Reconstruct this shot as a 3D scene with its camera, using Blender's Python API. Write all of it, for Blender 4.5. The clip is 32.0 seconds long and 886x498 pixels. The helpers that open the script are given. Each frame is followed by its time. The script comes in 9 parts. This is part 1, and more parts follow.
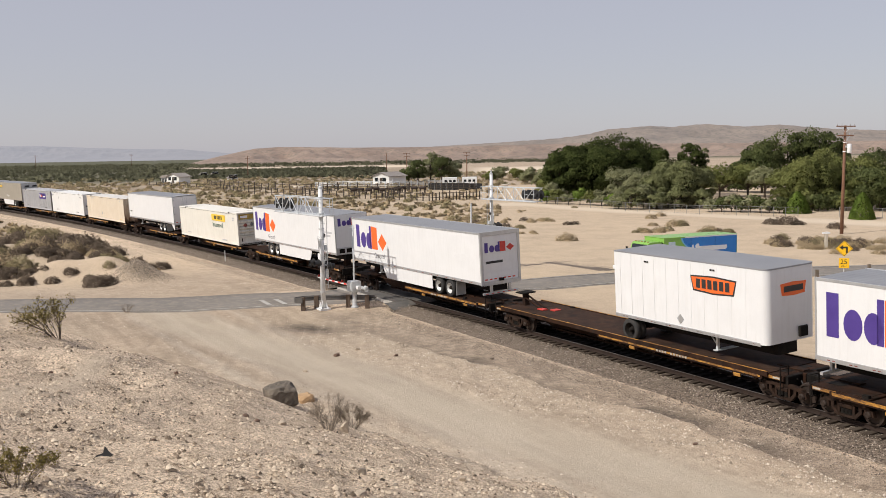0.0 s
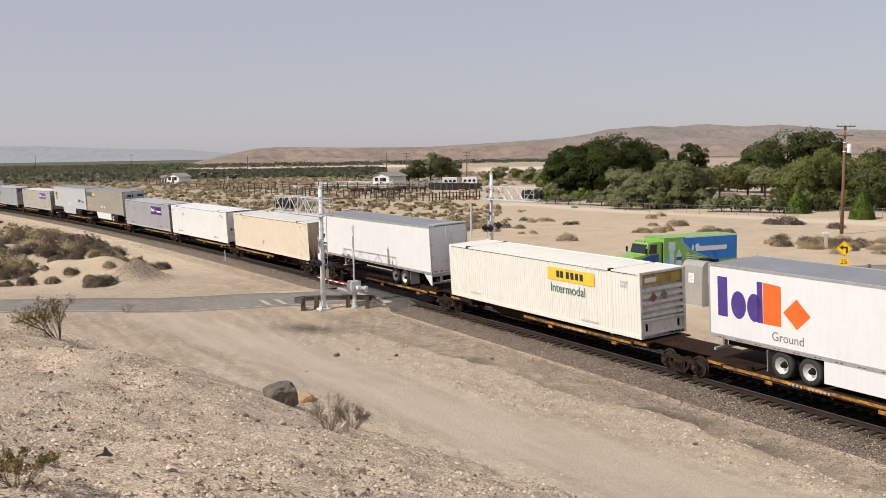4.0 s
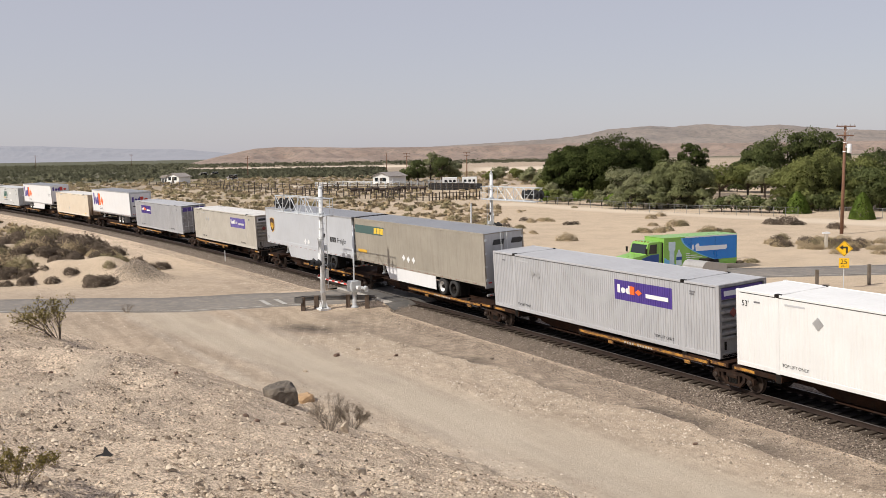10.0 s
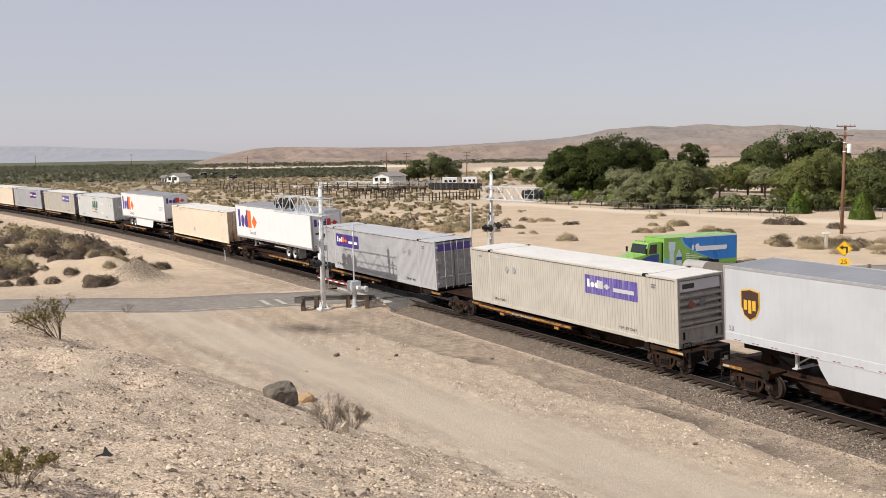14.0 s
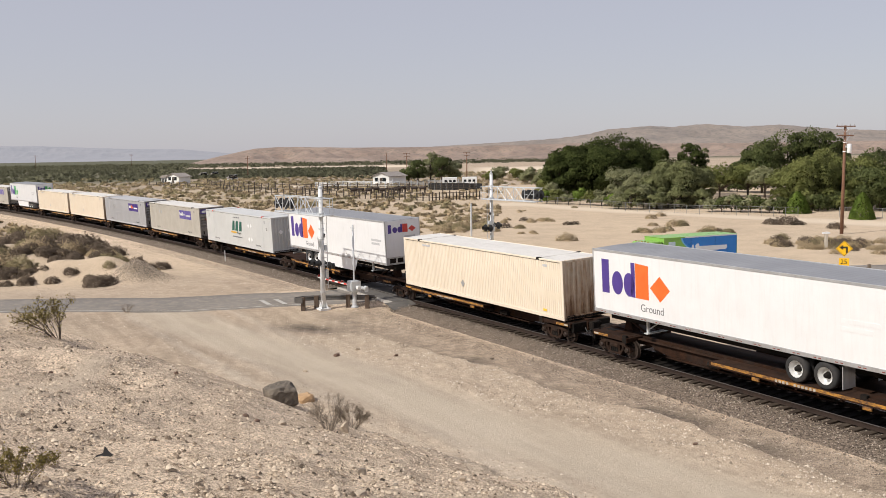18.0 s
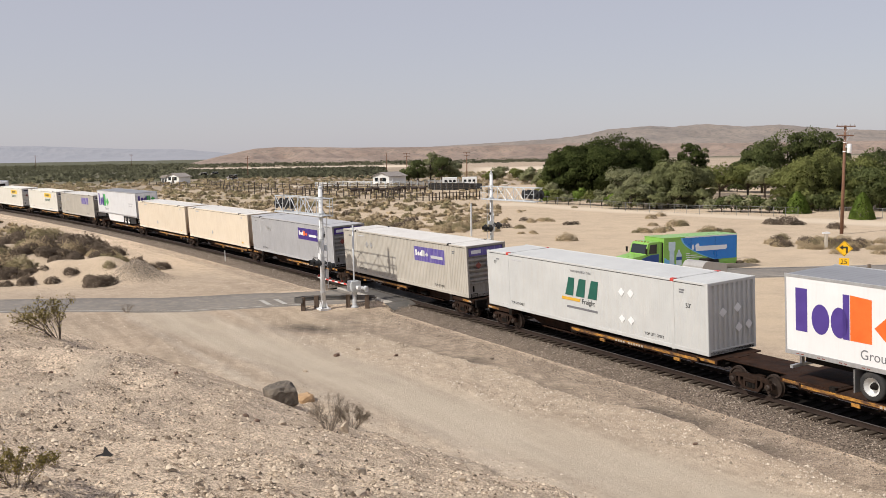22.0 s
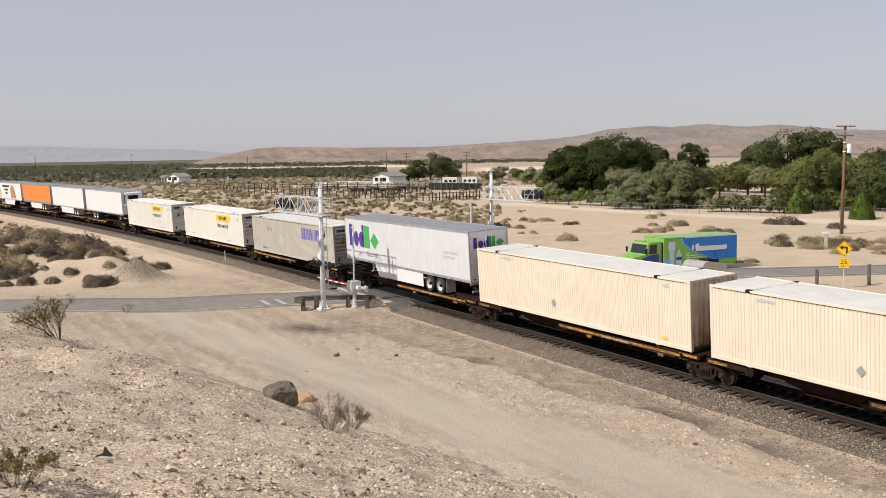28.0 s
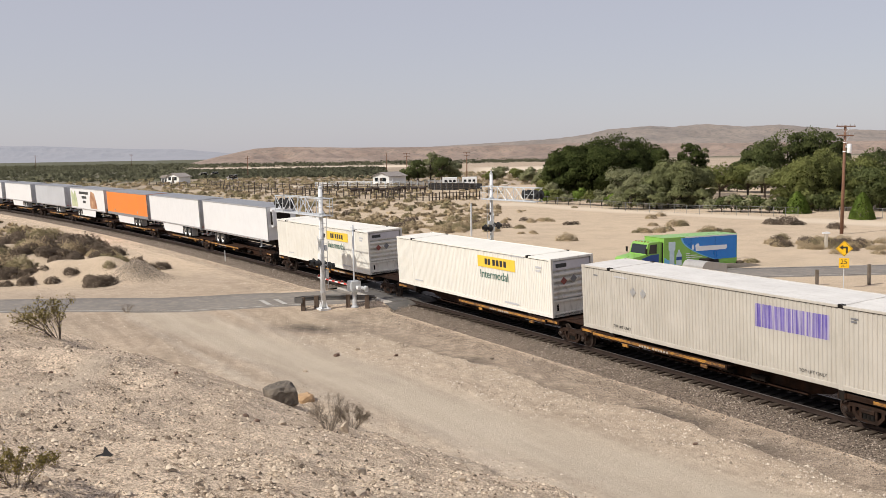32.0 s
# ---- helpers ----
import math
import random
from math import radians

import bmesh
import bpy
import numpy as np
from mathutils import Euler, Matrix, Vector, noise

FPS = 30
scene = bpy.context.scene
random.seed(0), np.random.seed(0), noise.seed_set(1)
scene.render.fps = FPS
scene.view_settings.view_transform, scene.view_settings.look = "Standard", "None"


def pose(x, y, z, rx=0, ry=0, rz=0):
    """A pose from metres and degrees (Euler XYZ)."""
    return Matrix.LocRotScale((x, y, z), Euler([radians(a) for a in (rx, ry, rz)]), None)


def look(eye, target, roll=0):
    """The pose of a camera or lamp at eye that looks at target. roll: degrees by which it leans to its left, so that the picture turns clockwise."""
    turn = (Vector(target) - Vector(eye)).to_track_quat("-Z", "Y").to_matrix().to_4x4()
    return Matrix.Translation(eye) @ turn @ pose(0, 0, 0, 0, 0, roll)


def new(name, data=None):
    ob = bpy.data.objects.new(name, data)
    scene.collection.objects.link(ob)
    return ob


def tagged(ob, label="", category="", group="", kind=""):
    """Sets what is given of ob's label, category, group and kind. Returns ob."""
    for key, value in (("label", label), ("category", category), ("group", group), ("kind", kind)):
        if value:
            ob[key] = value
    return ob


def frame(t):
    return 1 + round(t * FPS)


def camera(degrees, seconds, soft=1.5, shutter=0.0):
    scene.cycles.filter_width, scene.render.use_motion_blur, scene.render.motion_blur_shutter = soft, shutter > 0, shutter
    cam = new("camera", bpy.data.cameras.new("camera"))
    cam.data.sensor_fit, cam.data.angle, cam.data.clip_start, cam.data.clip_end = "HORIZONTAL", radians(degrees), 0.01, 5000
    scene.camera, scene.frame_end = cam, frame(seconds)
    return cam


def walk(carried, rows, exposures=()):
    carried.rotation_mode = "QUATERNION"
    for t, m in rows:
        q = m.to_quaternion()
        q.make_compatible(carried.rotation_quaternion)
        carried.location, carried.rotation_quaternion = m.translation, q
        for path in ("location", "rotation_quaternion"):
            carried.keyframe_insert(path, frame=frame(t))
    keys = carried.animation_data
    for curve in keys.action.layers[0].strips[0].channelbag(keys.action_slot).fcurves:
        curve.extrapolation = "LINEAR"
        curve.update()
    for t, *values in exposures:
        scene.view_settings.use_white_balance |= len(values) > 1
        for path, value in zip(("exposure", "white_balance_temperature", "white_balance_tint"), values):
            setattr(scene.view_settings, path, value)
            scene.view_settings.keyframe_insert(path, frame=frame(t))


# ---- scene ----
cam = camera(48.963, 32.0, soft=0.8)
EYE = Vector((0.0, 0.0, 8.931))
PITCH = radians(5.615)
AIM = look(EYE, EYE + Vector((0, math.cos(PITCH), -math.sin(PITCH))), roll=-0.987)
walk(cam, [(0.0, AIM), (32.0, AIM)], exposures=[(0.0, -0.02), (9.0, -0.02), (10.0, 0.05), (11.0, 0.14), (14.0, 0.14), (17.0, 0.05), (32.0, 0.05)])

# ---- daylight ----
SUN_ELEV, SUN_DIR = radians(43), Vector((-0.875, -0.485))
world = bpy.data.worlds.new("desert_sky")
scene.world = world
world.use_nodes = True
wn = world.node_tree.nodes
sky = wn.new("ShaderNodeTexSky")
sky.sky_type = "NISHITA"
sky.sun_disc = False
sky.sun_elevation = SUN_ELEV
sky.sun_rotation = math.atan2(SUN_DIR.x, SUN_DIR.y)
sky.air_density, sky.dust_density, sky.ozone_density, sky.altitude = 1.0, 1.5, 1.0, 800
wn["Background"].inputs["Strength"].default_value = 0.096
haze = wn.new("ShaderNodeMix")
haze.data_type = "RGBA"
haze.inputs[0].default_value = 0.72
haze.inputs[7].default_value = (5.65, 5.45, 6.1, 1)
world.node_tree.links.new(sky.outputs["Color"], haze.inputs[6])
world.node_tree.links.new(haze.outputs[2], wn["Background"].inputs["Color"])
sun = new("sun", bpy.data.lights.new("sun", "SUN"))
sun.data.energy, sun.data.angle, sun.data.color = 4.05, radians(0.6), (1.0, 0.95, 0.87)
flat = SUN_DIR.normalized() * math.cos(SUN_ELEV)
sun.matrix_basis = look((-200, 0, 200), (-200 - flat.x, -flat.y, 200 - math.sin(SUN_ELEV)))

# ---- materials ----
def nodes_of(name):
    m = bpy.data.materials.new(name)
    m.use_nodes = True
    return m, m.node_tree.nodes, m.node_tree.links, m.node_tree.nodes["Principled BSDF"]


def ramp(n, l, source, c1, c2, lo=0.35, hi=0.65):
    r = n.new("ShaderNodeValToRGB")
    r.color_ramp.elements[0].position, r.color_ramp.elements[1].position = lo, hi
    r.color_ramp.elements[0].color, r.color_ramp.elements[1].color = (*c1, 1), (*c2, 1)
    l.new(source, r.inputs["Fac"])
    return r.outputs["Color"]


def noise_of(n, l, vec, scale, detail=5.0, rough=0.6):
    t = n.new("ShaderNodeTexNoise")
    t.inputs["Scale"].default_value, t.inputs["Detail"].default_value, t.inputs["Roughness"].default_value = scale, detail, rough
    l.new(vec, t.inputs["Vector"])
    return t.outputs["Fac"]


def blend(n, l, fac, a, b, kind="MIX"):
    x = n.new("ShaderNodeMix")
    x.data_type, x.blend_type = "RGBA", kind
    for sock, val in ((x.inputs[0], fac), (x.inputs[6], a), (x.inputs[7], b)):
        if isinstance(val, (int, float)):
            sock.default_value = val
        elif isinstance(val, tuple):
            sock.default_value = (*val, 1)
        else:
            l.new(val, sock)
    return x.outputs[2]


def math_of(n, l, op, a, b=0.0):
    x = n.new("ShaderNodeMath")
    x.operation = op
    for sock, val in ((x.inputs[0], a), (x.inputs[1], b)):
        if isinstance(val, (int, float)):
            sock.default_value = val
        else:
            l.new(val, sock)
    return x.outputs[0]


def coords(n, l, where="Object", stretch=(1, 1, 1), vary=True):
    tc = n.new("ShaderNodeTexCoord")
    mp = n.new("ShaderNodeMapping")
    mp.inputs["Scale"].default_value = stretch
    l.new(tc.outputs[where], mp.inputs["Vector"])
    if vary:
        info = n.new("ShaderNodeObjectInfo")
        sc = math_of(n, l, "MULTIPLY", info.outputs["Random"], 37.0)
        l.new(sc, mp.inputs["Location"])
    return mp.outputs["Vector"]


def bump_of(n, l, height, bsdf, strength=0.3, dist=0.02):
    b = n.new("ShaderNodeBump")
    b.inputs["Strength"].default_value, b.inputs["Distance"].default_value = strength, dist
    l.new(height, b.inputs["Height"])
    l.new(b.outputs["Normal"], bsdf.inputs["Normal"])


def surf(name, c1, c2, scale=3.0, rough=0.6, metal=0.0, bump=0.15, fine=40.0, dirt=None, dirt_amount=0.4, streak=(1, 1, 1), dirt_from=0.48):
    """Two tones by a coarse and a fine grain, fine relief, and an optional film of dirt or rust in runs."""
    m, n, l, b = nodes_of(name)
    v = coords(n, l)
    coarse = noise_of(n, l, v, scale)
    grain = noise_of(n, l, v, fine, 3.0)
    mix = math_of(n, l, "ADD", math_of(n, l, "MULTIPLY", coarse, 0.7), math_of(n, l, "MULTIPLY", grain, 0.3))
    col = ramp(n, l, mix, c1, c2)
    if dirt:
        sv = coords(n, l, stretch=streak)
        d = noise_of(n, l, sv, 2.2, 6.0, 0.65)
        fac = math_of(n, l, "MULTIPLY", ramp(n, l, d, (0, 0, 0), (1, 1, 1), dirt_from, dirt_from + 0.27), dirt_amount)
        col = blend(n, l, fac, col, dirt)
    l.new(col, b.inputs["Base Color"])
    rg = n.new("ShaderNodeMapRange")
    rg.inputs["To Min"].default_value, rg.inputs["To Max"].default_value = max(0.05, rough - 0.12), min(1, rough + 0.12)
    l.new(coarse, rg.inputs["Value"])
    l.new(rg.outputs[0], b.inputs["Roughness"])
    b.inputs["Metallic"].default_value = metal
    if bump:
        bump_of(n, l, grain, b, bump, 0.01)
    return m


RUN = (3.0, 3.0, 0.25)
WHITE = surf("white_panel_paint", (0.735, 0.735, 0.735), (0.785, 0.785, 0.785), 1.2, 0.38, 0, 0.03, 30, (0.45, 0.42, 0.38), 0.14, RUN)
WHITE_DULL = surf("chalky_white_panel_paint", (0.61, 0.615, 0.625), (0.68, 0.685, 0.695), 1.2, 0.45, 0, 0.04, 30, (0.42, 0.40, 0.37), 0.22, RUN)
WHITE_BOX = surf("white_container_paint", (0.72, 0.715, 0.695), (0.78, 0.775, 0.755), 1.0, 0.5, 0, 0.05, 30, (0.5, 0.4, 0.3), 0.14, RUN)
CREAM = surf("cream_container_paint", (0.73, 0.635, 0.505), (0.79, 0.70, 0.57), 0.8, 0.55, 0, 0.05, 30, (0.45, 0.34, 0.22), 0.22, RUN)
PALE = surf("pale_yellow_container_paint", (0.74, 0.715, 0.645), (0.80, 0.775, 0.705), 0.8, 0.55, 0, 0.05, 30, (0.45, 0.37, 0.25), 0.25, RUN)
OFF_WHITE = surf("greyed_white_container_paint", (0.50, 0.505, 0.495), (0.57, 0.575, 0.56), 1.0, 0.5, 0, 0.05, 30, (0.45, 0.38, 0.3), 0.2, RUN)
GREY_BOX = surf("light_grey_container_paint", (0.39, 0.39, 0.40), (0.465, 0.465, 0.475), 0.8, 0.5, 0, 0.05, 30, (0.26, 0.23, 0.2), 0.3, RUN)
BEIGE_BOX = surf("warm_grey_container_paint", (0.435, 0.405, 0.35), (0.525, 0.49, 0.43), 0.8, 0.55, 0, 0.05, 30, (0.33, 0.27, 0.2), 0.3, RUN)
TAN = surf("dusty_tan_trailer_skin", (0.31, 0.28, 0.228), (0.40, 0.362, 0.30), 0.6, 0.45, 0.15, 0.04, 30, (0.17, 0.14, 0.11), 0.35, RUN)
SILVER = surf("silver_trailer_skin", (0.49, 0.51, 0.54), (0.57, 0.59, 0.62), 0.6, 0.42, 0.15, 0.03, 30, (0.36, 0.34, 0.32), 0.2, RUN)
ORANGE_SKIN = surf("orange_trailer_skin", (0.80, 0.20, 0.02), (0.88, 0.25, 0.04), 0.8, 0.4, 0, 0.03, 30, (0.45, 0.2, 0.08), 0.2, RUN)
ROOF = surf("galvanised_roof_sheet", (0.26, 0.265, 0.28), (0.33, 0.335, 0.35), 0.7, 0.5, 0.35, 0.05, 25, (0.25, 0.24, 0.23), 0.3, (0.6, 3, 1))
ROOF_PALE = surf("pale_roof_sheet", (0.64, 0.615, 0.57), (0.74, 0.715, 0.67), 0.7, 0.55, 0.1, 0.05, 25, (0.4, 0.36, 0.32), 0.4, (0.6, 3, 1))
ALU = surf("dull_aluminium", (0.48, 0.49, 0.50), (0.58, 0.59, 0.60), 2.0, 0.42, 0.6, 0.05, 60, (0.22, 0.2, 0.18), 0.3, RUN)
MAST_WHITE = surf("pale_mast_paint", (0.66, 0.67, 0.67), (0.76, 0.77, 0.77), 3.0, 0.5, 0, 0.05, 60, (0.4, 0.38, 0.35), 0.3, RUN)
END_PALE = surf("dusty_pale_end_steel", (0.66, 0.635, 0.57), (0.76, 0.735, 0.67), 1.2, 0.6, 0, 0.1, 30, (0.22, 0.18, 0.13), 0.6, (2, 2, 0.6))
GALV = surf("galvanised_steel", (0.52, 0.54, 0.55), (0.64, 0.66, 0.67), 3.0, 0.45, 0.2, 0.05, 60, (0.35, 0.33, 0.3), 0.3, RUN)
RUST = surf("rust_brown_car_steel", (0.013, 0.0075, 0.005), (0.052, 0.025, 0.015), 2.0, 0.8, 0.1, 0.3, 40, (0.035, 0.03, 0.028), 0.6, (1, 1, 0.5))
BLACK_STEEL = surf("grimy_black_steel", (0.006, 0.0055, 0.005), (0.018, 0.015, 0.013), 3.0, 0.75, 0.0, 0.25, 40, (0.05, 0.034, 0.024), 0.35)
TRUCK_STEEL = surf("cast_bogie_steel", (0.014, 0.009, 0.007), (0.048, 0.027, 0.018), 4.0, 0.75, 0.0, 0.3, 50, (0.03, 0.025, 0.022), 0.5)
YELLOW_EDGE = surf("worn_yellow_edge_paint", (0.42, 0.18, 0.028), (0.66, 0.33, 0.05), 5.0, 0.7, 0, 0.2, 50, (0.075, 0.037, 0.022), 1.0, (1.3, 2, 3), 0.36)
DECK = surf("weathered_deck_plate", (0.020, 0.013, 0.010), (0.062, 0.034, 0.023), 1.5, 0.8, 0.0, 0.3, 30, (0.10, 0.062, 0.04), 0.35)
for dull in (RUST, BLACK_STEEL, DECK, TRUCK_STEEL):
    dull.node_tree.nodes["Principled BSDF"].inputs["Specular IOR Level"].default_value = 0.12
WHEEL_STEEL = surf("worn_wheel_steel", (0.05, 0.036, 0.03), (0.09, 0.068, 0.056), 4.0, 0.5, 0.6, 0.1, 50)
RUBBER = surf("tyre_rubber", (0.018, 0.018, 0.019), (0.035, 0.034, 0.033), 6.0, 0.85, 0, 0.2, 60, (0.12, 0.1, 0.08), 0.3)
RIM = surf("white_wheel_rim", (0.62, 0.62, 0.60), (0.75, 0.75, 0.73), 5.0, 0.4, 0.2, 0.05, 60, (0.2, 0.17, 0.14), 0.3)
# Near black, put in for the shade inside hollow places.
DARK = surf("painted_interior_shade", (0.012, 0.012, 0.013), (0.02, 0.02, 0.02), 3.0, 0.8, 0, 0)
INK = surf("black_lettering", (0.02, 0.02, 0.022), (0.035, 0.035, 0.036), 8.0, 0.55, 0, 0)
GREY_INK = surf("dark_grey_lettering", (0.14, 0.14, 0.15), (0.2, 0.2, 0.21), 8.0, 0.6, 0, 0)
TAPE_RED = surf("dull_red_reflector", (0.20, 0.05, 0.04), (0.28, 0.08, 0.06), 8.0, 0.5, 0, 0)
FADED_INK = surf("faded_grey_lettering", (0.45, 0.45, 0.46), (0.55, 0.55, 0.56), 8.0, 0.6, 0, 0)
PURPLE = surf("purple_decal", (0.065, 0.035, 0.22), (0.085, 0.05, 0.27), 2.0, 0.45, 0, 0.02, 30)
PURPLE_FADED = surf("faded_purple_decal", (0.085, 0.058, 0.27), (0.13, 0.098, 0.36), 2.0, 0.6, 0, 0.02, 30, (0.55, 0.53, 0.55), 0.55, (5, 5, 0.3))
DECAL_ORANGE = surf("orange_decal", (0.85, 0.13, 0.02), (0.92, 0.17, 0.03), 2.0, 0.45, 0, 0)
DECAL_GREEN = surf("green_decal", (0.05, 0.36, 0.08), (0.07, 0.42, 0.10), 2.0, 0.45, 0, 0)
DEEP_GREEN = surf("deep_green_decal", (0.008, 0.09, 0.065), (0.014, 0.12, 0.085), 2.0, 0.5, 0, 0)
TEAL_BAND = surf("faded_teal_band", (0.055, 0.105, 0.10), (0.07, 0.13, 0.12), 2.0, 0.5, 0, 0)
DECAL_YELLOW = surf("yellow_decal", (0.80, 0.52, 0.04), (0.88, 0.60, 0.07), 2.0, 0.5, 0, 0.02, 30, (0.4, 0.3, 0.12), 0.35)
FADED_YELLOW = surf("faded_olive_yellow_decal", (0.42, 0.29, 0.05), (0.55, 0.39, 0.08), 2.0, 0.6, 0, 0.02, 30, (0.12, 0.09, 0.03), 0.8, (4, 4, 0.4), 0.4)
DECAL_RED = surf("red_decal", (0.50, 0.04, 0.03), (0.58, 0.06, 0.04), 2.0, 0.5, 0, 0)
STENCIL = surf("worn_white_stencil", (0.34, 0.30, 0.25), (0.5, 0.46, 0.4), 8.0, 0.7, 0, 0)
DECAL_WHITE = surf("white_decal", (0.76, 0.76, 0.76), (0.82, 0.82, 0.82), 2.0, 0.5, 0, 0)
SHIELD_BROWN = surf("dark_brown_decal", (0.045, 0.022, 0.014), (0.06, 0.03, 0.02), 2.0, 0.5, 0, 0)
SHIELD_GOLD = surf("gold_decal", (0.65, 0.36, 0.03), (0.72, 0.42, 0.05), 2.0, 0.5, 0, 0)
DOOR_PALE = surf("pale_door_steel", (0.74, 0.76, 0.78), (0.84, 0.86, 0.88), 1.2, 0.45, 0.05, 0.05, 30, (0.3, 0.28, 0.25), 0.3, RUN)
END_GREY = surf("grimy_grey_end_steel", (0.26, 0.255, 0.25), (0.40, 0.39, 0.38), 1.2, 0.6, 0.1, 0.1, 30, (0.10, 0.085, 0.07), 0.6, (2, 2, 0.6))
END_BEIGE = surf("grimy_warm_grey_end_steel", (0.29, 0.265, 0.235), (0.43, 0.40, 0.355), 1.2, 0.6, 0.1, 0.1, 30, (0.12, 0.095, 0.07), 0.6, (2, 2, 0.6))


def rusty_end():
    """Cream paint with dark rust that has run down from seams and scrapes and spread round the sill."""
    m, n, l, b = nodes_of("rust_streaked_door")
    v = coords(n, l)
    info = n.new("ShaderNodeObjectInfo").outputs["Random"]
    tc = n.new("ShaderNodeTexCoord")
    sep = n.new("ShaderNodeSeparateXYZ")
    l.new(tc.outputs["Object"], sep.inputs[0])
    col = ramp(n, l, noise_of(n, l, v, 1.2), (0.60, 0.51, 0.39), (0.76, 0.66, 0.52))
    runs = noise_of(n, l, coords(n, l, stretch=(2.4, 2.4, 0.22)), 1.9, 7.0, 0.68)
    blot = noise_of(n, l, v, 1.1, 5.0, 0.6)
    low = math_of(n, l, "MULTIPLY", math_of(n, l, "SUBTRACT", 2.9, sep.outputs[2]), 0.085)
    worn = math_of(n, l, "ADD", math_of(n, l, "ADD", math_of(n, l, "MULTIPLY", runs, 0.75), math_of(n, l, "MULTIPLY", blot, 0.25)), math_of(n, l, "ADD", low, math_of(n, l, "MULTIPLY", info, 0.07)))
    col = blend(n, l, ramp(n, l, worn, (0, 0, 0), (0.85, 0.85, 0.85), 0.46, 0.70), col, (0.36, 0.185, 0.075))
    col = blend(n, l, ramp(n, l, worn, (0, 0, 0), (0.95, 0.95, 0.95), 0.60, 0.78), col, (0.085, 0.040, 0.019))
    l.new(col, b.inputs["Base Color"])
    b.inputs["Roughness"].default_value = 0.7
    bump_of(n, l, runs, b, 0.1, 0.01)
    return m


BROWN_STAIN = rusty_end()


# ---- mesh helpers ----
class Form:
    """Collects faces of one mesh."""

    def __init__(self):
        self.v, self.f = [], []

    def face(self, *pts):
        i = len(self.v)
        self.v.extend(tuple(p) for p in pts)
        self.f.append(tuple(range(i, i + len(pts))))
        return self

    def box(self, x0, x1, y0, y1, z0, z1, c=0.0):
        """A box with its upright or long edges chamfered by c."""
        if x1 - x0 >= max(y1 - y0, z1 - z0):
            return self.sweep(chamfered(y0, y1, z0, z1, c), lambda t: (x0 + (x1 - x0) * t, 0, 0), "x")
        if y1 - y0 >= z1 - z0:
            return self.sweep(chamfered(x0, x1, z0, z1, c), lambda t: (0, y0 + (y1 - y0) * t, 0), "y")
        return self.sweep(chamfered(x0, x1, y0, y1, c), lambda t: (0, 0, z0 + (z1 - z0) * t), "z")

    def sweep(self, prof, at, axis):
        n, base = len(prof), len(self.v)
        for t in (0, 1):
            o = at(t)
            for a, b in prof:
                p = {"x": (0, a, b), "y": (a, 0, b), "z": (a, b, 0)}[axis]
                self.v.append((o[0] + p[0], o[1] + p[1], o[2] + p[2]))
        flip = axis == "y"
        for i in range(n):
            j = (i + 1) % n
            q = (base + i, base + j, base + n + j, base + n + i)
            self.f.append(q[::-1] if flip else q)
        a, b = tuple(base + i for i in range(n)), tuple(base + n + i for i in range(n))
        self.f += [a if flip else a[::-1], b[::-1] if flip else b]
        return self

    def rod(self, p, q, r, seg=8, r2=None):
        """A round bar from p to q."""
        p, q = Vector(p), Vector(q)
        d = (q - p).normalized()
        u = d.orthogonal().normalized()
        w = d.cross(u)
        base = len(self.v)
        for o, rad in ((p, r), (q, r if r2 is None else r2)):
            for i in range(seg):
                a = 2 * math.pi * i / seg
                self.v.append(tuple(o + (u * math.cos(a) + w * math.sin(a)) * rad))
        for i in range(seg):
            j = (i + 1) % seg
            self.f.append((base + i, base + j, base + seg + j, base + seg + i))
        self.f.append(tuple(base + i for i in reversed(range(seg))))
        self.f.append(tuple(base + seg + i for i in range(seg)))
        return self

    def lathe(self, prof, origin=(0, 0, 0), axis="y", seg=20):
        """Turns a profile of (radius, along) about an axis."""
        base, n = len(self.v), len(prof)
        for i in range(seg):
            a = 2 * math.pi * i / seg
            for r, h in prof:
                u, w = r * math.cos(a), r * math.sin(a)
                p = {"y": (u, h, w), "x": (h, u, w), "z": (u, w, h)}[axis]
                self.v.append(tuple(origin[k] + p[k] for k in range(3)))
        for i in range(seg):
            j = (i + 1) % seg
            for k in range(n - 1):
                self.f.append((base + i * n + k, base + i * n + k + 1, base + j * n + k + 1, base + j * n + k))
        return self

    def plate(self, outline, y0, y1):
        """An outline in (x, z), thick from y0 to y1."""
        n, base = len(outline), len(self.v)
        for y in (y0, y1):
            self.v.extend((x, y, z) for x, z in outline)
        self.f.append(tuple(base + i for i in range(n)))
        self.f.append(tuple(base + n + i for i in reversed(range(n))))
        for i in range(n):
            j = (i + 1) % n
            self.f.append((base + j, base + i, base + n + i, base + n + j))
        return self

    def moved(self, m):
        self.v = [tuple(m @ Vector(p)) for p in self.v]
        return self

    def add(self, other, m=None):
        base = len(self.v)
        self.v.extend(tuple(m @ Vector(p)) if m else p for p in other.v)
        self.f.extend(tuple(base + i for i in f) for f in other.f)
        return self

    def mesh(self, name, mat, smooth=False):
        me = bpy.data.meshes.new(name)
        me.from_pydata(self.v, [], self.f)
        me.materials.append(mat)
        if smooth:
            me.polygons.foreach_set("use_smooth", [True] * len(me.polygons))
        me.update()
        return me


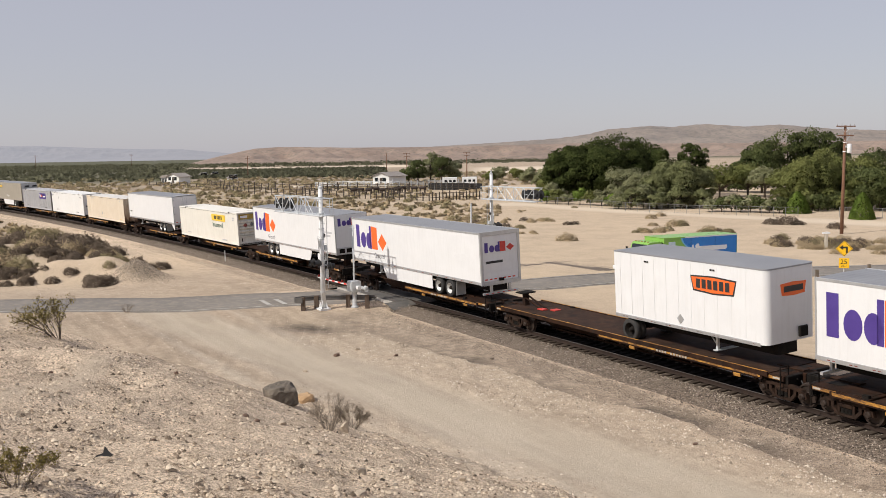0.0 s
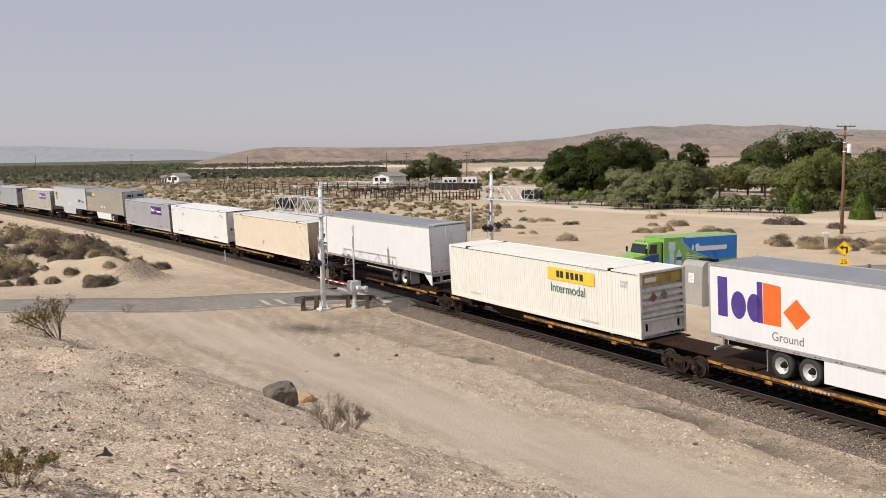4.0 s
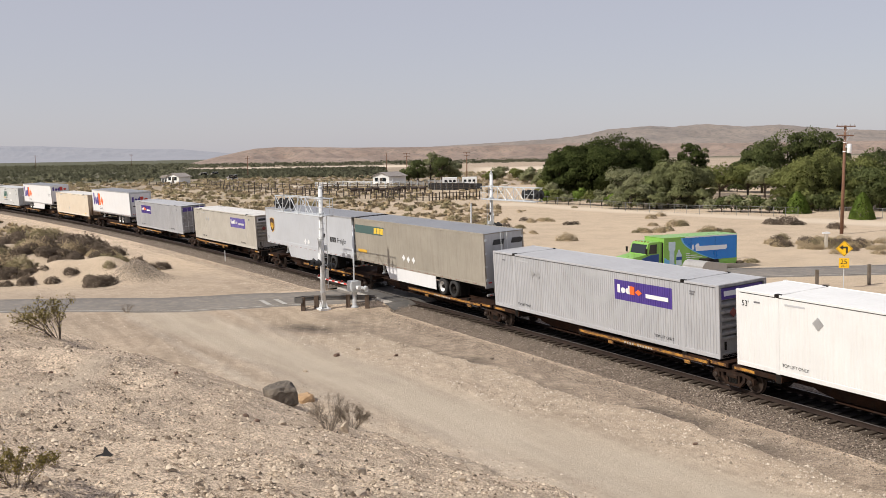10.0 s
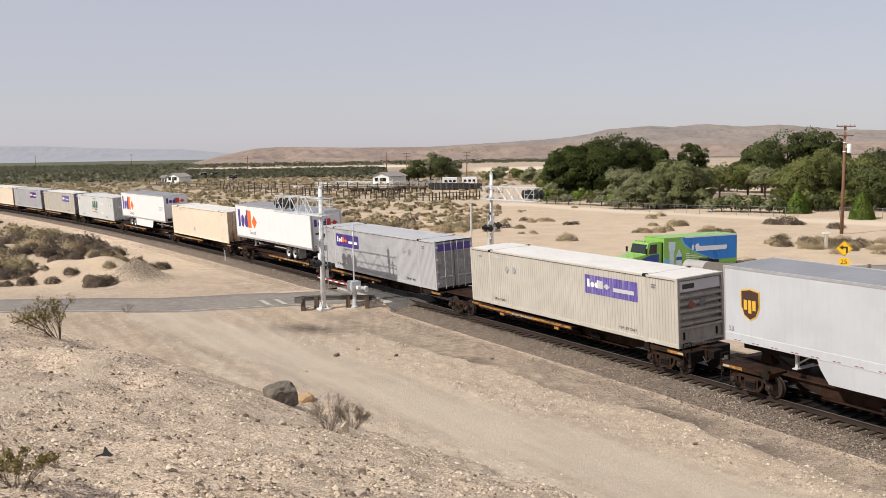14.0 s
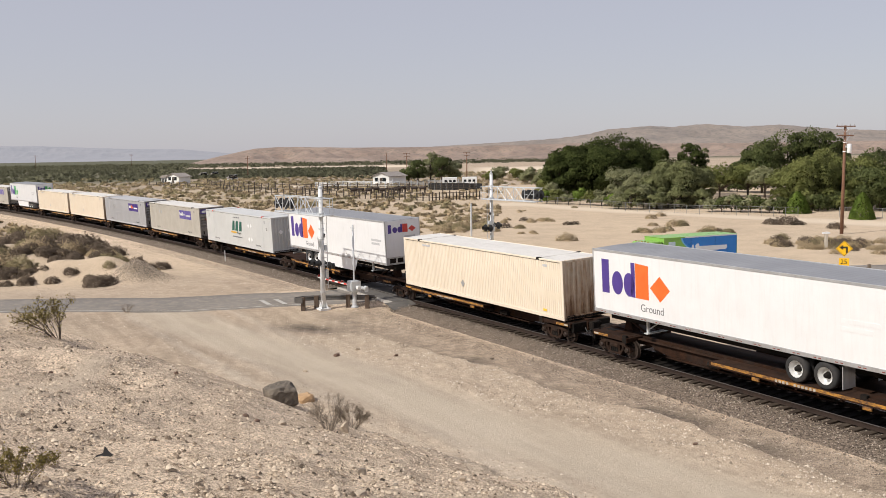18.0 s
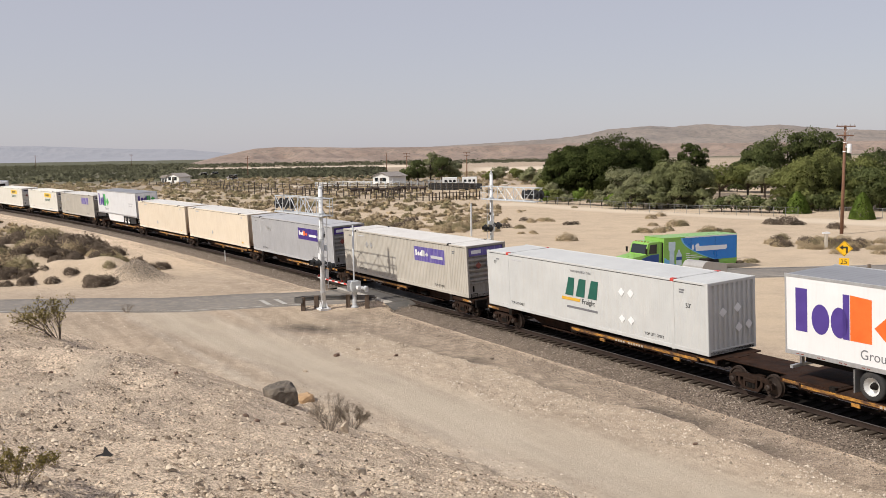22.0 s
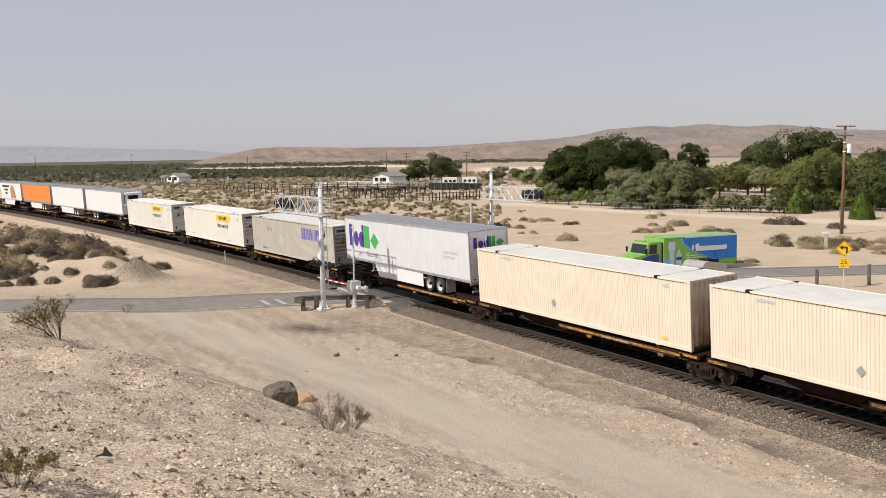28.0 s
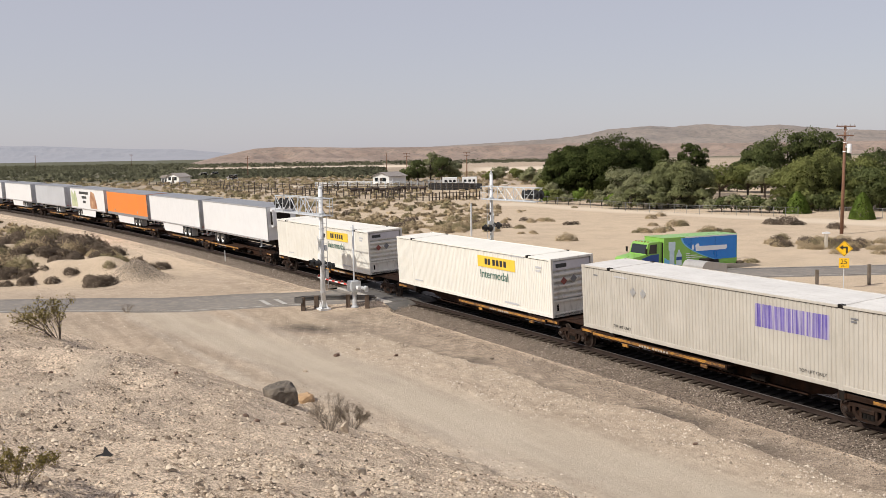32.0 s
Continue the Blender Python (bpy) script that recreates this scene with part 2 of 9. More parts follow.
def chamfered(a0, a1, b0, b1, c):
    if c <= 0:
        return [(a0, b0), (a1, b0), (a1, b1), (a0, b1)]
    c = min(c, (a1 - a0) / 2.2, (b1 - b0) / 2.2)
    return [(a0 + c, b0), (a1 - c, b0), (a1, b0 + c), (a1, b1 - c), (a1 - c, b1), (a0 + c, b1), (a0, b1 - c), (a0, b0 + c)]


def part(name, form, mat, parent, label="", smooth=False, m=None):
    """One mesh object under a thing or a part. form: a Form or a ready mesh."""
    me = form if isinstance(form, bpy.types.Mesh) else form.mesh(name, mat, smooth)
    ob = new(name, me)
    ob.parent = parent
    if m is not None:
        ob.matrix_basis = m
    if label:
        ob["label"] = label
    return ob


def thing(name, label, category, group="", kind="", m=None):
    ob = tagged(new(name), label, category, group, kind)
    if m is not None:
        ob.matrix_basis = m
    return ob


def solid(name, form, mat, label, category, group="", kind="", m=None, smooth=False):
    ob = tagged(new(name, form.mesh(name, mat, smooth)), label, category, group, kind)
    if m is not None:
        ob.matrix_basis = m
    return ob


def letters(text, size, mat):
    """A flat mesh of built-in letters in the xz plane, facing -y, with its origin at the left foot."""
    cu = bpy.data.curves.new("letters", "FONT")
    cu.body, cu.size, cu.extrude = text, size, 0.002
    ob = bpy.data.objects.new("letters", cu)
    me = bpy.data.meshes.new_from_object(ob)
    bpy.data.objects.remove(ob)
    bpy.data.curves.remove(cu)
    me.transform(Matrix.Rotation(radians(90), 4, "X"))
    me.materials.clear()
    me.materials.append(mat)
    return me


# ---- the track's line: an arc, canted towards its inner side, on a slight grade ----
TX, TY, TH, TK, CANT, GRADE = 5.4907, 48.8853, -1.05584, -0.0010008, 2.8565, -0.00459
RAIL_DROP = 0.17    # the rail heads lie this far below the cars' own zero


def arc(s):
    a = TH + TK * s
    return TX + (math.sin(a) - math.sin(TH)) / TK, TY - (math.cos(a) - math.cos(TH)) / TK, a


def rail_pose(s, half=6.9):
    """The pose of a vehicle at s metres along the track: x ahead, y to its left, z up, its origin at rail height."""
    x0, y0, _ = arc(s - half)
    x1, y1, _ = arc(s + half)
    return pose((x0 + x1) / 2, (y0 + y1) / 2, GRADE * s, CANT, math.degrees(-math.asin(GRADE)), math.degrees(math.atan2(y1 - y0, x1 - x0)))


def beside(s, lat, z=0.0):
    """A place beside the track, lat metres to the right of its line."""
    x, y, a = arc(s)
    return x + lat * math.sin(a), y - lat * math.cos(a), z


def along_track(x, y):
    """Vectorised: metres along the track and to its right, for arrays of places."""
    r = 1 / TK
    cx, cy = TX - r * math.sin(TH), TY + r * math.cos(TH)
    a = np.arctan2(-(x - cx), y - cy)
    a = (a - TH + np.pi) % (2 * np.pi) - np.pi + TH
    return (a - TH) / TK, abs(r) - np.hypot(x - cx, y - cy)

# ---- the land: one sheet to the horizon ----
def smooth(x, a, b):
    t = np.clip((x - a) / (b - a), 0, 1)
    return t * t * (3 - 2 * t)


def wave(x, y, k, seed):
    """A cheap smooth noise of wavelength k, about -1 to 1."""
    r = np.random.RandomState(seed)
    out = np.zeros_like(x)
    for i in range(7):
        a, ph, f = r.rand() * 6.283, r.rand() * 6.283, (0.6 + 1.1 * r.rand()) * 6.283 / k
        out += np.sin((x * math.cos(a) + y * math.sin(a)) * f + ph)
    return out / 3.0


EDGE0, EDGE_N = (1.0, 14.0), (0.763, 0.646)


def land_height(x, y):
    x, y = np.asarray(x, float), np.asarray(y, float)
    base = -0.75 + np.clip(0.0046 * (-0.53 * (x - 5.5) + 0.85 * (y - 48.9)), -0.3, 1.2)
    s, lat = along_track(x, y)
    dist = np.hypot(x, y)
    roll = wave(x, y, 40, 3) * 0.12 + wave(x, y, 9, 4) * 0.03
    road = road_mask(x, y)
    z = base + roll * smooth(np.abs(lat), 6, 14) * (1 - road)
    # sandy terrace beside the ballast
    foot = terrace_foot(s)
    z = z + 0.30 * smooth(s, -9, 3) * smooth(lat, foot - 0.15, foot + 0.5) * (1 - smooth(lat, 14, 22))
    # bed of the track follows its grade
    bed = 1 - smooth(np.abs(lat), 3.6, np.where(lat > 0, np.minimum(7.0, foot + 0.3), 7.0))
    z = z * (1 - bed) + bed * (GRADE * s - 0.72)
    # the lane beaten into the drive, and loose windrows along it
    lane = lane_mask(s, lat)
    z = z - 0.07 * lane + (wave(x, y, 1.3, 14) * 0.02 + wave(x, y, 0.55, 15) * 0.012) * smooth(lat, 3.4, 4.4) * (1 - lane) * (1 - road) * (dist < 75)
    # the road climbs to the rails
    wide = 1 - smooth(np.abs(y - np.interp(x, [p[0] for p in ROAD_LEFT], [p[1] for p in ROAD_LEFT])), 2.9, 6.0)
    climb = wide * (1 - smooth(np.abs(lat), 2.2, 13.0))
    z = z * (1 - climb) + climb * (GRADE * s - 0.30 - lat * 0.045 * (1 - smooth(np.abs(lat), 3, 9)))
    # the bank on which the camera stands
    w = (x - EDGE0[0]) * EDGE_N[0] + (y - EDGE0[1]) * EDGE_N[1] + wave(x, y, 13, 8) * 0.35 + wave(x, y, 2.3, 11) * 0.16
    top = np.minimum(4.05 - 0.25 * w, 7.1) + wave(x, y, 5, 9) * 0.07 + wave(x, y, 1.7, 10) * 0.035 + wave(x, y, 0.62, 12) * 0.026 + wave(x, y, 0.36, 13) * 0.013
    top = top - 0.14 * np.logaddexp(0, (y - 25.8) * 2) / 2
    side = 4.05 - 0.5 * w + np.abs(wave(x + 0.4 * y, y * 0.5 - x, 1.9, 16)) * 0.06
    for hx, hy, rx, ry, hh in HUMPS:
        top = top + hh * np.exp(-((x - hx) / rx) ** 2 - ((y - hy) / ry) ** 2)
    bank = -np.logaddexp(-top * 2.5, -side * 2.5) / 2.5
    z = np.maximum(z, bank)
    # low sand heaps left of the crossing road
    for hx, hy, hr, hh in HEAPS:
        q = ((x - hx) ** 2 + (y - hy) ** 2) / hr ** 2
        z = z + hh * np.exp(-q * 1.6)
    return z


def terrace_foot(s):
    """How far from the track the blown sand lies over the edge of the gravel."""
    return 6.5 - 0.6 * smooth(s, -1, 4) - 1.2 * smooth(s, 10.5, 14.5) + 0.4 * smooth(s, 15, 18) + 0.13 * np.sin(s * 0.9) + 0.10 * np.sin(s * 2.3 + 1)


def lane_mask(s, lat):
    """The pale dusty wheel lane along the drive, about 4 m wide."""
    mid = 12.3 - 0.115 * np.clip(s, -14, 40) + 0.3 * np.sin(s * 0.21)
    return np.exp(-((lat - mid) / 2.1) ** 4) * smooth(s, -32, -22)


# mounds and hollows of the bank: place, two radii, height
HUMPS = [(-6.3, 20.2, 2.8, 2.0, 0.62), (-7.4, 24.6, 1.9, 1.3, -0.45), (-4.3, 19.0, 1.6, 1.4, 0.14), (-9.6, 19.5, 1.8, 4.0, -0.16), (-2.6, 13.0, 1.3, 1.6, 0.10), (-11.0, 28.5, 2.5, 2.0, 0.16)]
HEAPS = [(-27.6, 79.6, 2.9, 1.5), (-24.3, 76.6, 2.2, 1.5), (-31.5, 79.2, 3.0, 1.35), (-36.0, 85.0, 4.6, 1.5), (-43.0, 96.0, 6.0, 1.2), (-38, 78, 3, 0.8)]
ROAD_LEFT = [(-200.0, 52.0), (-90.0, 61.0), (-30.0, 63.7), (-20.0, 63.4), (-13.0, 63.2), (-8.5, 63.3), (-3.5, 64.4), (3.0, 67.8), (10.0, 72.0), (18.0, 74.4), (27.0, 75.0), (37.0, 75.6), (60.0, 80.0), (140.0, 100.0)]


def road_mask(x, y):
    px, py = [p[0] for p in ROAD_LEFT], [p[1] for p in ROAD_LEFT]
    return 1 - smooth(np.abs(y - np.interp(x, px, py)), 3.0, 6.0)


def lines(stops):
    """Grid lines: (from, to, step) stretches in turn."""
    out = []
    for a, b, n in stops:
        out += list(np.linspace(a, b, n, endpoint=False))
    return np.array(out + [stops[-1][1]])


def grown(a, b, first, rate):
    out, x, st = [], a, first
    while x < b:
        out.append(x)
        x, st = x + st, st * rate
    return np.array(out + [b])


def make_ground():
    xs = np.concatenate([-grown(40, 4200, 0.7, 1.09)[::-1], lines([(-40, -16, 60), (-16, 9, 140), (9, 40, 70)])[1:-1], grown(40, 4200, 0.7, 1.09)])
    ys = np.concatenate([-grown(2, 600, 0.6, 1.16)[::-1], lines([(-2, 6, 16), (6, 46, 220), (46, 100, 135)])[1:-1], grown(100, 4900, 0.7, 1.035)])
    gx, gy = np.meshgrid(xs, ys)
    gz = land_height(gx, gy)
    nx, ny = len(xs), len(ys)
    me = bpy.data.meshes.new("ground")
    idx = np.arange(nx * ny).reshape(ny, nx)
    quads = np.stack([idx[:-1, :-1], idx[:-1, 1:], idx[1:, 1:], idx[1:, :-1]], -1).reshape(-1, 4)
    me.vertices.add(nx * ny)
    me.vertices.foreach_set("co", np.stack([gx, gy, gz], -1).ravel())
    me.loops.add(quads.size)
    me.polygons.add(len(quads))
    me.loops.foreach_set("vertex_index", quads.ravel().astype(np.int32))
    me.polygons.foreach_set("loop_start", np.arange(0, quads.size, 4, dtype=np.int32))
    me.polygons.foreach_set("use_smooth", np.ones(len(quads), bool))
    me.update(calc_edges=True)
    s, lat = along_track(gx, gy)
    w = (gx - EDGE0[0]) * EDGE_N[0] + (gy - EDGE0[1]) * EDGE_N[1]
    pile = np.exp(-((gx + 24.0) / 2.4) ** 2 - ((gy - 76.2) / 2.0) ** 2) * 0.9
    foot = terrace_foot(s)
    lane = lane_mask(s, lat) * (w > 8.5)
    path = np.exp(-((gx + 6.65 - 0.12 * np.sin(gy * 1.3)) / 0.3) ** 2) * smooth(gy, 11, 14) * (1 - smooth(gy, 18.4, 19.4))
    gravelly = (1 - smooth(np.abs(lat), 4.5, 8.5)) * np.where((lat > 0) & (s > -6), 1 - smooth(lat, foot, foot + 0.5), 1) * 0.95
    verge = smooth(lat, 5.0, 6.5) * (1 - smooth(lat, 10.0 - 0.1 * s, 12.0 - 0.1 * s)) * smooth(s, -14, -7) * 0.27
    stony = np.maximum(np.maximum(pile, np.maximum(gravelly, verge)), (1 - smooth(w, 6, 12)) * (gy < 45))
    stony = stony * (1 - 0.8 * path) * (1 - 0.9 * lane)
    tracks = (np.exp(-((lat - 12.5) / 2.0) ** 2)) * (s > -14)
    scrub = smooth(gy, 760, 1100) + (1 - smooth(gx / np.maximum(gy, 1), -0.27, -0.25)) * smooth(gy, 280, 380) * 0.85
    stain_shade = np.maximum(np.exp(-((gx + 7.5 + 0.8 * (gy - 53.8)) / 1.9) ** 2 - ((gy - 53.8) / 1.7) ** 2) * 1.15, np.exp(-((lat - foot + 0.5) / 0.62) ** 2) * np.clip(1.5 * np.exp(-((s - 13.6) / 1.9) ** 2) + 0.9 * np.exp(-((s - 1.6) / 1.2) ** 2) + 0.8 * np.exp(-((s - 18.2) / 1.1) ** 2) + 0.4 * np.exp(-((s - 8.0) / 1.5) ** 2), 0, 1))
    rut = np.exp(-((np.abs(lat - 11.8 - 0.4 * np.sin(s * 0.12)) - 0.85) / 0.42) ** 2) + np.exp(-((np.abs(lat - 15.4) - 0.85) / 0.35) ** 2)
    tracks = np.clip(tracks * 0.6 + rut * (s > -25), 0, 1)
    az = gx / np.maximum(gy, 1)
    belt = smooth(gy, 370, 410) * (1 - smooth(gy, 590, 640)) * smooth(az, -0.28, -0.25) * (1 - smooth(az, -0.09, -0.05))
    low = 0.32 * smooth(gy, 140, 200) * (1 - smooth(az, -0.04, 0.05)) * np.clip(0.7 + 0.8 * wave(gx * 0.4, gy, 18, 72), 0.2, 1.3)
    scrub = np.clip(np.maximum(np.maximum(scrub, belt * 0.9), low), 0, 1)
    wash = smooth(gy, 620, 650) * (1 - smooth(gy, 730, 780)) * smooth(az, -0.27, -0.24) * (1 - smooth(az, -0.02, 0.02)) + smooth(gy, 380, 420) * (1 - smooth(gy, 520, 600)) * smooth(az, 0.02, 0.05) * (1 - smooth(az, 0.12, 0.16))
    wash = np.clip(wash + np.exp(-((gy - np.interp(gx, (14, 20, 34.5, 46, 54, 70), (171, 161, 142.5, 128, 119.5, 104))) / 5.2) ** 4) * (gx > 10) * 0.85, 0, 1)
    drive = smooth(lat, 5.0, 8.0) * (1 - smooth(lat, 22, 30)) * (gy < 66) * (1 - 0.8 * smooth(-w, -8, -5)) * smooth(s, -45, -25)
    shoulder = (1 - smooth(np.abs(lat), np.where(lat > 0, 6.2, 4.4), np.where(lat > 0, 8.0, 7.5))) * np.where((lat > 0) & (s > -6), 1 - smooth(lat, foot - 0.1, foot + 0.25), 1) * smooth(np.abs(lat), 2.5, 3.4) * (1 - road_mask(gx, gy)) * smooth(s, -60, -8)
    for name, val in (("shoulder", np.maximum(shoulder, pile * 0.45)), ("lane", lane), ("drive", drive), ("dune", np.clip(smooth(-lat, 6, 11) * (gy < 260) + (1 - smooth(np.hypot((gx + 32) / 14, (gy - 84) / 13), 0.7, 1.1)) + 0.9 * np.exp(-((gx + 4.6 + 0.3 * (gy - 56)) / 4.5) ** 2 - ((gy - 56.3) / 2.6) ** 2), 0, 1)), ("stony", stony), ("wheeled", tracks), ("scrub", scrub), ("stain_shade", stain_shade), ("wash", np.maximum(wash, path * 0.35))):
        at = me.attributes.new(name, "FLOAT", "POINT")
        at.data.foreach_set("value", val.ravel().astype(np.float32))
    me.materials.append(SAND)
    return tagged(new("ground", me), "pale sandy desert ground with gravel and wheel tracks", "ground", kind="structure")


def attr(n, name):
    a = n.new("ShaderNodeAttribute")
    a.attribute_name = name
    return a.outputs["Fac"]


def cells_of(n, l, vec, scale):
    t = n.new("ShaderNodeTexVoronoi")
    t.inputs["Scale"].default_value = scale
    l.new(vec, t.inputs["Vector"])
    return t.outputs["Distance"], t.outputs["Color"]


def pebbles(n, l, vec, scale, rarity, size):
    """Sparse stones: a mask of cells above a rarity, and each cell's own tone."""
    dist, tint = cells_of(n, l, vec, scale)
    sep = n.new("ShaderNodeSeparateColor")
    l.new(tint, sep.inputs[0])
    edge = math_of(n, l, "LESS_THAN", dist, math_of(n, l, "MULTIPLY", sep.outputs[1], size))
    return math_of(n, l, "MULTIPLY", edge, math_of(n, l, "GREATER_THAN", sep.outputs[0], rarity)), sep.outputs[2]


def sand_material():
    """Pale sand with pebbles, gravel where it is stony, wheel tracks, dark stains and distant green."""
    m, n, l, b = nodes_of("desert_sand")
    pos = n.new("ShaderNodeNewGeometry").outputs["Position"]
    big, mid = noise_of(n, l, pos, 0.035, 4), noise_of(n, l, pos, 0.33, 7, 0.7)
    fine, grit = noise_of(n, l, pos, 6.5, 7, 0.78), noise_of(n, l, pos, 30.0, 3, 0.75)
    col = ramp(n, l, big, (0.385, 0.30, 0.222), (0.465, 0.376, 0.284), 0.35, 0.65)
    col = blend(n, l, ramp(n, l, mid, (0, 0, 0), (0.7, 0.7, 0.7), 0.42, 0.70), col, (0.33, 0.264, 0.195))
    col = blend(n, l, math_of(n, l, "MULTIPLY", attr(n, "wheeled"), ramp(n, l, mid, (0.2, 0.2, 0.2), (0.75, 0.75, 0.75), 0.3, 0.6)), col, (0.43, 0.368, 0.30))
    mott = noise_of(n, l, pos, 2.2, 6, 0.75)
    col = blend(n, l, math_of(n, l, "SUBTRACT", 0.85, math_of(n, l, "MULTIPLY", attr(n, "wheeled"), 0.6)), col, blend(n, l, 1.0, col, ramp(n, l, mott, (0.80, 0.79, 0.78), (1.12, 1.12, 1.12), 0.38, 0.6), "MULTIPLY"))
    col = blend(n, l, math_of(n, l, "MULTIPLY", attr(n, "dune"), ramp(n, l, mid, (0.9, 0.9, 0.9), (0.35, 0.35, 0.35), 0.4, 0.68)), col, (0.555, 0.44, 0.312))
    # wheel-worn streaks along the sandy drive
    tc = n.new("ShaderNodeMapping")
    tc.vector_type = "TEXTURE"
    tc.inputs["Rotation"].default_value = (0, 0, TH)
    tc.inputs["Scale"].default_value = (9.0, 1.0, 1.0)
    l.new(pos, tc.inputs["Vector"])
    lane = noise_of(n, l, tc.outputs["Vector"], 1.1, 6, 0.62)
    col = blend(n, l, attr(n, "drive"), col, blend(n, l, 1.0, col, ramp(n, l, lane, (0.80, 0.79, 0.78), (1.14, 1.14, 1.14), 0.38, 0.62), "MULTIPLY"))
    lane_dust = ramp(n, l, lane, (0.43, 0.362, 0.28), (0.505, 0.434, 0.342), 0.3, 0.7)
    col = blend(n, l, math_of(n, l, "MULTIPLY", attr(n, "lane"), ramp(n, l, mid, (1, 1, 1), (0.55, 0.55, 0.55), 0.35, 0.7)), col, lane_dust)
    soil = ramp(n, l, mott, (0.15, 0.118, 0.092), (0.27, 0.218, 0.172), 0.36, 0.64)
    col = blend(n, l, math_of(n, l, "MULTIPLY", attr(n, "shoulder"), ramp(n, l, mid, (0.97, 0.97, 0.97), (0.62, 0.62, 0.62), 0.35, 0.65)), col, soil)
    stony = attr(n, "stony")
    clump = ramp(n, l, noise_of(n, l, pos, 0.7, 6, 0.72), (0.3, 0.3, 0.3), (1, 1, 1), 0.38, 0.62)
    amount = math_of(n, l, "MULTIPLY", math_of(n, l, "ADD", math_of(n, l, "MULTIPLY", stony, 0.85), math_of(n, l, "SUBTRACT", 0.15, math_of(n, l, "MULTIPLY", attr(n, "lane"), 0.12))), clump)
    gravel = ramp(n, l, fine, (0.50, 0.386, 0.277), (0.93, 0.75, 0.56), 0.38, 0.62)
    gravel = blend(n, l, attr(n, "drive"), gravel, ramp(n, l, fine, (0.40, 0.335, 0.258), (0.74, 0.635, 0.50), 0.38, 0.62))
    col = blend(n, l, math_of(n, l, "MULTIPLY", amount, math_of(n, l, "SUBTRACT", 0.8, math_of(n, l, "MULTIPLY", attr(n, "shoulder"), 0.62))), col, gravel)
    patch = noise_of(n, l, pos, 0.85, 5, 0.7)
    col = blend(n, l, math_of(n, l, "MULTIPLY", stony, ramp(n, l, patch, (0, 0, 0), (0.3, 0.3, 0.3), 0.46, 0.66)), col, (0.53, 0.425, 0.32))
    col = blend(n, l, stony, col, blend(n, l, 1.0, col, ramp(n, l, noise_of(n, l, pos, 1.7, 6, 0.75), (0.87, 0.865, 0.86), (1.22, 1.22, 1.22), 0.38, 0.6), "MULTIPLY"))
    lumps = 0.0
    for scale, rarity, size, k in ((7.0, 0.86, 0.5, 0.7), (15.0, 0.70, 0.6, 0.9), (30.0, 0.5, 0.7, 0.95)):
        mask, hue = pebbles(n, l, pos, scale, rarity, size)
        mask = math_of(n, l, "MULTIPLY", mask, math_of(n, l, "MULTIPLY", amount, k))
        col = blend(n, l, mask, col, ramp(n, l, hue, (0.10, 0.073, 0.053), (0.66, 0.54, 0.415), 0.1, 0.85))
        lumps = math_of(n, l, "ADD", math_of(n, l, "MULTIPLY", mask, 3.0 / scale), lumps)
    col = blend(n, l, math_of(n, l, "MULTIPLY", attr(n, "stain_shade"), ramp(n, l, fine, (0.45, 0.45, 0.45), (1, 1, 1), 0.35, 0.6)), col, (0.10, 0.08, 0.065))
    specks = ramp(n, l, grit, (0.58, 0.57, 0.56), (1.36, 1.36, 1.36), 0.40, 0.60)
    col = blend(n, l, math_of(n, l, "ADD", 0.35, math_of(n, l, "MULTIPLY", stony, 0.55)), col, blend(n, l, 1.0, col, specks, "MULTIPLY"))
    green = ramp(n, l, noise_of(n, l, pos, 0.02, 6), (0.085, 0.092, 0.058), (0.14, 0.132, 0.086))
    col = blend(n, l, attr(n, "scrub"), col, green)
    col = blend(n, l, attr(n, "wash"), col, (0.65, 0.545, 0.42))
    l.new(col, b.inputs["Base Color"])
    b.inputs["Roughness"].default_value = 0.95
    b.inputs["Specular IOR Level"].default_value = 0.15
    h = math_of(n, l, "ADD", math_of(n, l, "ADD", fine, math_of(n, l, "MULTIPLY", grit, 0.4)), lumps)
    bump_of(n, l, h, b, 0.62, 0.07)
    return m


SAND = sand_material()
ground = make_ground()
ASPHALT = surf("worn_grey_asphalt", (0.165, 0.147, 0.128), (0.23, 0.207, 0.182), 0.5, 0.9, 0, 0.3, 30, (0.36, 0.30, 0.23), 0.7)


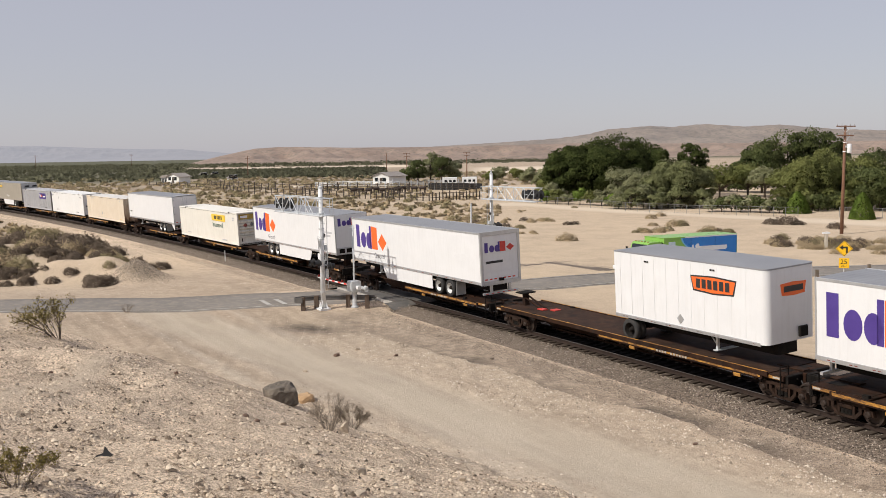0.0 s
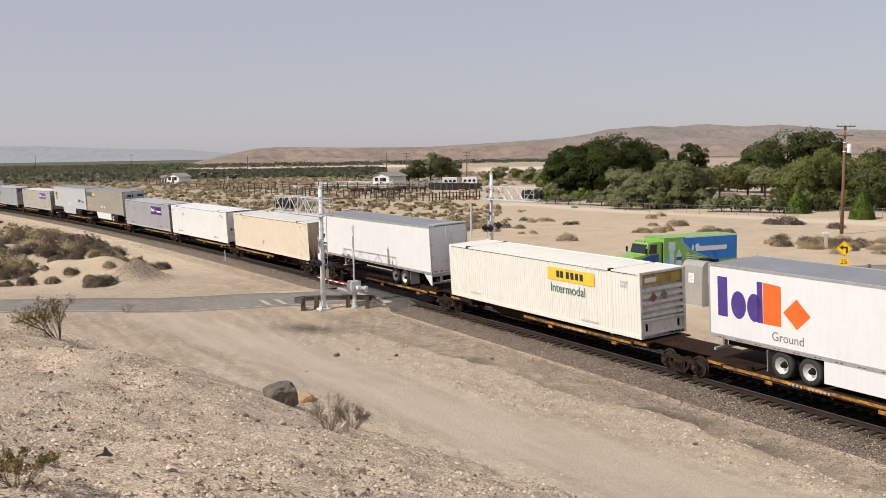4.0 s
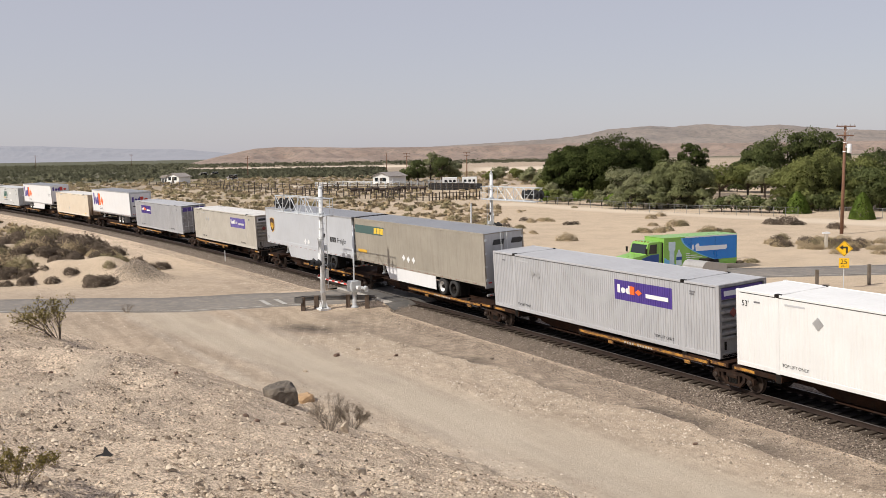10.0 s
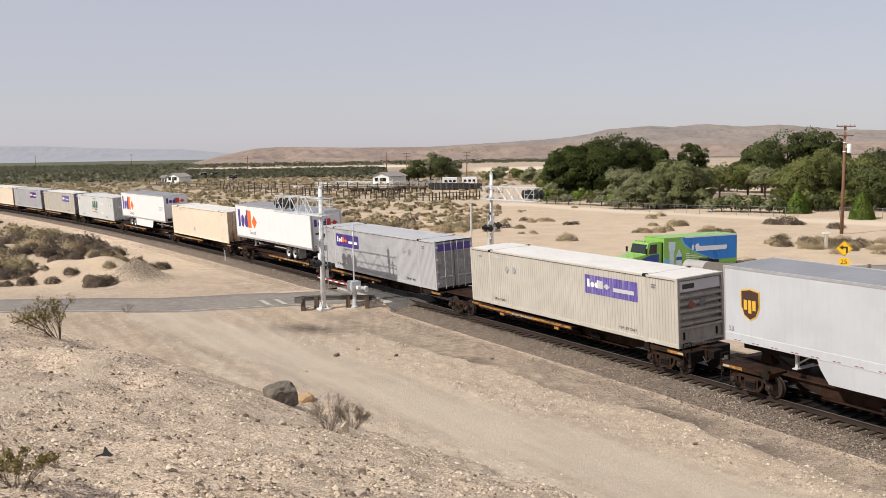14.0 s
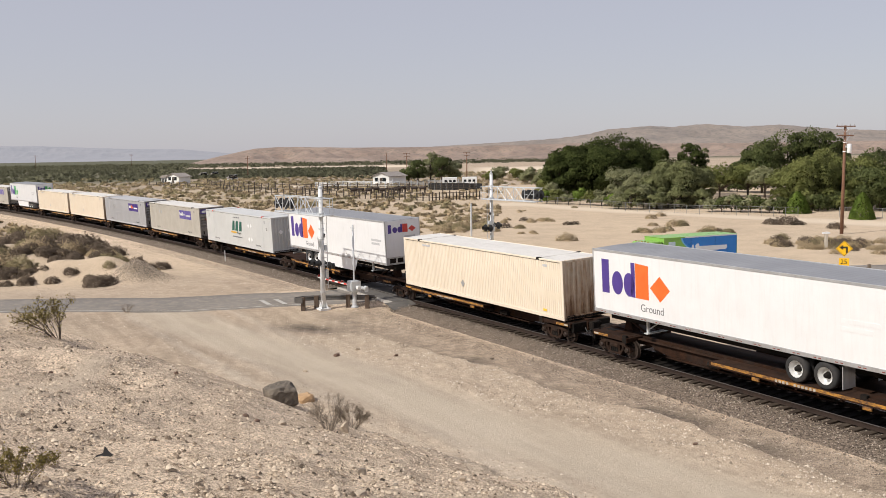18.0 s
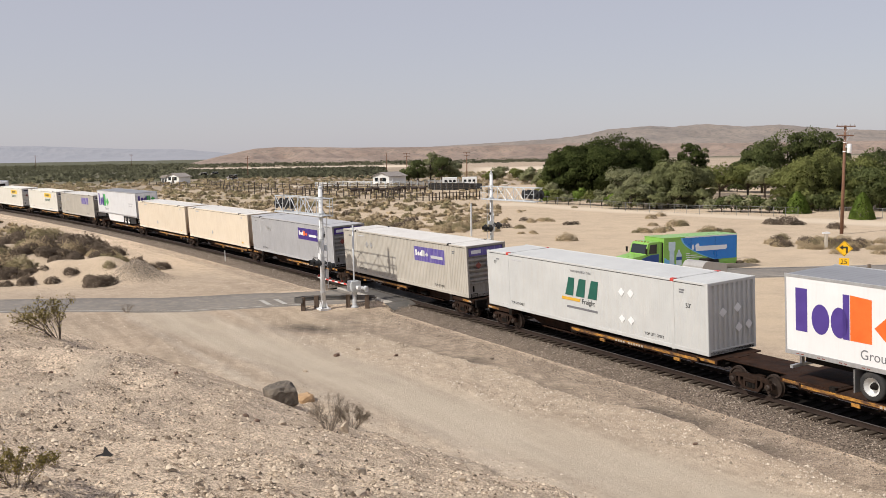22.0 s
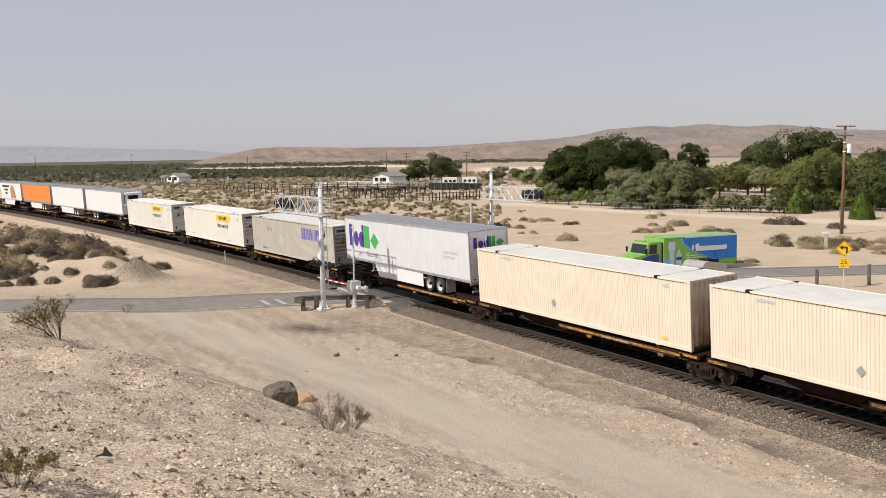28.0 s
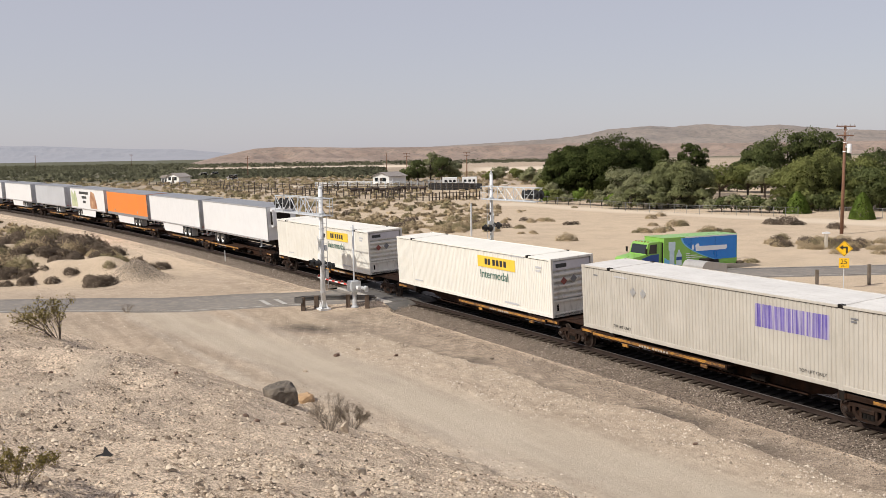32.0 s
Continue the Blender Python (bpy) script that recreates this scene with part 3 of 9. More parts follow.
def ballast_material():
    """Brown crushed stone: each cell a stone of its own tone, a few pale ones, sand blown in from the edges."""
    m, n, l, b = nodes_of("crushed_stone_ballast")
    pos = n.new("ShaderNodeNewGeometry").outputs["Position"]
    dist, tint = cells_of(n, l, pos, 15.0)
    col = ramp(n, l, math_of(n, l, "MULTIPLY", tint, 1.0), (0.075, 0.058, 0.046), (0.285, 0.228, 0.18), 0.1, 0.9)
    mask, hue = pebbles(n, l, pos, 13.0, 0.8, 0.6)
    col = blend(n, l, mask, col, ramp(n, l, hue, (0.26, 0.21, 0.165), (0.55, 0.475, 0.395), 0.2, 0.8))
    dust = math_of(n, l, "ADD", math_of(n, l, "MULTIPLY", attr(n, "edge"), 0.34), math_of(n, l, "MULTIPLY", noise_of(n, l, pos, 0.5, 7, 0.75), 0.6))
    col = blend(n, l, ramp(n, l, dust, (0, 0, 0), (0.9, 0.9, 0.9), 0.42, 0.78), col, ramp(n, l, noise_of(n, l, pos, 8.0, 6, 0.75), (0.21, 0.165, 0.125), (0.42, 0.345, 0.27), 0.36, 0.62))
    # Track grime and the shade under the cars, both put into the colour.
    col = blend(n, l, attr(n, "stain_shade"), col, (0.010, 0.008, 0.007))
    l.new(col, b.inputs["Base Color"])
    b.inputs["Roughness"].default_value = 0.95
    b.inputs["Specular IOR Level"].default_value = 0.15
    bump_of(n, l, math_of(n, l, "MULTIPLY", dist, -1.0), b, 0.9, 0.06)
    return m


BALLAST = ballast_material()


def tie_material():
    """Grey-brown timber at the ends, grime and under-car shade painted black between the rails."""
    m = surf("weathered_timber_tie", (0.035, 0.026, 0.020), (0.08, 0.06, 0.046), 3.0, 0.9, 0, 0.4, 30, (0.17, 0.14, 0.11), 0.4)
    n, l = m.node_tree.nodes, m.node_tree.links
    b = n["Principled BSDF"]
    sep = n.new("ShaderNodeSeparateXYZ")
    l.new(n.new("ShaderNodeTexCoord").outputs["Object"], sep.inputs[0])
    grime_shade = ramp(n, l, math_of(n, l, "ABSOLUTE", sep.outputs[1]), (1, 1, 1), (0, 0, 0), 0.68, 0.86)
    l.new(blend(n, l, grime_shade, b.inputs["Base Color"].links[0].from_socket, (0.014, 0.012, 0.01)), b.inputs["Base Color"])
    return m


TIE = tie_material()
TIE.node_tree.nodes["Principled BSDF"].inputs["Specular IOR Level"].default_value = 0.12
RAIL = surf("rusty_rail_steel", (0.03, 0.02, 0.016), (0.055, 0.035, 0.026), 3.0, 0.7, 0.3, 0.2, 40)
RAIL_TOP = surf("polished_rail_head", (0.22, 0.19, 0.17), (0.32, 0.29, 0.26), 3.0, 0.4, 0.6, 0.0, 40)
ROAD_PAINT = surf("worn_white_road_paint", (0.38, 0.36, 0.325), (0.50, 0.48, 0.44), 3.0, 0.8, 0, 0.1, 30, (0.2, 0.18, 0.16), 0.7)


def strip(line, lo, hi, lift, n=400):
    """A strip along a line of places, from lo to hi metres to its left, lying lift above the ground."""
    px, py = np.array([p[0] for p in line]), np.array([p[1] for p in line])
    t = np.linspace(0, 1, n)
    base = np.linspace(0, 1, len(px))
    from_x = np.interp(t, base, px)
    from_y = np.interp(t, base, py)
    for _ in range(6):
        k = np.ones(25) / 25
        ex = np.concatenate([[from_x[0]] * 12, from_x, [from_x[-1]] * 12])
        ey = np.concatenate([[from_y[0]] * 12, from_y, [from_y[-1]] * 12])
        from_x, from_y = np.convolve(ex, k, "valid"), np.convolve(ey, k, "valid")
    dx, dy = np.gradient(from_x), np.gradient(from_y)
    ln = np.hypot(dx, dy)
    nx, ny = -dy / ln, dx / ln
    f = Form()
    wide = hi - lo > 1
    offs = np.array([lo, lo + 0.1, lo * 0.5, 0.0, hi * 0.5, hi - 0.1, hi]) if wide else np.linspace(lo, hi, 3)
    rows = len(offs)
    x, y = from_x[:, None] + nx[:, None] * offs, from_y[:, None] + ny[:, None] * offs
    z = land_height(x, y) + lift
    if wide:
        z[:, (0, -1)] -= 0.12
    f.v = list(map(tuple, np.stack([x, y, z], -1).reshape(-1, 3)))
    for i in range(n - 1):
        for j in range(rows - 1):
            a = i * rows + j
            f.f.append((a, a + rows, a + rows + 1, a + 1))
    return f


road = solid("road", strip(ROAD_LEFT, -2.95, 2.95, 0.03, 900), ASPHALT, "worn grey two-lane asphalt road crossing the track", "road", kind="structure", smooth=True)


def swept(prof, s0, s1, step, m_of):
    """A profile in (lateral to the left, z) swept along the track."""
    f, n, k = Form(), len(prof), int((s1 - s0) / step) + 1
    for i in range(k):
        m = m_of(s0 + (s1 - s0) * i / (k - 1))
        f.v.extend(tuple(m @ Vector((0, a, b))) for a, b in prof)
    for i in range(k - 1):
        for j in range(n - 1):
            a = i * n + j
            f.f.append((a, a + 1, a + n + 1, a + n))
    return f


def track_pose(s):
    return rail_pose(s, 0.5) @ pose(0, 0, -RAIL_DROP)


def make_track():
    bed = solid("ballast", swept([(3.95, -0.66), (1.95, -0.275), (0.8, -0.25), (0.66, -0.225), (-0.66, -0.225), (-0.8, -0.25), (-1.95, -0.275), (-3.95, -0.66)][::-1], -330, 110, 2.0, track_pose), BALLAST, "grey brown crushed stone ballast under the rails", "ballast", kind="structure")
    edge = bed.data.attributes.new("edge", "FLOAT", "POINT")
    edge.data.foreach_set("value", np.tile(np.array((1.0, 0.1, 0.0, 0.0, 0.0, 0.0, 0.1, 1.0), np.float32), len(bed.data.vertices) // 8))
    # Full between the rails, where the train's shade is painted in.
    grime_shade = bed.data.attributes.new("stain_shade", "FLOAT", "POINT")
    grime_shade.data.foreach_set("value", np.tile(np.array((0.0, 0.0, 0.25, 1.0, 1.0, 0.25, 0.0, 0.0), np.float32), len(bed.data.vertices) // 8))
    track = thing("railway_track", "rusty steel rails on dark timber ties", "railway track", kind="structure")
    prof = [(-0.07, -0.17), (-0.07, -0.155), (-0.012, -0.14), (-0.012, -0.045), (-0.035, -0.03), (-0.035, -0.002), (0.035, -0.002), (0.035, -0.03), (0.012, -0.045), (0.012, -0.14), (0.07, -0.155), (0.07, -0.17)]
    for o in (-0.753, 0.753):
        rail = part("rail", swept([(a + o, b) for a, b in prof], -330, 110, 2.0, track_pose), RAIL, track)
        part("rail_head", swept([(o - 0.03, -0.003), (o - 0.026, 0.0), (o + 0.026, 0.0), (o + 0.03, -0.003)], -330, 110, 2.0, track_pose), RAIL_TOP, rail, "bright worn running surface")
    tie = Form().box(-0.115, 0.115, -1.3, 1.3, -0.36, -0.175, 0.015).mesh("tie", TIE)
    rest = Form()
    rnd = random.Random(5)
    s = -330.0
    while s < 110:
        m = track_pose(s) @ pose(0, rnd.uniform(-0.05, 0.05), rnd.uniform(-0.012, 0.006), 0, 0, rnd.uniform(-1, 1))
        if -100 < s < 50:
            part("tie", tie, TIE, track, m=m)
        else:
            rest.add(Form().box(-0.115, 0.115, -1.3, 1.3, -0.36, -0.175), m)
        s += 0.52
    tagged(part("far_ties", rest, TIE, track), kind="stuff")


make_track()
CROSSING = surf("dark_crossing_panel", (0.075, 0.07, 0.065), (0.13, 0.12, 0.11), 1.5, 0.85, 0, 0.3, 25, (0.24, 0.2, 0.16), 0.4)


def make_crossing():
    c = thing("level_crossing", "dark asphalt crossing panels between the rails", "level crossing", kind="structure")
    s1, s2 = -22.0, -14.0
    for k in range(4):
        s0 = s1 + k * 2.0
        for lo, hi in ((-1.95, -0.83), (-0.67, 0.67), (0.83, 1.95)):
            part("panel", swept([(lo, -0.3), (lo, -0.012), (hi, -0.012), (hi, -0.3)][::-1], s0, s0 + 1.98, 0.66, track_pose), CROSSING, c)
    # asphalt ramps down to the ballast at both ends, and pale concrete edge bands
    for end, sg in ((s1, -1), (s2, 1)):
        for lo, hi in ((-2.6, -0.83), (-0.67, 0.67), (0.83, 2.6)):
            f = Form()
            for q, z in ((0.0, -0.02), (0.5, -0.09), (1.3, -0.30)):
                m = track_pose(end + sg * q)
                f.v += [tuple(m @ Vector((0, lo, z))), tuple(m @ Vector((0, hi, z)))]
            for i in (0, 2):
                f.f.append((i, i + 2, i + 3, i + 1) if sg < 0 else (i, i + 1, i + 3, i + 2))
            part("ramp", f, CROSSING, c)
    for lo, hi in ((-2.12, -1.96), (1.96, 2.12)):
        part("edge_band", swept([(lo - 0.1, -0.3), (lo, -0.006), (hi, -0.006), (hi + 0.1, -0.3)][::-1], s1, s2, 0.8, track_pose), EDGE_BAND, c, "pale concrete edge band")


EDGE_BAND = surf("worn_pale_concrete", (0.30, 0.28, 0.25), (0.42, 0.39, 0.35), 2.0, 0.9, 0, 0.2, 30)
make_crossing()
for a, b in ((-2.5, -2.38), (2.38, 2.5)):
    solid("road_line", strip(ROAD_LEFT[7:], a, b, 0.062), ROAD_PAINT, "worn white edge line behind the crossing", "road line", kind="structure")
solid("road_line", strip(ROAD_LEFT[1:6], -2.62, -2.5, 0.05, 700), ROAD_PAINT, "worn white edge line of the crossing road", "road line", kind="structure")
for k in range(2):
    x = -12.1 + 1.0 * k
    bar = Form()
    for i in range(7):
        for q in (0, 1):
            xx, yy = x - 0.16 + 0.32 * q + i * 0.16 * 1.0, 63.05 - i * 0.34
            bar.v.append((xx + 0.1, yy, float(land_height(xx, yy)) + 0.064))
    for i in range(6):
        bar.f.append((2 * i, 2 * i + 1, 2 * i + 3, 2 * i + 2)[::-1])
    solid("stop_line", bar, ROAD_PAINT, "white stop bar on the asphalt", "road line", kind="structure")


# ---- the train: loads and cars ----
def travelled(t):
    """Metres that the train has gone along the track, from its place at 9 s."""
    q = t - 16
    return (((-1.36386e-05 * q - 3.8442e-04) * q - 0.0289104) * q + 12.309692) * q + 87.63146


MOVERS = []
BOX_L, HW = 16.154, 1.295


def corrugated(y, x0, x1, z0, z1, pitch, depth, out, keep=None):
    """A panel of upright ribs in the plane y, facing the side out (+1 or -1)."""
    f = Form()
    n = int(round((x1 - x0) / pitch))
    p = (x1 - x0) / n
    xs = []
    for i in range(n):
        a = x0 + i * p
        xs += [(a, 0), (a + p * 0.3, 0), (a + p * 0.42, depth), (a + p * 0.88, depth)]
    xs.append((x1, 0))
    if keep:
        px, pd = [q[0] for q in xs], [q[1] for q in xs]
        xs = [(keep[0], float(np.interp(keep[0], px, pd)))] + [q for q in xs if keep[0] < q[0] < keep[1]] + [(keep[1], float(np.interp(keep[1], px, pd)))]
    for x, d in xs:
        f.v += [(x, y - out * d, z0), (x, y - out * d, z1)]
    for i in range(len(xs) - 1):
        a = 2 * i
        q = (a, a + 2, a + 3, a + 1)
        f.f.append(q if out < 0 else q[::-1])
    return f


def roof_form(x0, x1, hw, z):
    """A shallow ribbed roof sheet."""
    f = Form()
    n = int((x1 - x0) / 0.3)
    p = (x1 - x0) / n
    xs = []
    for i in range(n):
        a = x0 + i * p
        xs += [(a, 0.0), (a + p * 0.4, 0.0), (a + p * 0.5, 0.005), (a + p * 0.9, 0.005)]
    xs.append((x1, 0.0))
    for x, d in xs:
        f.v += [(x, -hw, z + d), (x, 0, z + d + 0.02), (x, hw, z + d)]
    for i in range(len(xs) - 1):
        a = 3 * i
        f.f += [(a, a + 3, a + 4, a + 1), (a + 1, a + 4, a + 5, a + 2)]
    return f


def bars(parent, x, z, y, text_w, size, rows=1, mat=None, out=-1, name="lettering_bar"):
    """Plain bars in place of unreadable writing."""
    f = Form()
    for r in range(rows):
        f.box(x, x + text_w * (1 - 0.18 * r), min(y, y + out * 0.004), max(y, y + out * 0.004), z - r * size * 1.7, z - r * size * 1.7 + size)
    return part(name, f, mat or INK, parent)


def script(parent, text, x, z, size, mat=None, y=-HW - 0.003):
    """Readable writing on the near side."""
    return part("lettering", letters(text, size, mat or INK), None, parent, m=pose(x, y, z))


def diamonds(parent, spots, mat, y=-HW, r=0.2):
    for x, z in spots:
        part("placard", Form().plate([(x - r, z), (x, z - r), (x + r, z), (x, z + r)], y - 0.012, y + 0.0), mat, parent, "diamond hazard placard holder")


def to_end(f, x, sg):
    """Turns a form drawn in (y, z) as (x, z), facing -y, to the end x that faces sg."""
    return f.moved(pose(x, 0, 0, 0, 0, 90 if sg > 0 else -90))


def word_blocks(parent, x, z, h, first, second, y=-HW, out=-1, squeeze=1.0, end=None):
    """An emblem of plain shapes: bar, disc, disc and bar in the first colour, block and lozenge in the second."""
    def disc(cx, r):
        return [(cx + r * 0.98 * math.cos(a), r * h / 1.5 / r * 0.52 * (1 + math.sin(a))) for a in np.linspace(0, 2 * math.pi, 18, endpoint=False)][::-1]

    cells = (([(0.0, 0), (0.5, 0), (0.5, h), (0.0, h)], first), (disc(1.06, 0.38), first), (disc(1.84, 0.36), first), ([(1.98, 0), (2.24, 0), (2.24, h), (1.98, h)], first),
             ([(2.27, 0), (3.1, 0), (3.1, h * 0.96), (2.27, h)], second), ([(3.2, h * 0.36), (3.8, 0), (4.4, h * 0.36), (3.8, h * 0.72)], second))
    for o, mat in cells:
        o = [(a * squeeze, b) for a, b in o]
        ccw = sum(a[0] * b[1] - b[0] * a[1] for a, b in zip(o, o[1:] + o[:1])) > 0
        f = Form().plate(o if ccw else o[::-1], -0.006, 0.0)
        f.moved(pose(x, y, z) if end is None else pose(end, 0, 0, 0, 0, 90) @ pose(x, 0, z))
        part("emblem_shape", f, mat, parent)


def ribbed_end(c, x, z0, z1, mat, kind, sign=None):
    """The leading end of a container."""
    if kind == "upright":
        f = corrugated(0, -HW + 0.12, HW - 0.12, z0 + 0.16, z1 - 0.1, 0.26, 0.075, -1)
        part("end_panel", f.moved(pose(x - 0.02, 0, 0, 0, 0, 90)), mat, c)
        for y in (-HW + 0.012, HW - 0.132):
            part("end_post", Form().box(x - 0.1, x + 0.006, y, y + 0.12, z0 + 0.01, z1 - 0.01, 0.012), mat, c)
    else:
        f = Form()
        w = HW - 0.13
        top = z1 - (0.66 if sign else 0.15)
        low = z0 + 0.82
        n = 5
        p = (top - low) / n
        prof = [(z0 + 0.18, 0.1), (low - 0.06, 0.1), (low, 0.0)]
        for i in range(n):
            z = low + i * p
            prof += [(z + p * 0.26, 0.0), (z + p * 0.32, 0.18), (z + p * 0.62, 0.18), (z + p * 0.98, 0.0)]
        prof += [(top, 0.0), (z1 - 0.1, 0.0)]
        for z, d in prof:
            f.v += [(x - 0.2 + d, -w, z), (x - 0.2 + d, w, z)]
        for i in range(len(prof) - 1):
            f.f.append((2 * i, 2 * i + 1, 2 * i + 3, 2 * i + 2))
        part("end_panel", f, mat, c)
        part("end_beam", Form().box(x - 0.12, x - 0.01, -w, w, low - 0.1, low + 0.02, 0.02), mat, c)
        for y in (-w + 0.22, w - 0.3):
            part("pocket", Form().box(x - 0.115, x - 0.07, y, y + 0.1, z0 + 0.3, z0 + 0.62, 0.01), BLACK_STEEL, c)
        for y in (-HW + 0.012, HW - 0.142):
            part("end_post", Form().box(x - 0.1, x + 0.006, y, y + 0.13, z0 + 0.01, z1 - 0.01, 0.012), mat, c)
        diamonds_at = ((-0.55, 0.66), (0.05, 0.70))
        for y, q in diamonds_at:
            z = low + (top - low) * q
            part("placard", to_end(Form().plate([(y - 0.2, z), (y, z - 0.2), (y + 0.2, z), (y, z + 0.2)][::-1], -0.012, 0.0), x + 0.002, 1), GREY_INK if y > 0 else TAPE_RED, c, "dark diamond hazard placard")
        if sign:
            part("end_sign", Form().box(x - 0.115, x - 0.06, -w + 0.06, w - 0.06, z1 - 0.6, z1 - 0.16), sign, c)
            part("emblem_bar", Form().box(x - 0.06, x - 0.055, -w + 0.2, -w + 0.85, z1 - 0.48, z1 - 0.28), DECAL_WHITE if sign is not SIGN_PALE else INK, c)
    part("end_sill", Form().box(x - 0.12, x, -HW + 0.1, HW - 0.1, z0, z0 + 0.2, 0.01), mat, c)
    part("end_header", Form().box(x - 0.12, x, -HW + 0.1, HW - 0.1, z1 - 0.12, z1 - 0.005, 0.01), mat, c)


def end_doors(c, x, z0, z1, mat, rods=2, ribs=True):
    """A pair of doors with lock rods, hinges and handles at the leading end."""
    for q in (-1, 1):
        a, b = (0.02, HW - 0.1) if q > 0 else (-HW + 0.1, -0.02)
        d = part("door", Form().box(x - 0.06, x - 0.015, a, b, z0 + 0.1, z1 - 0.1, 0.01), mat, c)
        if ribs:
            for k in range(5):
                z = z0 + 0.35 + k * (z1 - z0 - 0.6) / 5
                part("door_rib", Form().box(x - 0.018, x + 0.012, a + 0.06, b - 0.06, z, z + 0.26, 0.02), mat, d)
        for k in range(rods):
            y = a + (b - a) * ((0.15, 0.55)[k] if q > 0 else (0.85, 0.45)[k])
            part("lock_rod", Form().rod((x + 0.03, y, z0 + 0.04), (x + 0.03, y, z1 - 0.06), 0.02, 6), GALV, d)
            part("handle", Form().box(x + 0.03, x + 0.055, min(y, y + q * 0.38), max(y, y + q * 0.38), z0 + 0.75, z0 + 0.8), GALV, d)
        for k in range(4):
            y = b - 0.02 if q > 0 else a + 0.02
            part("hinge", Form().box(x - 0.01, x + 0.03, y - 0.06, y + 0.06, z0 + 0.3 + k * 0.72, z0 + 0.42 + k * 0.72, 0.01), GALV, d)


RIB = 0.024    # depth of the containers' upright ribs


def crate(label, skin, roof=None, end=None, ribs=0.26, kind="upright", sign=None, floor=0.95, height=2.896, doors=False, cast=None):
    roof, end = roof or skin, end or skin
    c = thing("container", label, "container", "containers on the train")
    h = BOX_L / 2
    z0, z1 = floor, floor + height
    for side in (-1, 1):
        y = side * (HW - 0.005)
        for a, b in ((-h + 0.1, -6.19), (-6.01, 6.01), (6.19, h - 0.1)):
            part("side_panel", corrugated(y, a, b, z0 + 0.17, z1 - 0.1, ribs, RIB if ribs > 0.13 else 0.005, side), skin, c)
        lo, hi = (-HW - 0.002, -HW + 0.06) if side < 0 else (HW - 0.06, HW + 0.002)
        part("bottom_rail", Form().box(-h + 0.1, h - 0.1, lo, hi, z0, z0 + 0.17, 0.01), skin, c)
        part("top_rail", Form().box(-h + 0.1, h - 0.1, lo, hi, z1 - 0.1, z1 - 0.01, 0.01), skin, c)
        part("drip_line", Form().box(-h + 0.2, h - 0.2, lo - 0.003 if side < 0 else hi, lo if side < 0 else hi + 0.003, z1 - 0.115, z1 - 0.1), BLACK_STEEL, c)
        for x in (-6.1, 6.1):
            part("lifting_post", Form().box(x - 0.09, x + 0.09, lo - 0.01 if side < 0 else lo, hi if side < 0 else hi + 0.01, z0 - 0.01, z1, 0.012), skin, c)
            part("corner_casting", Form().box(x - 0.1, x + 0.1, lo - 0.014 if side < 0 else HW - 0.17, -HW + 0.17 if side < 0 else hi + 0.014, z1 - 0.12, z1 + 0.014, 0.012), cast or BLACK_STEEL, c, "dark steel lifting casting")
        for x in (-h, h - 0.12):
            part("corner_post", Form().box(x, x + 0.12, lo, lo + 0.13 if side < 0 else hi, z0, z1, 0.012) if side < 0 else Form().box(x, x + 0.12, hi - 0.13, hi, z0, z1, 0.012), skin, c)
    part("roof", roof_form(-h, h, HW - 0.02, z1 - 0.03), roof, c)
    for x in (-6.1, 6.1):
        part("roof_bow", Form().box(x - 0.1, x + 0.1, -HW + 0.17, HW - 0.17, z1 - 0.02, z1 + 0.012, 0.01), roof, c)
    part("floor", Form().box(-h, h, -HW + 0.07, HW - 0.07, z0 + 0.02, z0 + 0.14), BLACK_STEEL, c)
    part("rear_panel", Form().box(-h + 0.02, -h + 0.06, -HW + 0.1, HW - 0.1, z0 + 0.02, z1 - 0.03), end, c)
    if doors:
        end_doors(c, h, z0, z1, end)
        if sign:
            for a, b in ((-HW + 0.16, -0.06), (0.06, HW - 0.16)):
                part("door_sign", Form().box(h - 0.004, h + 0.016, a, b, z1 - 0.62, z1 - 0.2), sign, c, "dark purple sign on the door")
    else:
        ribbed_end(c, h, z0, z1, end, kind, sign)
    return c


def common_marks(c, ink=None):
    script(c, "TOP LIFT ONLY", -5.9, 1.26, 0.17, ink)
    script(c, "TOP LIFT ONLY", 4.35, 1.26, 0.17, ink)
    bars(c, -5.75, 3.5, -HW - 0.001, 0.9, 0.06, 1, FADED_INK)
    bars(c, 6.5, 3.42, -HW - 0.001, 0.3, 0.06, 2, GREY_INK)
    bars(c, -7.2, 3.42, -HW - 0.001, 0.3, 0.06, 1, GREY_INK)


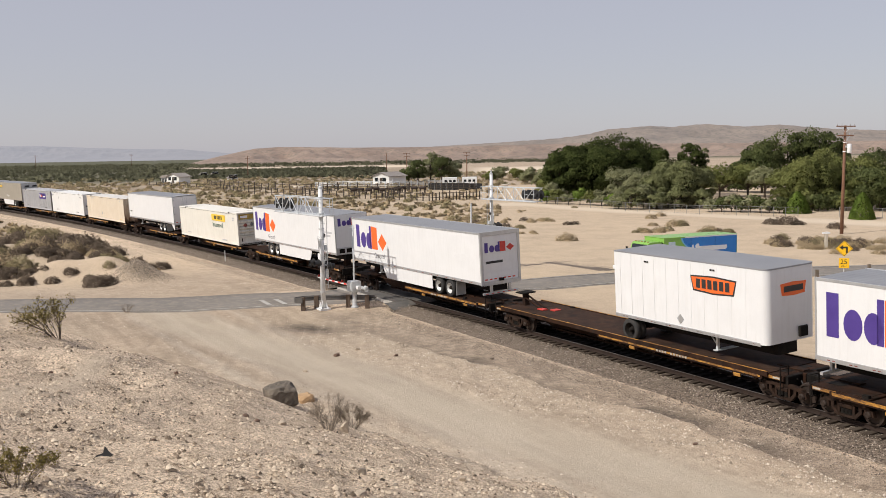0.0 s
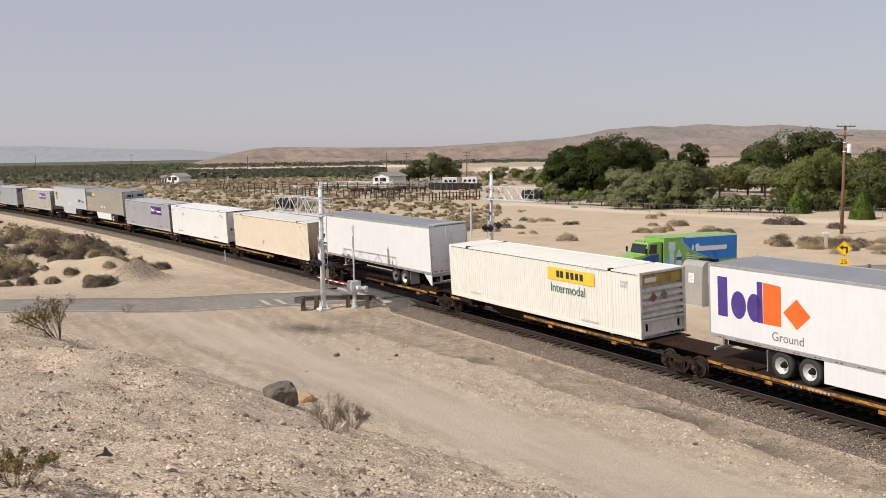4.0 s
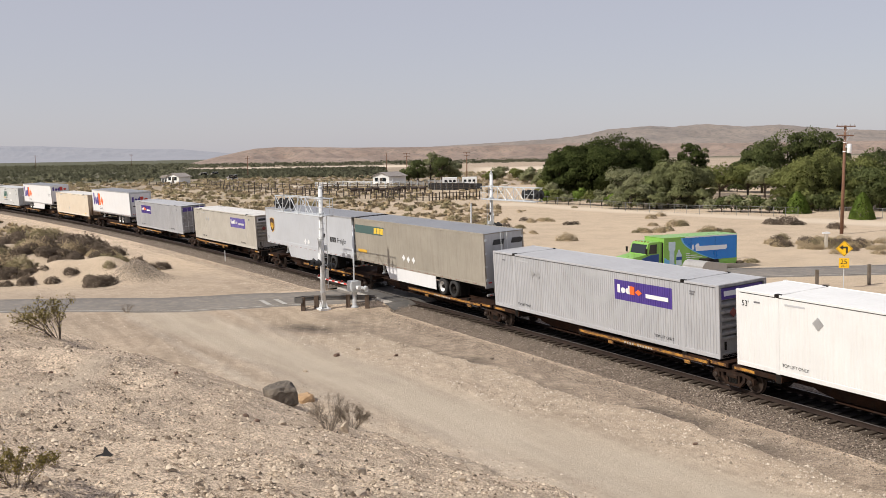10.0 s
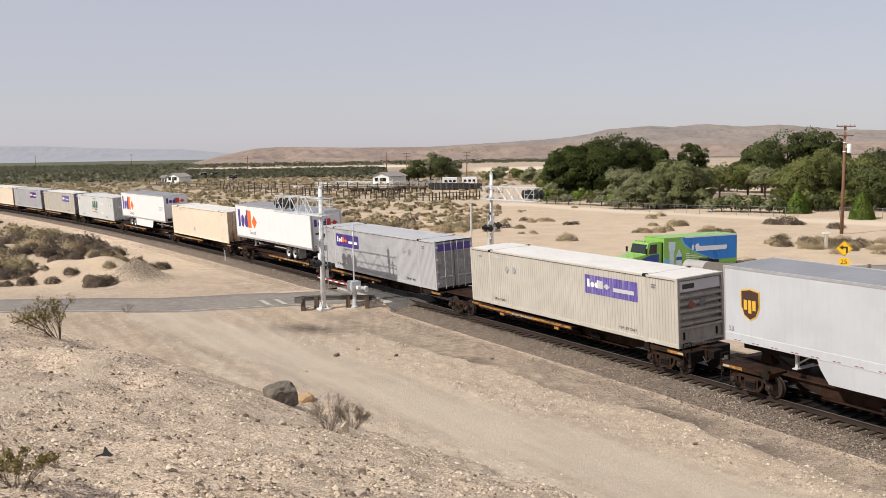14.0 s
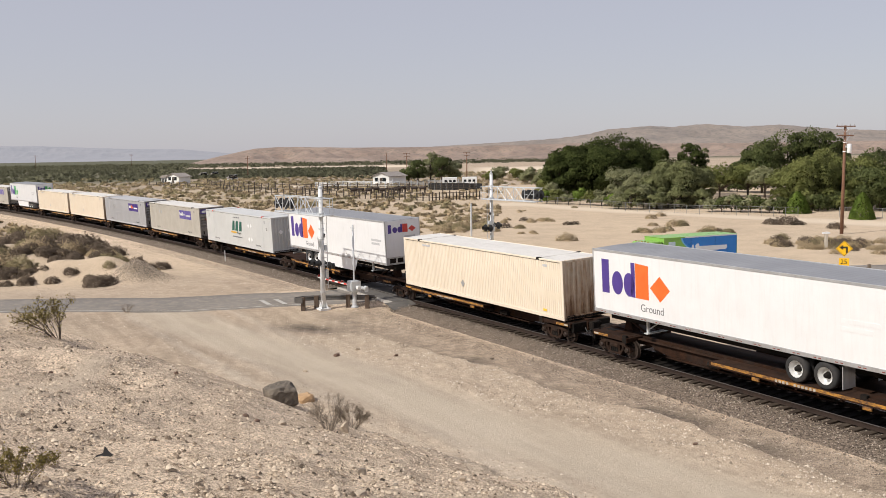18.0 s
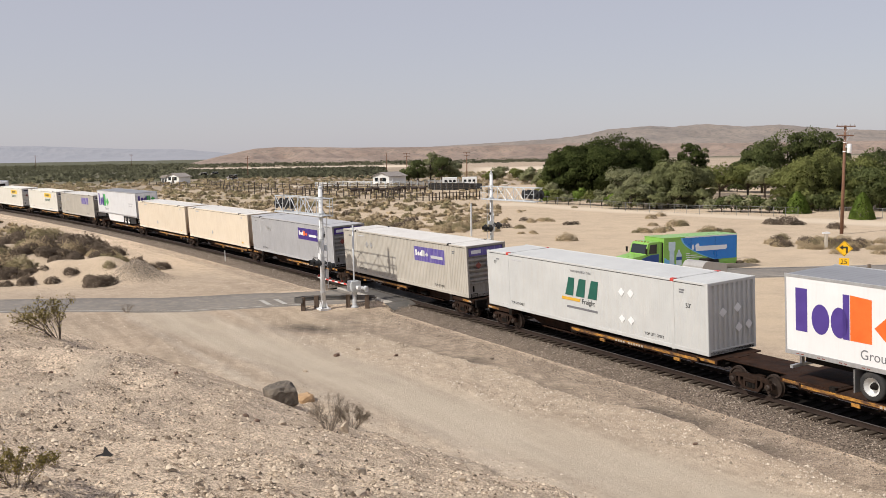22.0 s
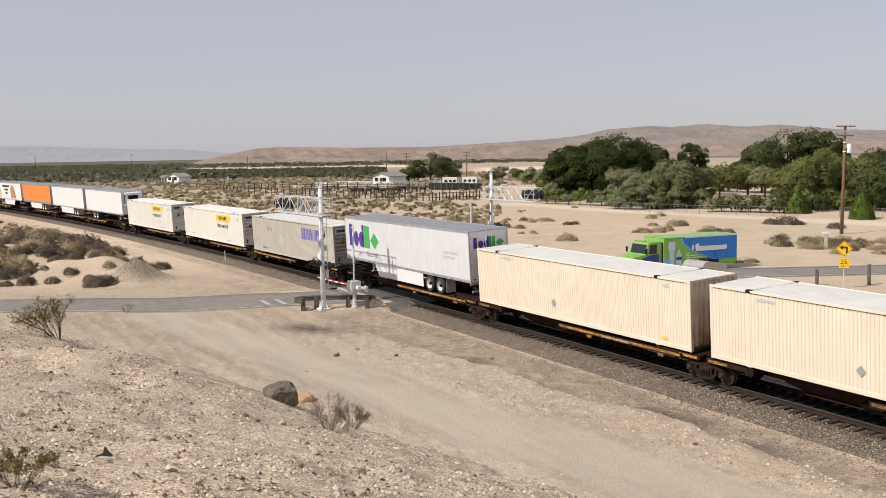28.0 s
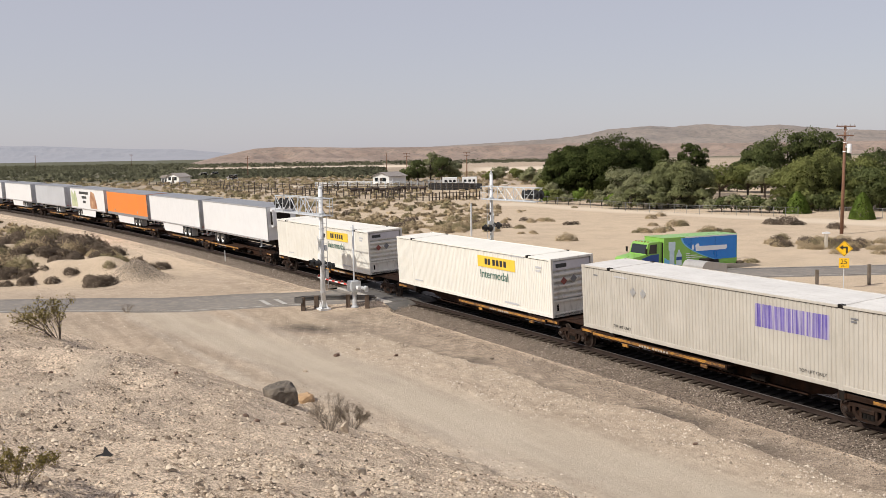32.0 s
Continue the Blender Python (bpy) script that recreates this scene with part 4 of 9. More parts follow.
def van(label, skin, length=BOX_L, wheels="R", roof=None, body0=1.83, top=4.7, hub=None, hub2=None, skirt=None, wheel_z=0.78, lower=None, nose="flat", rail=None):
    """A road trailer: body, roof, rails, wheels on the R (leading) or L end, legs, skirt and bumper."""
    c = thing("trailer", label, "trailer", "trailers on the train")
    h = length / 2
    sg = 1 if wheels == "R" else -1
    rail = rail or ALU
    if length < 10:
        r = 0.28
        arcs = [(h - r + r * math.sin(a), -HW + r - r * math.cos(a)) for a in np.linspace(0, math.pi / 2, 8)]
        out = [(-h, -HW + 0.01)] + arcs + [(x, -y) for x, y in arcs[::-1]] + [(-h, HW - 0.01)]
        f = Form().sweep(out, lambda t: (0, 0, (body0 + 0.05, top - 0.05)[t]), "z")
        part("body", f, skin, c)
        part("roof", Form().sweep([(x * 1.003, y * 1.004) for x, y in out], lambda t: (0, 0, (top - 0.055, top)[t]), "z"), roof or ROOF, c)
        for k in range(11):
            x = -h + 0.35 + k * 0.72
            part("rib", Form().box(x, x + 0.05, -HW - 0.006, -HW + 0.02, body0 + 0.2, top - 0.12), skin, c)
        part("bottom_rail", Form().box(-h, h - 0.3, -HW - 0.012, -HW + 0.02, body0 - 0.02, body0 + 0.12, 0.01), rail, c)
    else:
        part("body", Form().box(-h + 0.03, h - 0.03, -HW + 0.01, HW - 0.01, body0 + 0.1, top - 0.06, 0.02), skin, c)
        part("roof", roof_form(-h, h, HW - 0.01, top - 0.05), roof or ROOF, c)
        for y in (-HW - 0.006, HW - 0.03):
            part("bottom_rail", Form().box(-h, h, y, y + 0.036, body0 - 0.02, body0 + (0.3 if lower else 0.14), 0.008), lower or rail, c, "dull bottom rail")
            part("top_rail", Form().box(-h, h, y, y + 0.036, top - 0.13, top - 0.02, 0.008), rail, c)
        for x in (-h, h - 0.07):
            for y in (-HW - 0.008, HW - 0.06):
                part("corner_post", Form().box(x, x + 0.07, y, y + 0.068, body0, top - 0.02, 0.01), rail, c)
        seams = Form()
        for k in range(1, 13):
            x = -h + k * length / 13
            seams.box(x - 0.005, x + 0.005, -HW + 0.0085, -HW + 0.011, body0 + 0.2, top - 0.14)
        tagged(part("panel_seams", seams, skin, c), kind="stuff")
    marks = Form()
    for k in range(int(length / 0.9)):
        x = -h + 0.5 + k * 0.9
        marks.box(x, x + 0.12, -HW - 0.012, -HW - 0.006, body0 + 0.03, body0 + 0.06).box(x + 0.2, x + 0.32, -HW - 0.012, -HW - 0.006, body0 + 0.03, body0 + 0.06)
    tagged(part("reflector_tape", marks, TAPE_RED, c), kind="stuff")
    # Made extra deep, so that the gap under the body stays dark.
    part("underframe", Form().box(-h + 0.2, h - 0.2, -0.5, 0.5, body0 - 0.45, body0 + 0.1), BLACK_STEEL, c)
    r = 0.5
    for i, x0 in enumerate((4.55, 3.3) if length > 10 else (3.45,)):
        x = sg * x0
        part("axle", Form().rod((x, -0.9, wheel_z + r), (x, 0.9, wheel_z + r), 0.07), BLACK_STEEL, c)
        for q in (-0.55, 0.4):
            part("suspension", Form().box(x - 0.5, x + 0.5, q, q + 0.15, wheel_z + 0.55, body0 - 0.1), BLACK_STEEL, c)
        for y in (-1, 1):
            yo = -1.25 if y < 0 else 0.7
            w = part("wheel", Form().lathe([(0.3, 0.02), (0.44, -0.01), (0.49, 0.04), (0.5, 0.1), (0.5, 0.22), (0.46, 0.26), (0.46, 0.3), (0.5, 0.34), (0.5, 0.46), (0.46, 0.55), (0.3, 0.53)], (x, yo, wheel_z + r), "y", 26), RUBBER, c, smooth=True)
            k = 1 if y < 0 else -1
            y0 = yo if y < 0 else yo + 0.55
            rim = hub2 if (hub2 and i == 0) else (hub or RIM)
            part("rim", Form().lathe([(0.31, 0.0), (0.3, 0.03 * k), (0.27, 0.05 * k), (0.255, 0.16 * k), (0.2, 0.19 * k), (0.13, 0.17 * k)], (x, y0, wheel_z + r), "y", 24), rim, w, smooth=True)
            part("hub", Form().lathe([(0.135, 0.17 * k), (0.11, 0.12 * k), (0.085, 0.02 * k), (0.05, 0.0), (0.0, 0.0)], (x, y0, wheel_z + r), "y", 14), BLACK_STEEL, w, "dark hub in the middle of the rim", smooth=True)
    part("landing_gear_foot", Form().box(-sg * (h - 3.0) - 0.12, -sg * (h - 3.0) + 0.12, -0.9, 0.9, 1.12, 1.16), GALV, c)
    for y in (-0.75, 0.75):
        part("landing_leg", Form().box(-sg * (h - 3.0) - 0.06, -sg * (h - 3.0) + 0.06, y - 0.06, y + 0.06, 1.14, body0, 0.01), GALV, c)
        part("leg_brace", Form().rod((-sg * (h - 3.0), y, 1.3), (-sg * (h - 3.8), y * 0.7, body0), 0.03, 6), GALV, c)
    part("kingpin_plate", Form().box(-sg * (h - 0.9) - 0.5, -sg * (h - 0.9) + 0.5, -0.6, 0.6, body0 - 0.2, body0 - 0.1, 0.02), BLACK_STEEL, c)
    if length > 10:
        for y in (-1.22, 0.6):
            part("mud_flap", Form().box(sg * 5.25 - 0.015, sg * 5.25 + 0.015, y, y + 0.62, wheel_z + 0.15, body0 - 0.1), ALU if hub is None else BLACK_STEEL, c)
        for y in (-0.6, 0.6):
            part("bumper_post", Form().box(sg * (h - 0.12) - 0.05, sg * (h - 0.12) + 0.05, y - 0.07, y + 0.07, 1.27, body0), ALU, c)
        part("bumper", Form().box(sg * (h - 0.12) - 0.06, sg * (h - 0.12) + 0.06, -1.15, 1.15, 1.24, 1.35, 0.01), ALU, c)
        tape = Form()
        for k in range(6):
            tape.box(sg * (h - 0.06) if sg > 0 else sg * (h - 0.06) - 0.004, sg * (h - 0.06) + 0.004 if sg > 0 else sg * (h - 0.06), -1.0 + k * 0.36, -0.84 + k * 0.36, 1.27, 1.32)
        tagged(part("bumper_tape", tape, DECAL_RED, c), kind="stuff")
        if skirt:
            a, b = sg * 2.65, -sg * 3.75
            for y in (-HW + 0.01, HW - 0.04):
                o = [(b, body0), (b + sg * 0.15, body0 - 0.35), (b + sg * 0.5, 1.02), (a, 1.02), (a, body0)]
                part("side_skirt", Form().plate(o if sg > 0 else o[::-1], y, y + 0.03), skirt, c)
    return c


def roll_door(c, body0=1.83, top=4.7, first=PURPLE, second=DECAL_RED, mark=True):
    """A framed roll-up rear door at the leading end."""
    h = BOX_L / 2
    part("rear_frame", Form().box(h - 0.05, h + 0.03, -HW, -HW + 0.16, body0 - 0.05, top, 0.01).box(h - 0.05, h + 0.03, HW - 0.16, HW, body0 - 0.05, top, 0.01).box(h - 0.05, h + 0.03, -HW + 0.16, HW - 0.16, top - 0.22, top, 0.01).box(h - 0.05, h + 0.03, -HW + 0.16, HW - 0.16, body0 - 0.08, body0 + 0.14, 0.01), ALU, c, "dull aluminium rear frame")
    for k in range(5):
        z = body0 + 0.15 + k * 0.5
        part("door_slat", Form().box(h - 0.045, h - 0.01, -HW + 0.16, HW - 0.16, z, z + 0.492, 0.004), WHITE, c)
    if mark:
        word_blocks(c, -1.0, 3.55, 0.55, first, second, squeeze=0.44, end=h - 0.006)
        part("lettering_bar", Form().box(h - 0.008, h - 0.003, -0.95, 0.15, 2.95, 3.08), INK, c)
    tape = Form()
    for k in range(7):
        tape.box(h - 0.008, h - 0.002, -1.05 + 0.3 * k, -0.88 + 0.3 * k, 2.05, 2.12)
    tagged(part("reflector_tape", tape, DECAL_RED, c), kind="stuff")
    part("door_latch", Form().box(h - 0.01, h + 0.06, -0.15, 0.15, 1.95, 2.1, 0.01), BLACK_STEEL, c)


def swing_doors(c, skin, body0=1.83, top=4.7):
    h = BOX_L / 2
    end_doors(c, h, body0 - 0.05, top, skin, 1, False)
    part("rear_sill", Form().box(h - 0.05, h + 0.02, -HW, HW, body0 - 0.14, body0 + 0.05, 0.01), ALU, c)
    tape = Form()
    for k in range(6):
        tape.box(h - 0.014, h - 0.006, -1.1 + 0.4 * k, -0.9 + 0.4 * k, 1.95, 2.02)
    tagged(part("reflector_tape", tape, DECAL_RED, c), kind="stuff")


def flat_nose(c, skin, mark=None, body0=1.83, top=4.7):
    """The front wall of a trailer at the leading end, over a louvred lower band."""
    h = BOX_L / 2
    part("nose_wall", Form().box(h - 0.03, h + 0.01, -HW + 0.07, HW - 0.07, body0 + 0.5, top - 0.06, 0.005), skin, c)
    part("nose_band", Form().box(h - 0.03, h + 0.03, -HW, HW, body0 - 0.02, body0 + 0.48, 0.01), ALU, c)
    for k in range(4):
        y = -1.05 + k * 0.56
        part("louvre", Form().box(h + 0.02, h + 0.036, y, y + 0.42, body0 + 0.1, body0 + 0.4), BLACK_STEEL, c)
    if mark:
        word_blocks(c, -1.05, 3.85, 0.55, *mark, squeeze=0.46, end=h + 0.012)
        part("lettering_bar", Form().box(h + 0.01, h + 0.014, 0.1, 0.9, 3.5, 3.62), FADED_INK, c)


# ---- cars ----
def railcar(c0, length, plat, left_bogie, right_bogie, empty_hitch=False, left_joint=0, right_joint=0):
    """A spine car: centre beam, wheel platform on the plat end, hitch stand, bogies at its ends."""
    c = thing("spine_car", "rust brown spine flatcar with worn yellow side edges", "rail car", "cars of the train")
    h = length / 2
    sg = 1 if plat == "R" else -1
    part("centre_sill", Form().box(-h - 0.2, h + 0.2, -0.33, 0.33, 0.42, 0.86, 0.03), RUST, c)
    part("deep_sill", Form().plate([(-h + 2.6, 0.86), (h - 2.6, 0.86), (h - 3.4, 0.40), (h - 4.4, 0.22), (-h + 4.4, 0.22), (-h + 3.4, 0.40)][::-1], -0.46, 0.46), RUST, c)
    part("sill_flange", Form().box(-h + 4.3, h - 4.3, -0.62, 0.62, 0.2, 0.26), RUST, c)
    a, b = sorted((sg * (h - 0.95), sg * (-0.9)))
    part("wheel_deck", Form().box(a, b, -1.26, 1.26, 0.70, 0.76), DECK, c, "weathered steel wheel deck")
    # Added dark plate: hides bright ground behind the gap under the load.
    p, q = sorted((-sg * (h - 0.95), -sg * 0.9))
    part("apron_deck", Form().box(p, q, -0.6, 1.26, 0.70, 0.74), DECK, c, "dark plate added to close the gap beside the beam")
    for y in (-1.3, 1.24):
        part("side_sill", Form().box(a, b, y, y + 0.06, 0.60, 0.80, 0.01), RUST, c)
        o = (y - 0.006, y) if y < 0 else (y + 0.06, y + 0.066)
        part("edge_stripe", Form().box(a + 0.1, b - 0.1, *o, 0.665, 0.775), YELLOW_EDGE, c, "worn yellow edge stripe")
        stencil = Form()
        for k in range(11):
            x = (a + b) / 2 - 0.9 + 0.17 * k
            if k != 4:
                stencil.box(x, x + 0.1, o[0] - 0.004 if y < 0 else o[1], o[0] if y < 0 else o[1] + 0.004, 0.65, 0.74)
        tagged(part("stencil", stencil, STENCIL, c), kind="stuff")
    for x in (a + 2.2, b - 1.4):
        part("side_tab", Form().box(x, x + 0.34, -1.32, -1.26, 0.47, 0.6, 0.01), YELLOW_EDGE, c, "yellow painted tab")
    for k in range(9):
        x = a + 0.4 + k * (b - a - 0.8) / 8
        part("cross_bearer", Form().box(x - 0.05, x + 0.05, -1.25, 1.25, 0.52, 0.70), RUST, c)
    for e in (-1, 1):
        x = e * (h - 0.65)
        xa, xb = sorted((e * (h - 2.35), e * (h - 0.03)))
        part("end_platform", Form().box(xa, xb, -1.2, 1.2, 0.8, 0.855, 0.01), RUST, c)
        part("end_sill", Form().box(xa, xb, -1.22, -1.14, 0.66, 0.83, 0.01), RUST, c)
        part("end_stripe", Form().box(x - 0.5, x + 0.5, -1.226, -1.22, 0.7, 0.81), YELLOW_EDGE, c, "worn yellow end stripe")
        part("bolster", Form().box(xa, xb, -0.86, 0.86, 0.5, 0.8, 0.04), BLACK_STEEL, c)
        part("brake_rigging", Form().rod((e * (h - 2.2), -0.98, 0.5), (e * (h - 0.2), -0.92, 0.56), 0.03, 6).rod((e * (h - 0.2), -0.92, 0.56), (e * (h + 0.1), -0.6, 0.7), 0.03, 6), BLACK_STEEL, c)
        joint = left_joint if e < 0 else right_joint
        if joint:
            ja, jb = sorted((e * (h - 0.1), e * joint))
            part("joint_beam", Form().box(ja, jb, -0.45, 0.45, 0.42, 0.8, 0.04), BLACK_STEEL, c)
            part("joint_plate", Form().box(ja, jb, -0.8, 0.8, 0.8, 0.84, 0.01), RUST, c)
            continue
        part("end_bulkhead", Form().box(e * h - 0.08, e * h + 0.08, -1.1, 1.1, 0.42, 0.86, 0.02), BLACK_STEEL, c)
        part("draft_gear", Form().box(e * (h + 0.15) - 0.4, e * (h + 0.15) + 0.4, -0.28, 0.28, 0.5, 0.86, 0.04), BLACK_STEEL, c)
        g = Form()
        for y in (-1.27, -0.85):
            g.rod((x + e * 0.52, y, 0.1), (x + e * 0.52, y, 1.2), 0.022, 5)
        for z in (0.14, 0.42, 0.7, 1.2):
            g.rod((x + e * 0.52, -1.27, z), (x + e * 0.52, -0.85, z), 0.022, 5)
        part("step_ladder", g, BLACK_STEEL, c, "black steel end step")
        part("end_number", Form().box(x + e * 0.3 - 0.16, x + e * 0.3 + 0.16, -1.232, -1.226, 0.72, 0.79), STENCIL, c)
        # Thin black plates stand in for shade in the platform's openings.
        for q in (-0.7, 0.25):
            part("deck_opening", Form().box(x - 0.34, x + 0.3, q, q + 0.45, 0.856, 0.862), BLACK_STEEL, c, "black plate for the shade in a platform opening")
        part("end_rib", Form().box(x - 0.62, x + 0.62, -0.16, 0.16, 0.855, 0.91, 0.02), RUST, c)
        part("air_hose", Form().rod((e * h, -0.4, 0.66), (e * (h + 0.25), -0.42, 0.38), 0.028, 6).rod((e * (h + 0.25), -0.42, 0.38), (e * (h + 0.5), -0.4, 0.55), 0.028, 6), CABLE_BLACK, c)
    for x in (-6.1, 6.1):
        part("container_arm", Form().box(x - 0.16, x + 0.16, -1.27, 1.27, 0.64, 0.84, 0.02), RUST, c)
        for y in (-1.2, 1.2):
            part("container_seat", Form().box(x - 0.13, x + 0.13, y - 0.08, y + 0.08, 0.6, 0.945, 0.02), BLACK_STEEL, c)
    hx = -sg * (h - 1.4)
    stand = None if empty_hitch else part("hitch_stand", Form().plate([(-0.3, 0.85), (0.28, 0.85), (0.1, 1.58), (-0.12, 1.58)][::-1], -0.2, 0.2), RUST, c, m=pose(hx, 0, 0))
    if stand:
        part("hitch_plate", Form().box(-0.36, 0.36, -0.42, 0.42, 1.57, 1.63, 0.02), BLACK_STEEL, stand)
    for q in (-0.35, 0.35) if stand else ():
        part("hitch_strut", Form().rod((0.1, q, 1.5), (sg * 1.6, q, 0.9), 0.055, 6), RUST, stand)
    for k in range(3):
        part("brake_gear", Form().rod((-1.6 + 1.6 * k, -0.66, 0.42), (-0.9 + 1.6 * k, -0.66, 0.42), 0.12, 8), BLACK_STEEL, c)
    if empty_hitch:
        s2 = part("hitch_stand", Form().plate([(-0.16, 0.76), (0.14, 0.76), (0.09, 1.55), (-0.1, 1.55)][::-1], -0.13, 0.13), RUST, c, "empty raised trailer hitch", m=pose(-h + 1.15, 0, 0))
        part("hitch_plate", Form().box(-0.36, 0.36, -0.4, 0.4, 1.53, 1.6, 0.03), BLACK_STEEL, s2)
        for q in (-0.14, 0.14):
            part("hitch_strut", Form().rod((0.08, q, 1.35), (1.6, q, 0.9), 0.05, 6), RUST, s2)
        part("hitch_foot", Form().box(1.5, 2.0, -0.35, 0.0, 0.885, 0.94, 0.02).box(2.15, 2.55, 0.0, 0.4, 0.885, 0.93, 0.02), DECAL_RED, s2)
        part("long_deck", Form().box(-h + 0.7, h - 0.7, -1.26, 1.26, 0.865, 0.885), DECK, c)
        for y in (-1.32, 1.26):
            part("deck_edge", Form().box(-h + 0.7, h - 0.7, y, y + 0.06, 0.74, 0.93, 0.01), RUST, c)
            part("edge_stripe", Form().box(-h + 0.7, h - 0.7, y - 0.004, y + 0.064, 0.932, 0.94), YELLOW_EDGE, c, "worn yellow edge stripe")
    for x in left_bogie + right_bogie:
        bogie(c, x)
    return c


CABLE_BLACK = surf("black_air_hose", (0.012, 0.012, 0.012), (0.03, 0.03, 0.03), 4.0, 0.6, 0, 0)
BOGIE_MESH = {}
WHEELSETS = []


def bogie_meshes():
    side = Form()
    side.plate([(-0.98, 0.55), (-0.9, 0.66), (-0.5, 0.74), (0.5, 0.74), (0.9, 0.66), (0.98, 0.55), (0.86, 0.53), (0.5, 0.6), (-0.5, 0.6), (-0.86, 0.53)][::-1], -0.08, 0.08)
    side.plate([(-0.62, 0.4), (-0.38, 0.14), (0.38, 0.14), (0.62, 0.4), (0.52, 0.46), (0.33, 0.25), (-0.33, 0.25), (-0.52, 0.46)][::-1], -0.08, 0.08)
    for q in (-1, 1):
        side.box(min(q * 0.5, q * 0.62), max(q * 0.5, q * 0.62), -0.07, 0.07, 0.38, 0.6)
        side.box(q * 0.3 - 0.045, q * 0.3 + 0.045, -0.07, 0.07, 0.24, 0.62)
        side.plate([(q * 0.89 - 0.2, 0.36), (q * 0.89 + 0.2, 0.36), (q * 0.89 + 0.16, 0.58), (q * 0.89 - 0.16, 0.58)][::-1], -0.075, 0.075)
    side.box(-0.26, 0.26, -0.11, 0.1, 0.44, 0.6, 0.03)
    BOGIE_MESH["side"] = side.mesh("side_frame", TRUCK_STEEL)
    prof = [(0.0, -0.05), (0.12, -0.06), (0.14, -0.03), (0.34, -0.01), (0.36, -0.06), (0.42, -0.06), (0.42, 0.05), (0.455, 0.06), (0.455, 0.085), (0.0, 0.06)]
    w = Form().rod((0, -0.75, 0), (0, 0.75, 0), 0.08)
    w.lathe(prof, (0, -0.79, 0), "y", 24).lathe([(r, -q) for r, q in prof][::-1], (0, 0.79, 0), "y", 24)
    for q in (-1, 1):
        w.lathe([(0.0, q * 1.19), (0.09, q * 1.19), (0.12, q * 1.14), (0.12, q * 0.98)], (0, 0, 0), "y", 12)
        for k in range(3):
            a = k * 2.094
            w.rod((0.055 * math.cos(a), q * 1.19, 0.055 * math.sin(a)), (0.055 * math.cos(a), q * 1.205, 0.055 * math.sin(a)), 0.02, 6)
    BOGIE_MESH["wheelset"] = w.mesh("wheelset", WHEEL_STEEL)
    BOGIE_MESH["spring"] = Form().lathe([(0.08, 0.0), (0.09, 0.03), (0.07, 0.06), (0.09, 0.09), (0.07, 0.12), (0.09, 0.15), (0.08, 0.19)], (0, 0, 0), "z", 10).mesh("spring", BLACK_STEEL, True)


def bogie(parent, x):
    if not BOGIE_MESH:
        bogie_meshes()
    b = part("bogie", Form().box(-0.2, 0.2, -1.0, 1.0, 0.44, 0.64, 0.03), TRUCK_STEEL, parent, m=pose(x, 0, -RAIL_DROP))
    for y in (-1.02, 1.02):
        part("side_frame", BOGIE_MESH["side"], None, b, m=pose(0, y, 0))
        for q in (-0.15, 0.0, 0.15):
            part("spring", BOGIE_MESH["spring"], None, b, m=pose(q, y + (0.02 if y > 0 else -0.02), 0.25))
    for q in (-0.89, 0.89):
        WHEELSETS.append((part("wheelset", BOGIE_MESH["wheelset"], None, b, m=pose(q, 0, 0.42)), q))


# centre of each load along the train, kind, platform end
LOADS = [
    (141.6, "courier_l", "L"), (127.07, "pup", "L"), (103.42, "courier_r", "R"), (84.37, "courier_l", "L"), (64.12, "intermodal_old", "R"),
    (45.75, "plain_white", "R"), (27.27, "cream", "L"), (9.12, "white_box", "R"), (-7.95, "grey_sign", "R"), (-25.0, "tan", "R"), (-41.6, "silver", "R"),
    (-60.35, "beige_pale_end", "L"), (-80.5, "grey_sign_l", "L"), (-98.85, "courier_bare", "R"), (-117.39, "cream", "L"), (-136.1, "courier_l", "L"),
    (-156.1, "green_mark", "R"), (-174.4, "beige_sign", "L"), (-192.5, "grey_sign", "R"), (-209.7, "cream", "R"), (-226.96, "cream", "R"),
    (-243.98, "courier_green", "R"), (-262.3, "beige_faded", "L"), (-280.9, "intermodal", "R"), (-301.2, "intermodal", "R"), (-319.5, "reefer", "L"),
    (-336.9, "white_van", "R"), (-354.15, "orange", "R"), (-371.5, "grocery", "L"), (-390.8, "grey_van", "R"), (-409.8, "white_van", "R"), (-428.5, "white_van", "R"), (-447, "grey_van", "R"),
]
# the last unit of each jointed car; all other neighbours share one bogie
LAST_UNITS = (141.6, 103.42, 45.75, -41.6, -98.85, -156.1, -243.98, -301.2, -390.8)
CREAM_WORDS = iter(("cream corrugated container with a rust-streaked end", "clean cream corrugated container on a yellow-edged car", "pale cream corrugated container with grey end ribs", "pale cream corrugated container beside its twin"))


def sign_panel(c, x0, x1, z0, z1, panel, peeled=False):
    ribs = 0.18 if peeled else 0.145
    part("sign_panel", corrugated(-HW - 0.0005, -6.01, 6.01, z0, z1, ribs, RIB, -1, (x0, x1)), panel, c, "purple sign film on the ribs")
    h = (z1 - z0) * 0.42
    y = -HW - 0.001
    w = x1 - x0
    word_blocks(c, x0 + 0.2, z0 + (z1 - z0) * 0.36, h, DECAL_WHITE, DECAL_ORANGE if not peeled else FADED_INK, y=y, squeeze=w * 0.1)
    bars(c, x0 + w * 0.56, z0 + (z1 - z0) * 0.32, y, w * 0.38, (z1 - z0) * 0.2, 1, FADED_INK if peeled else DECAL_WHITE)


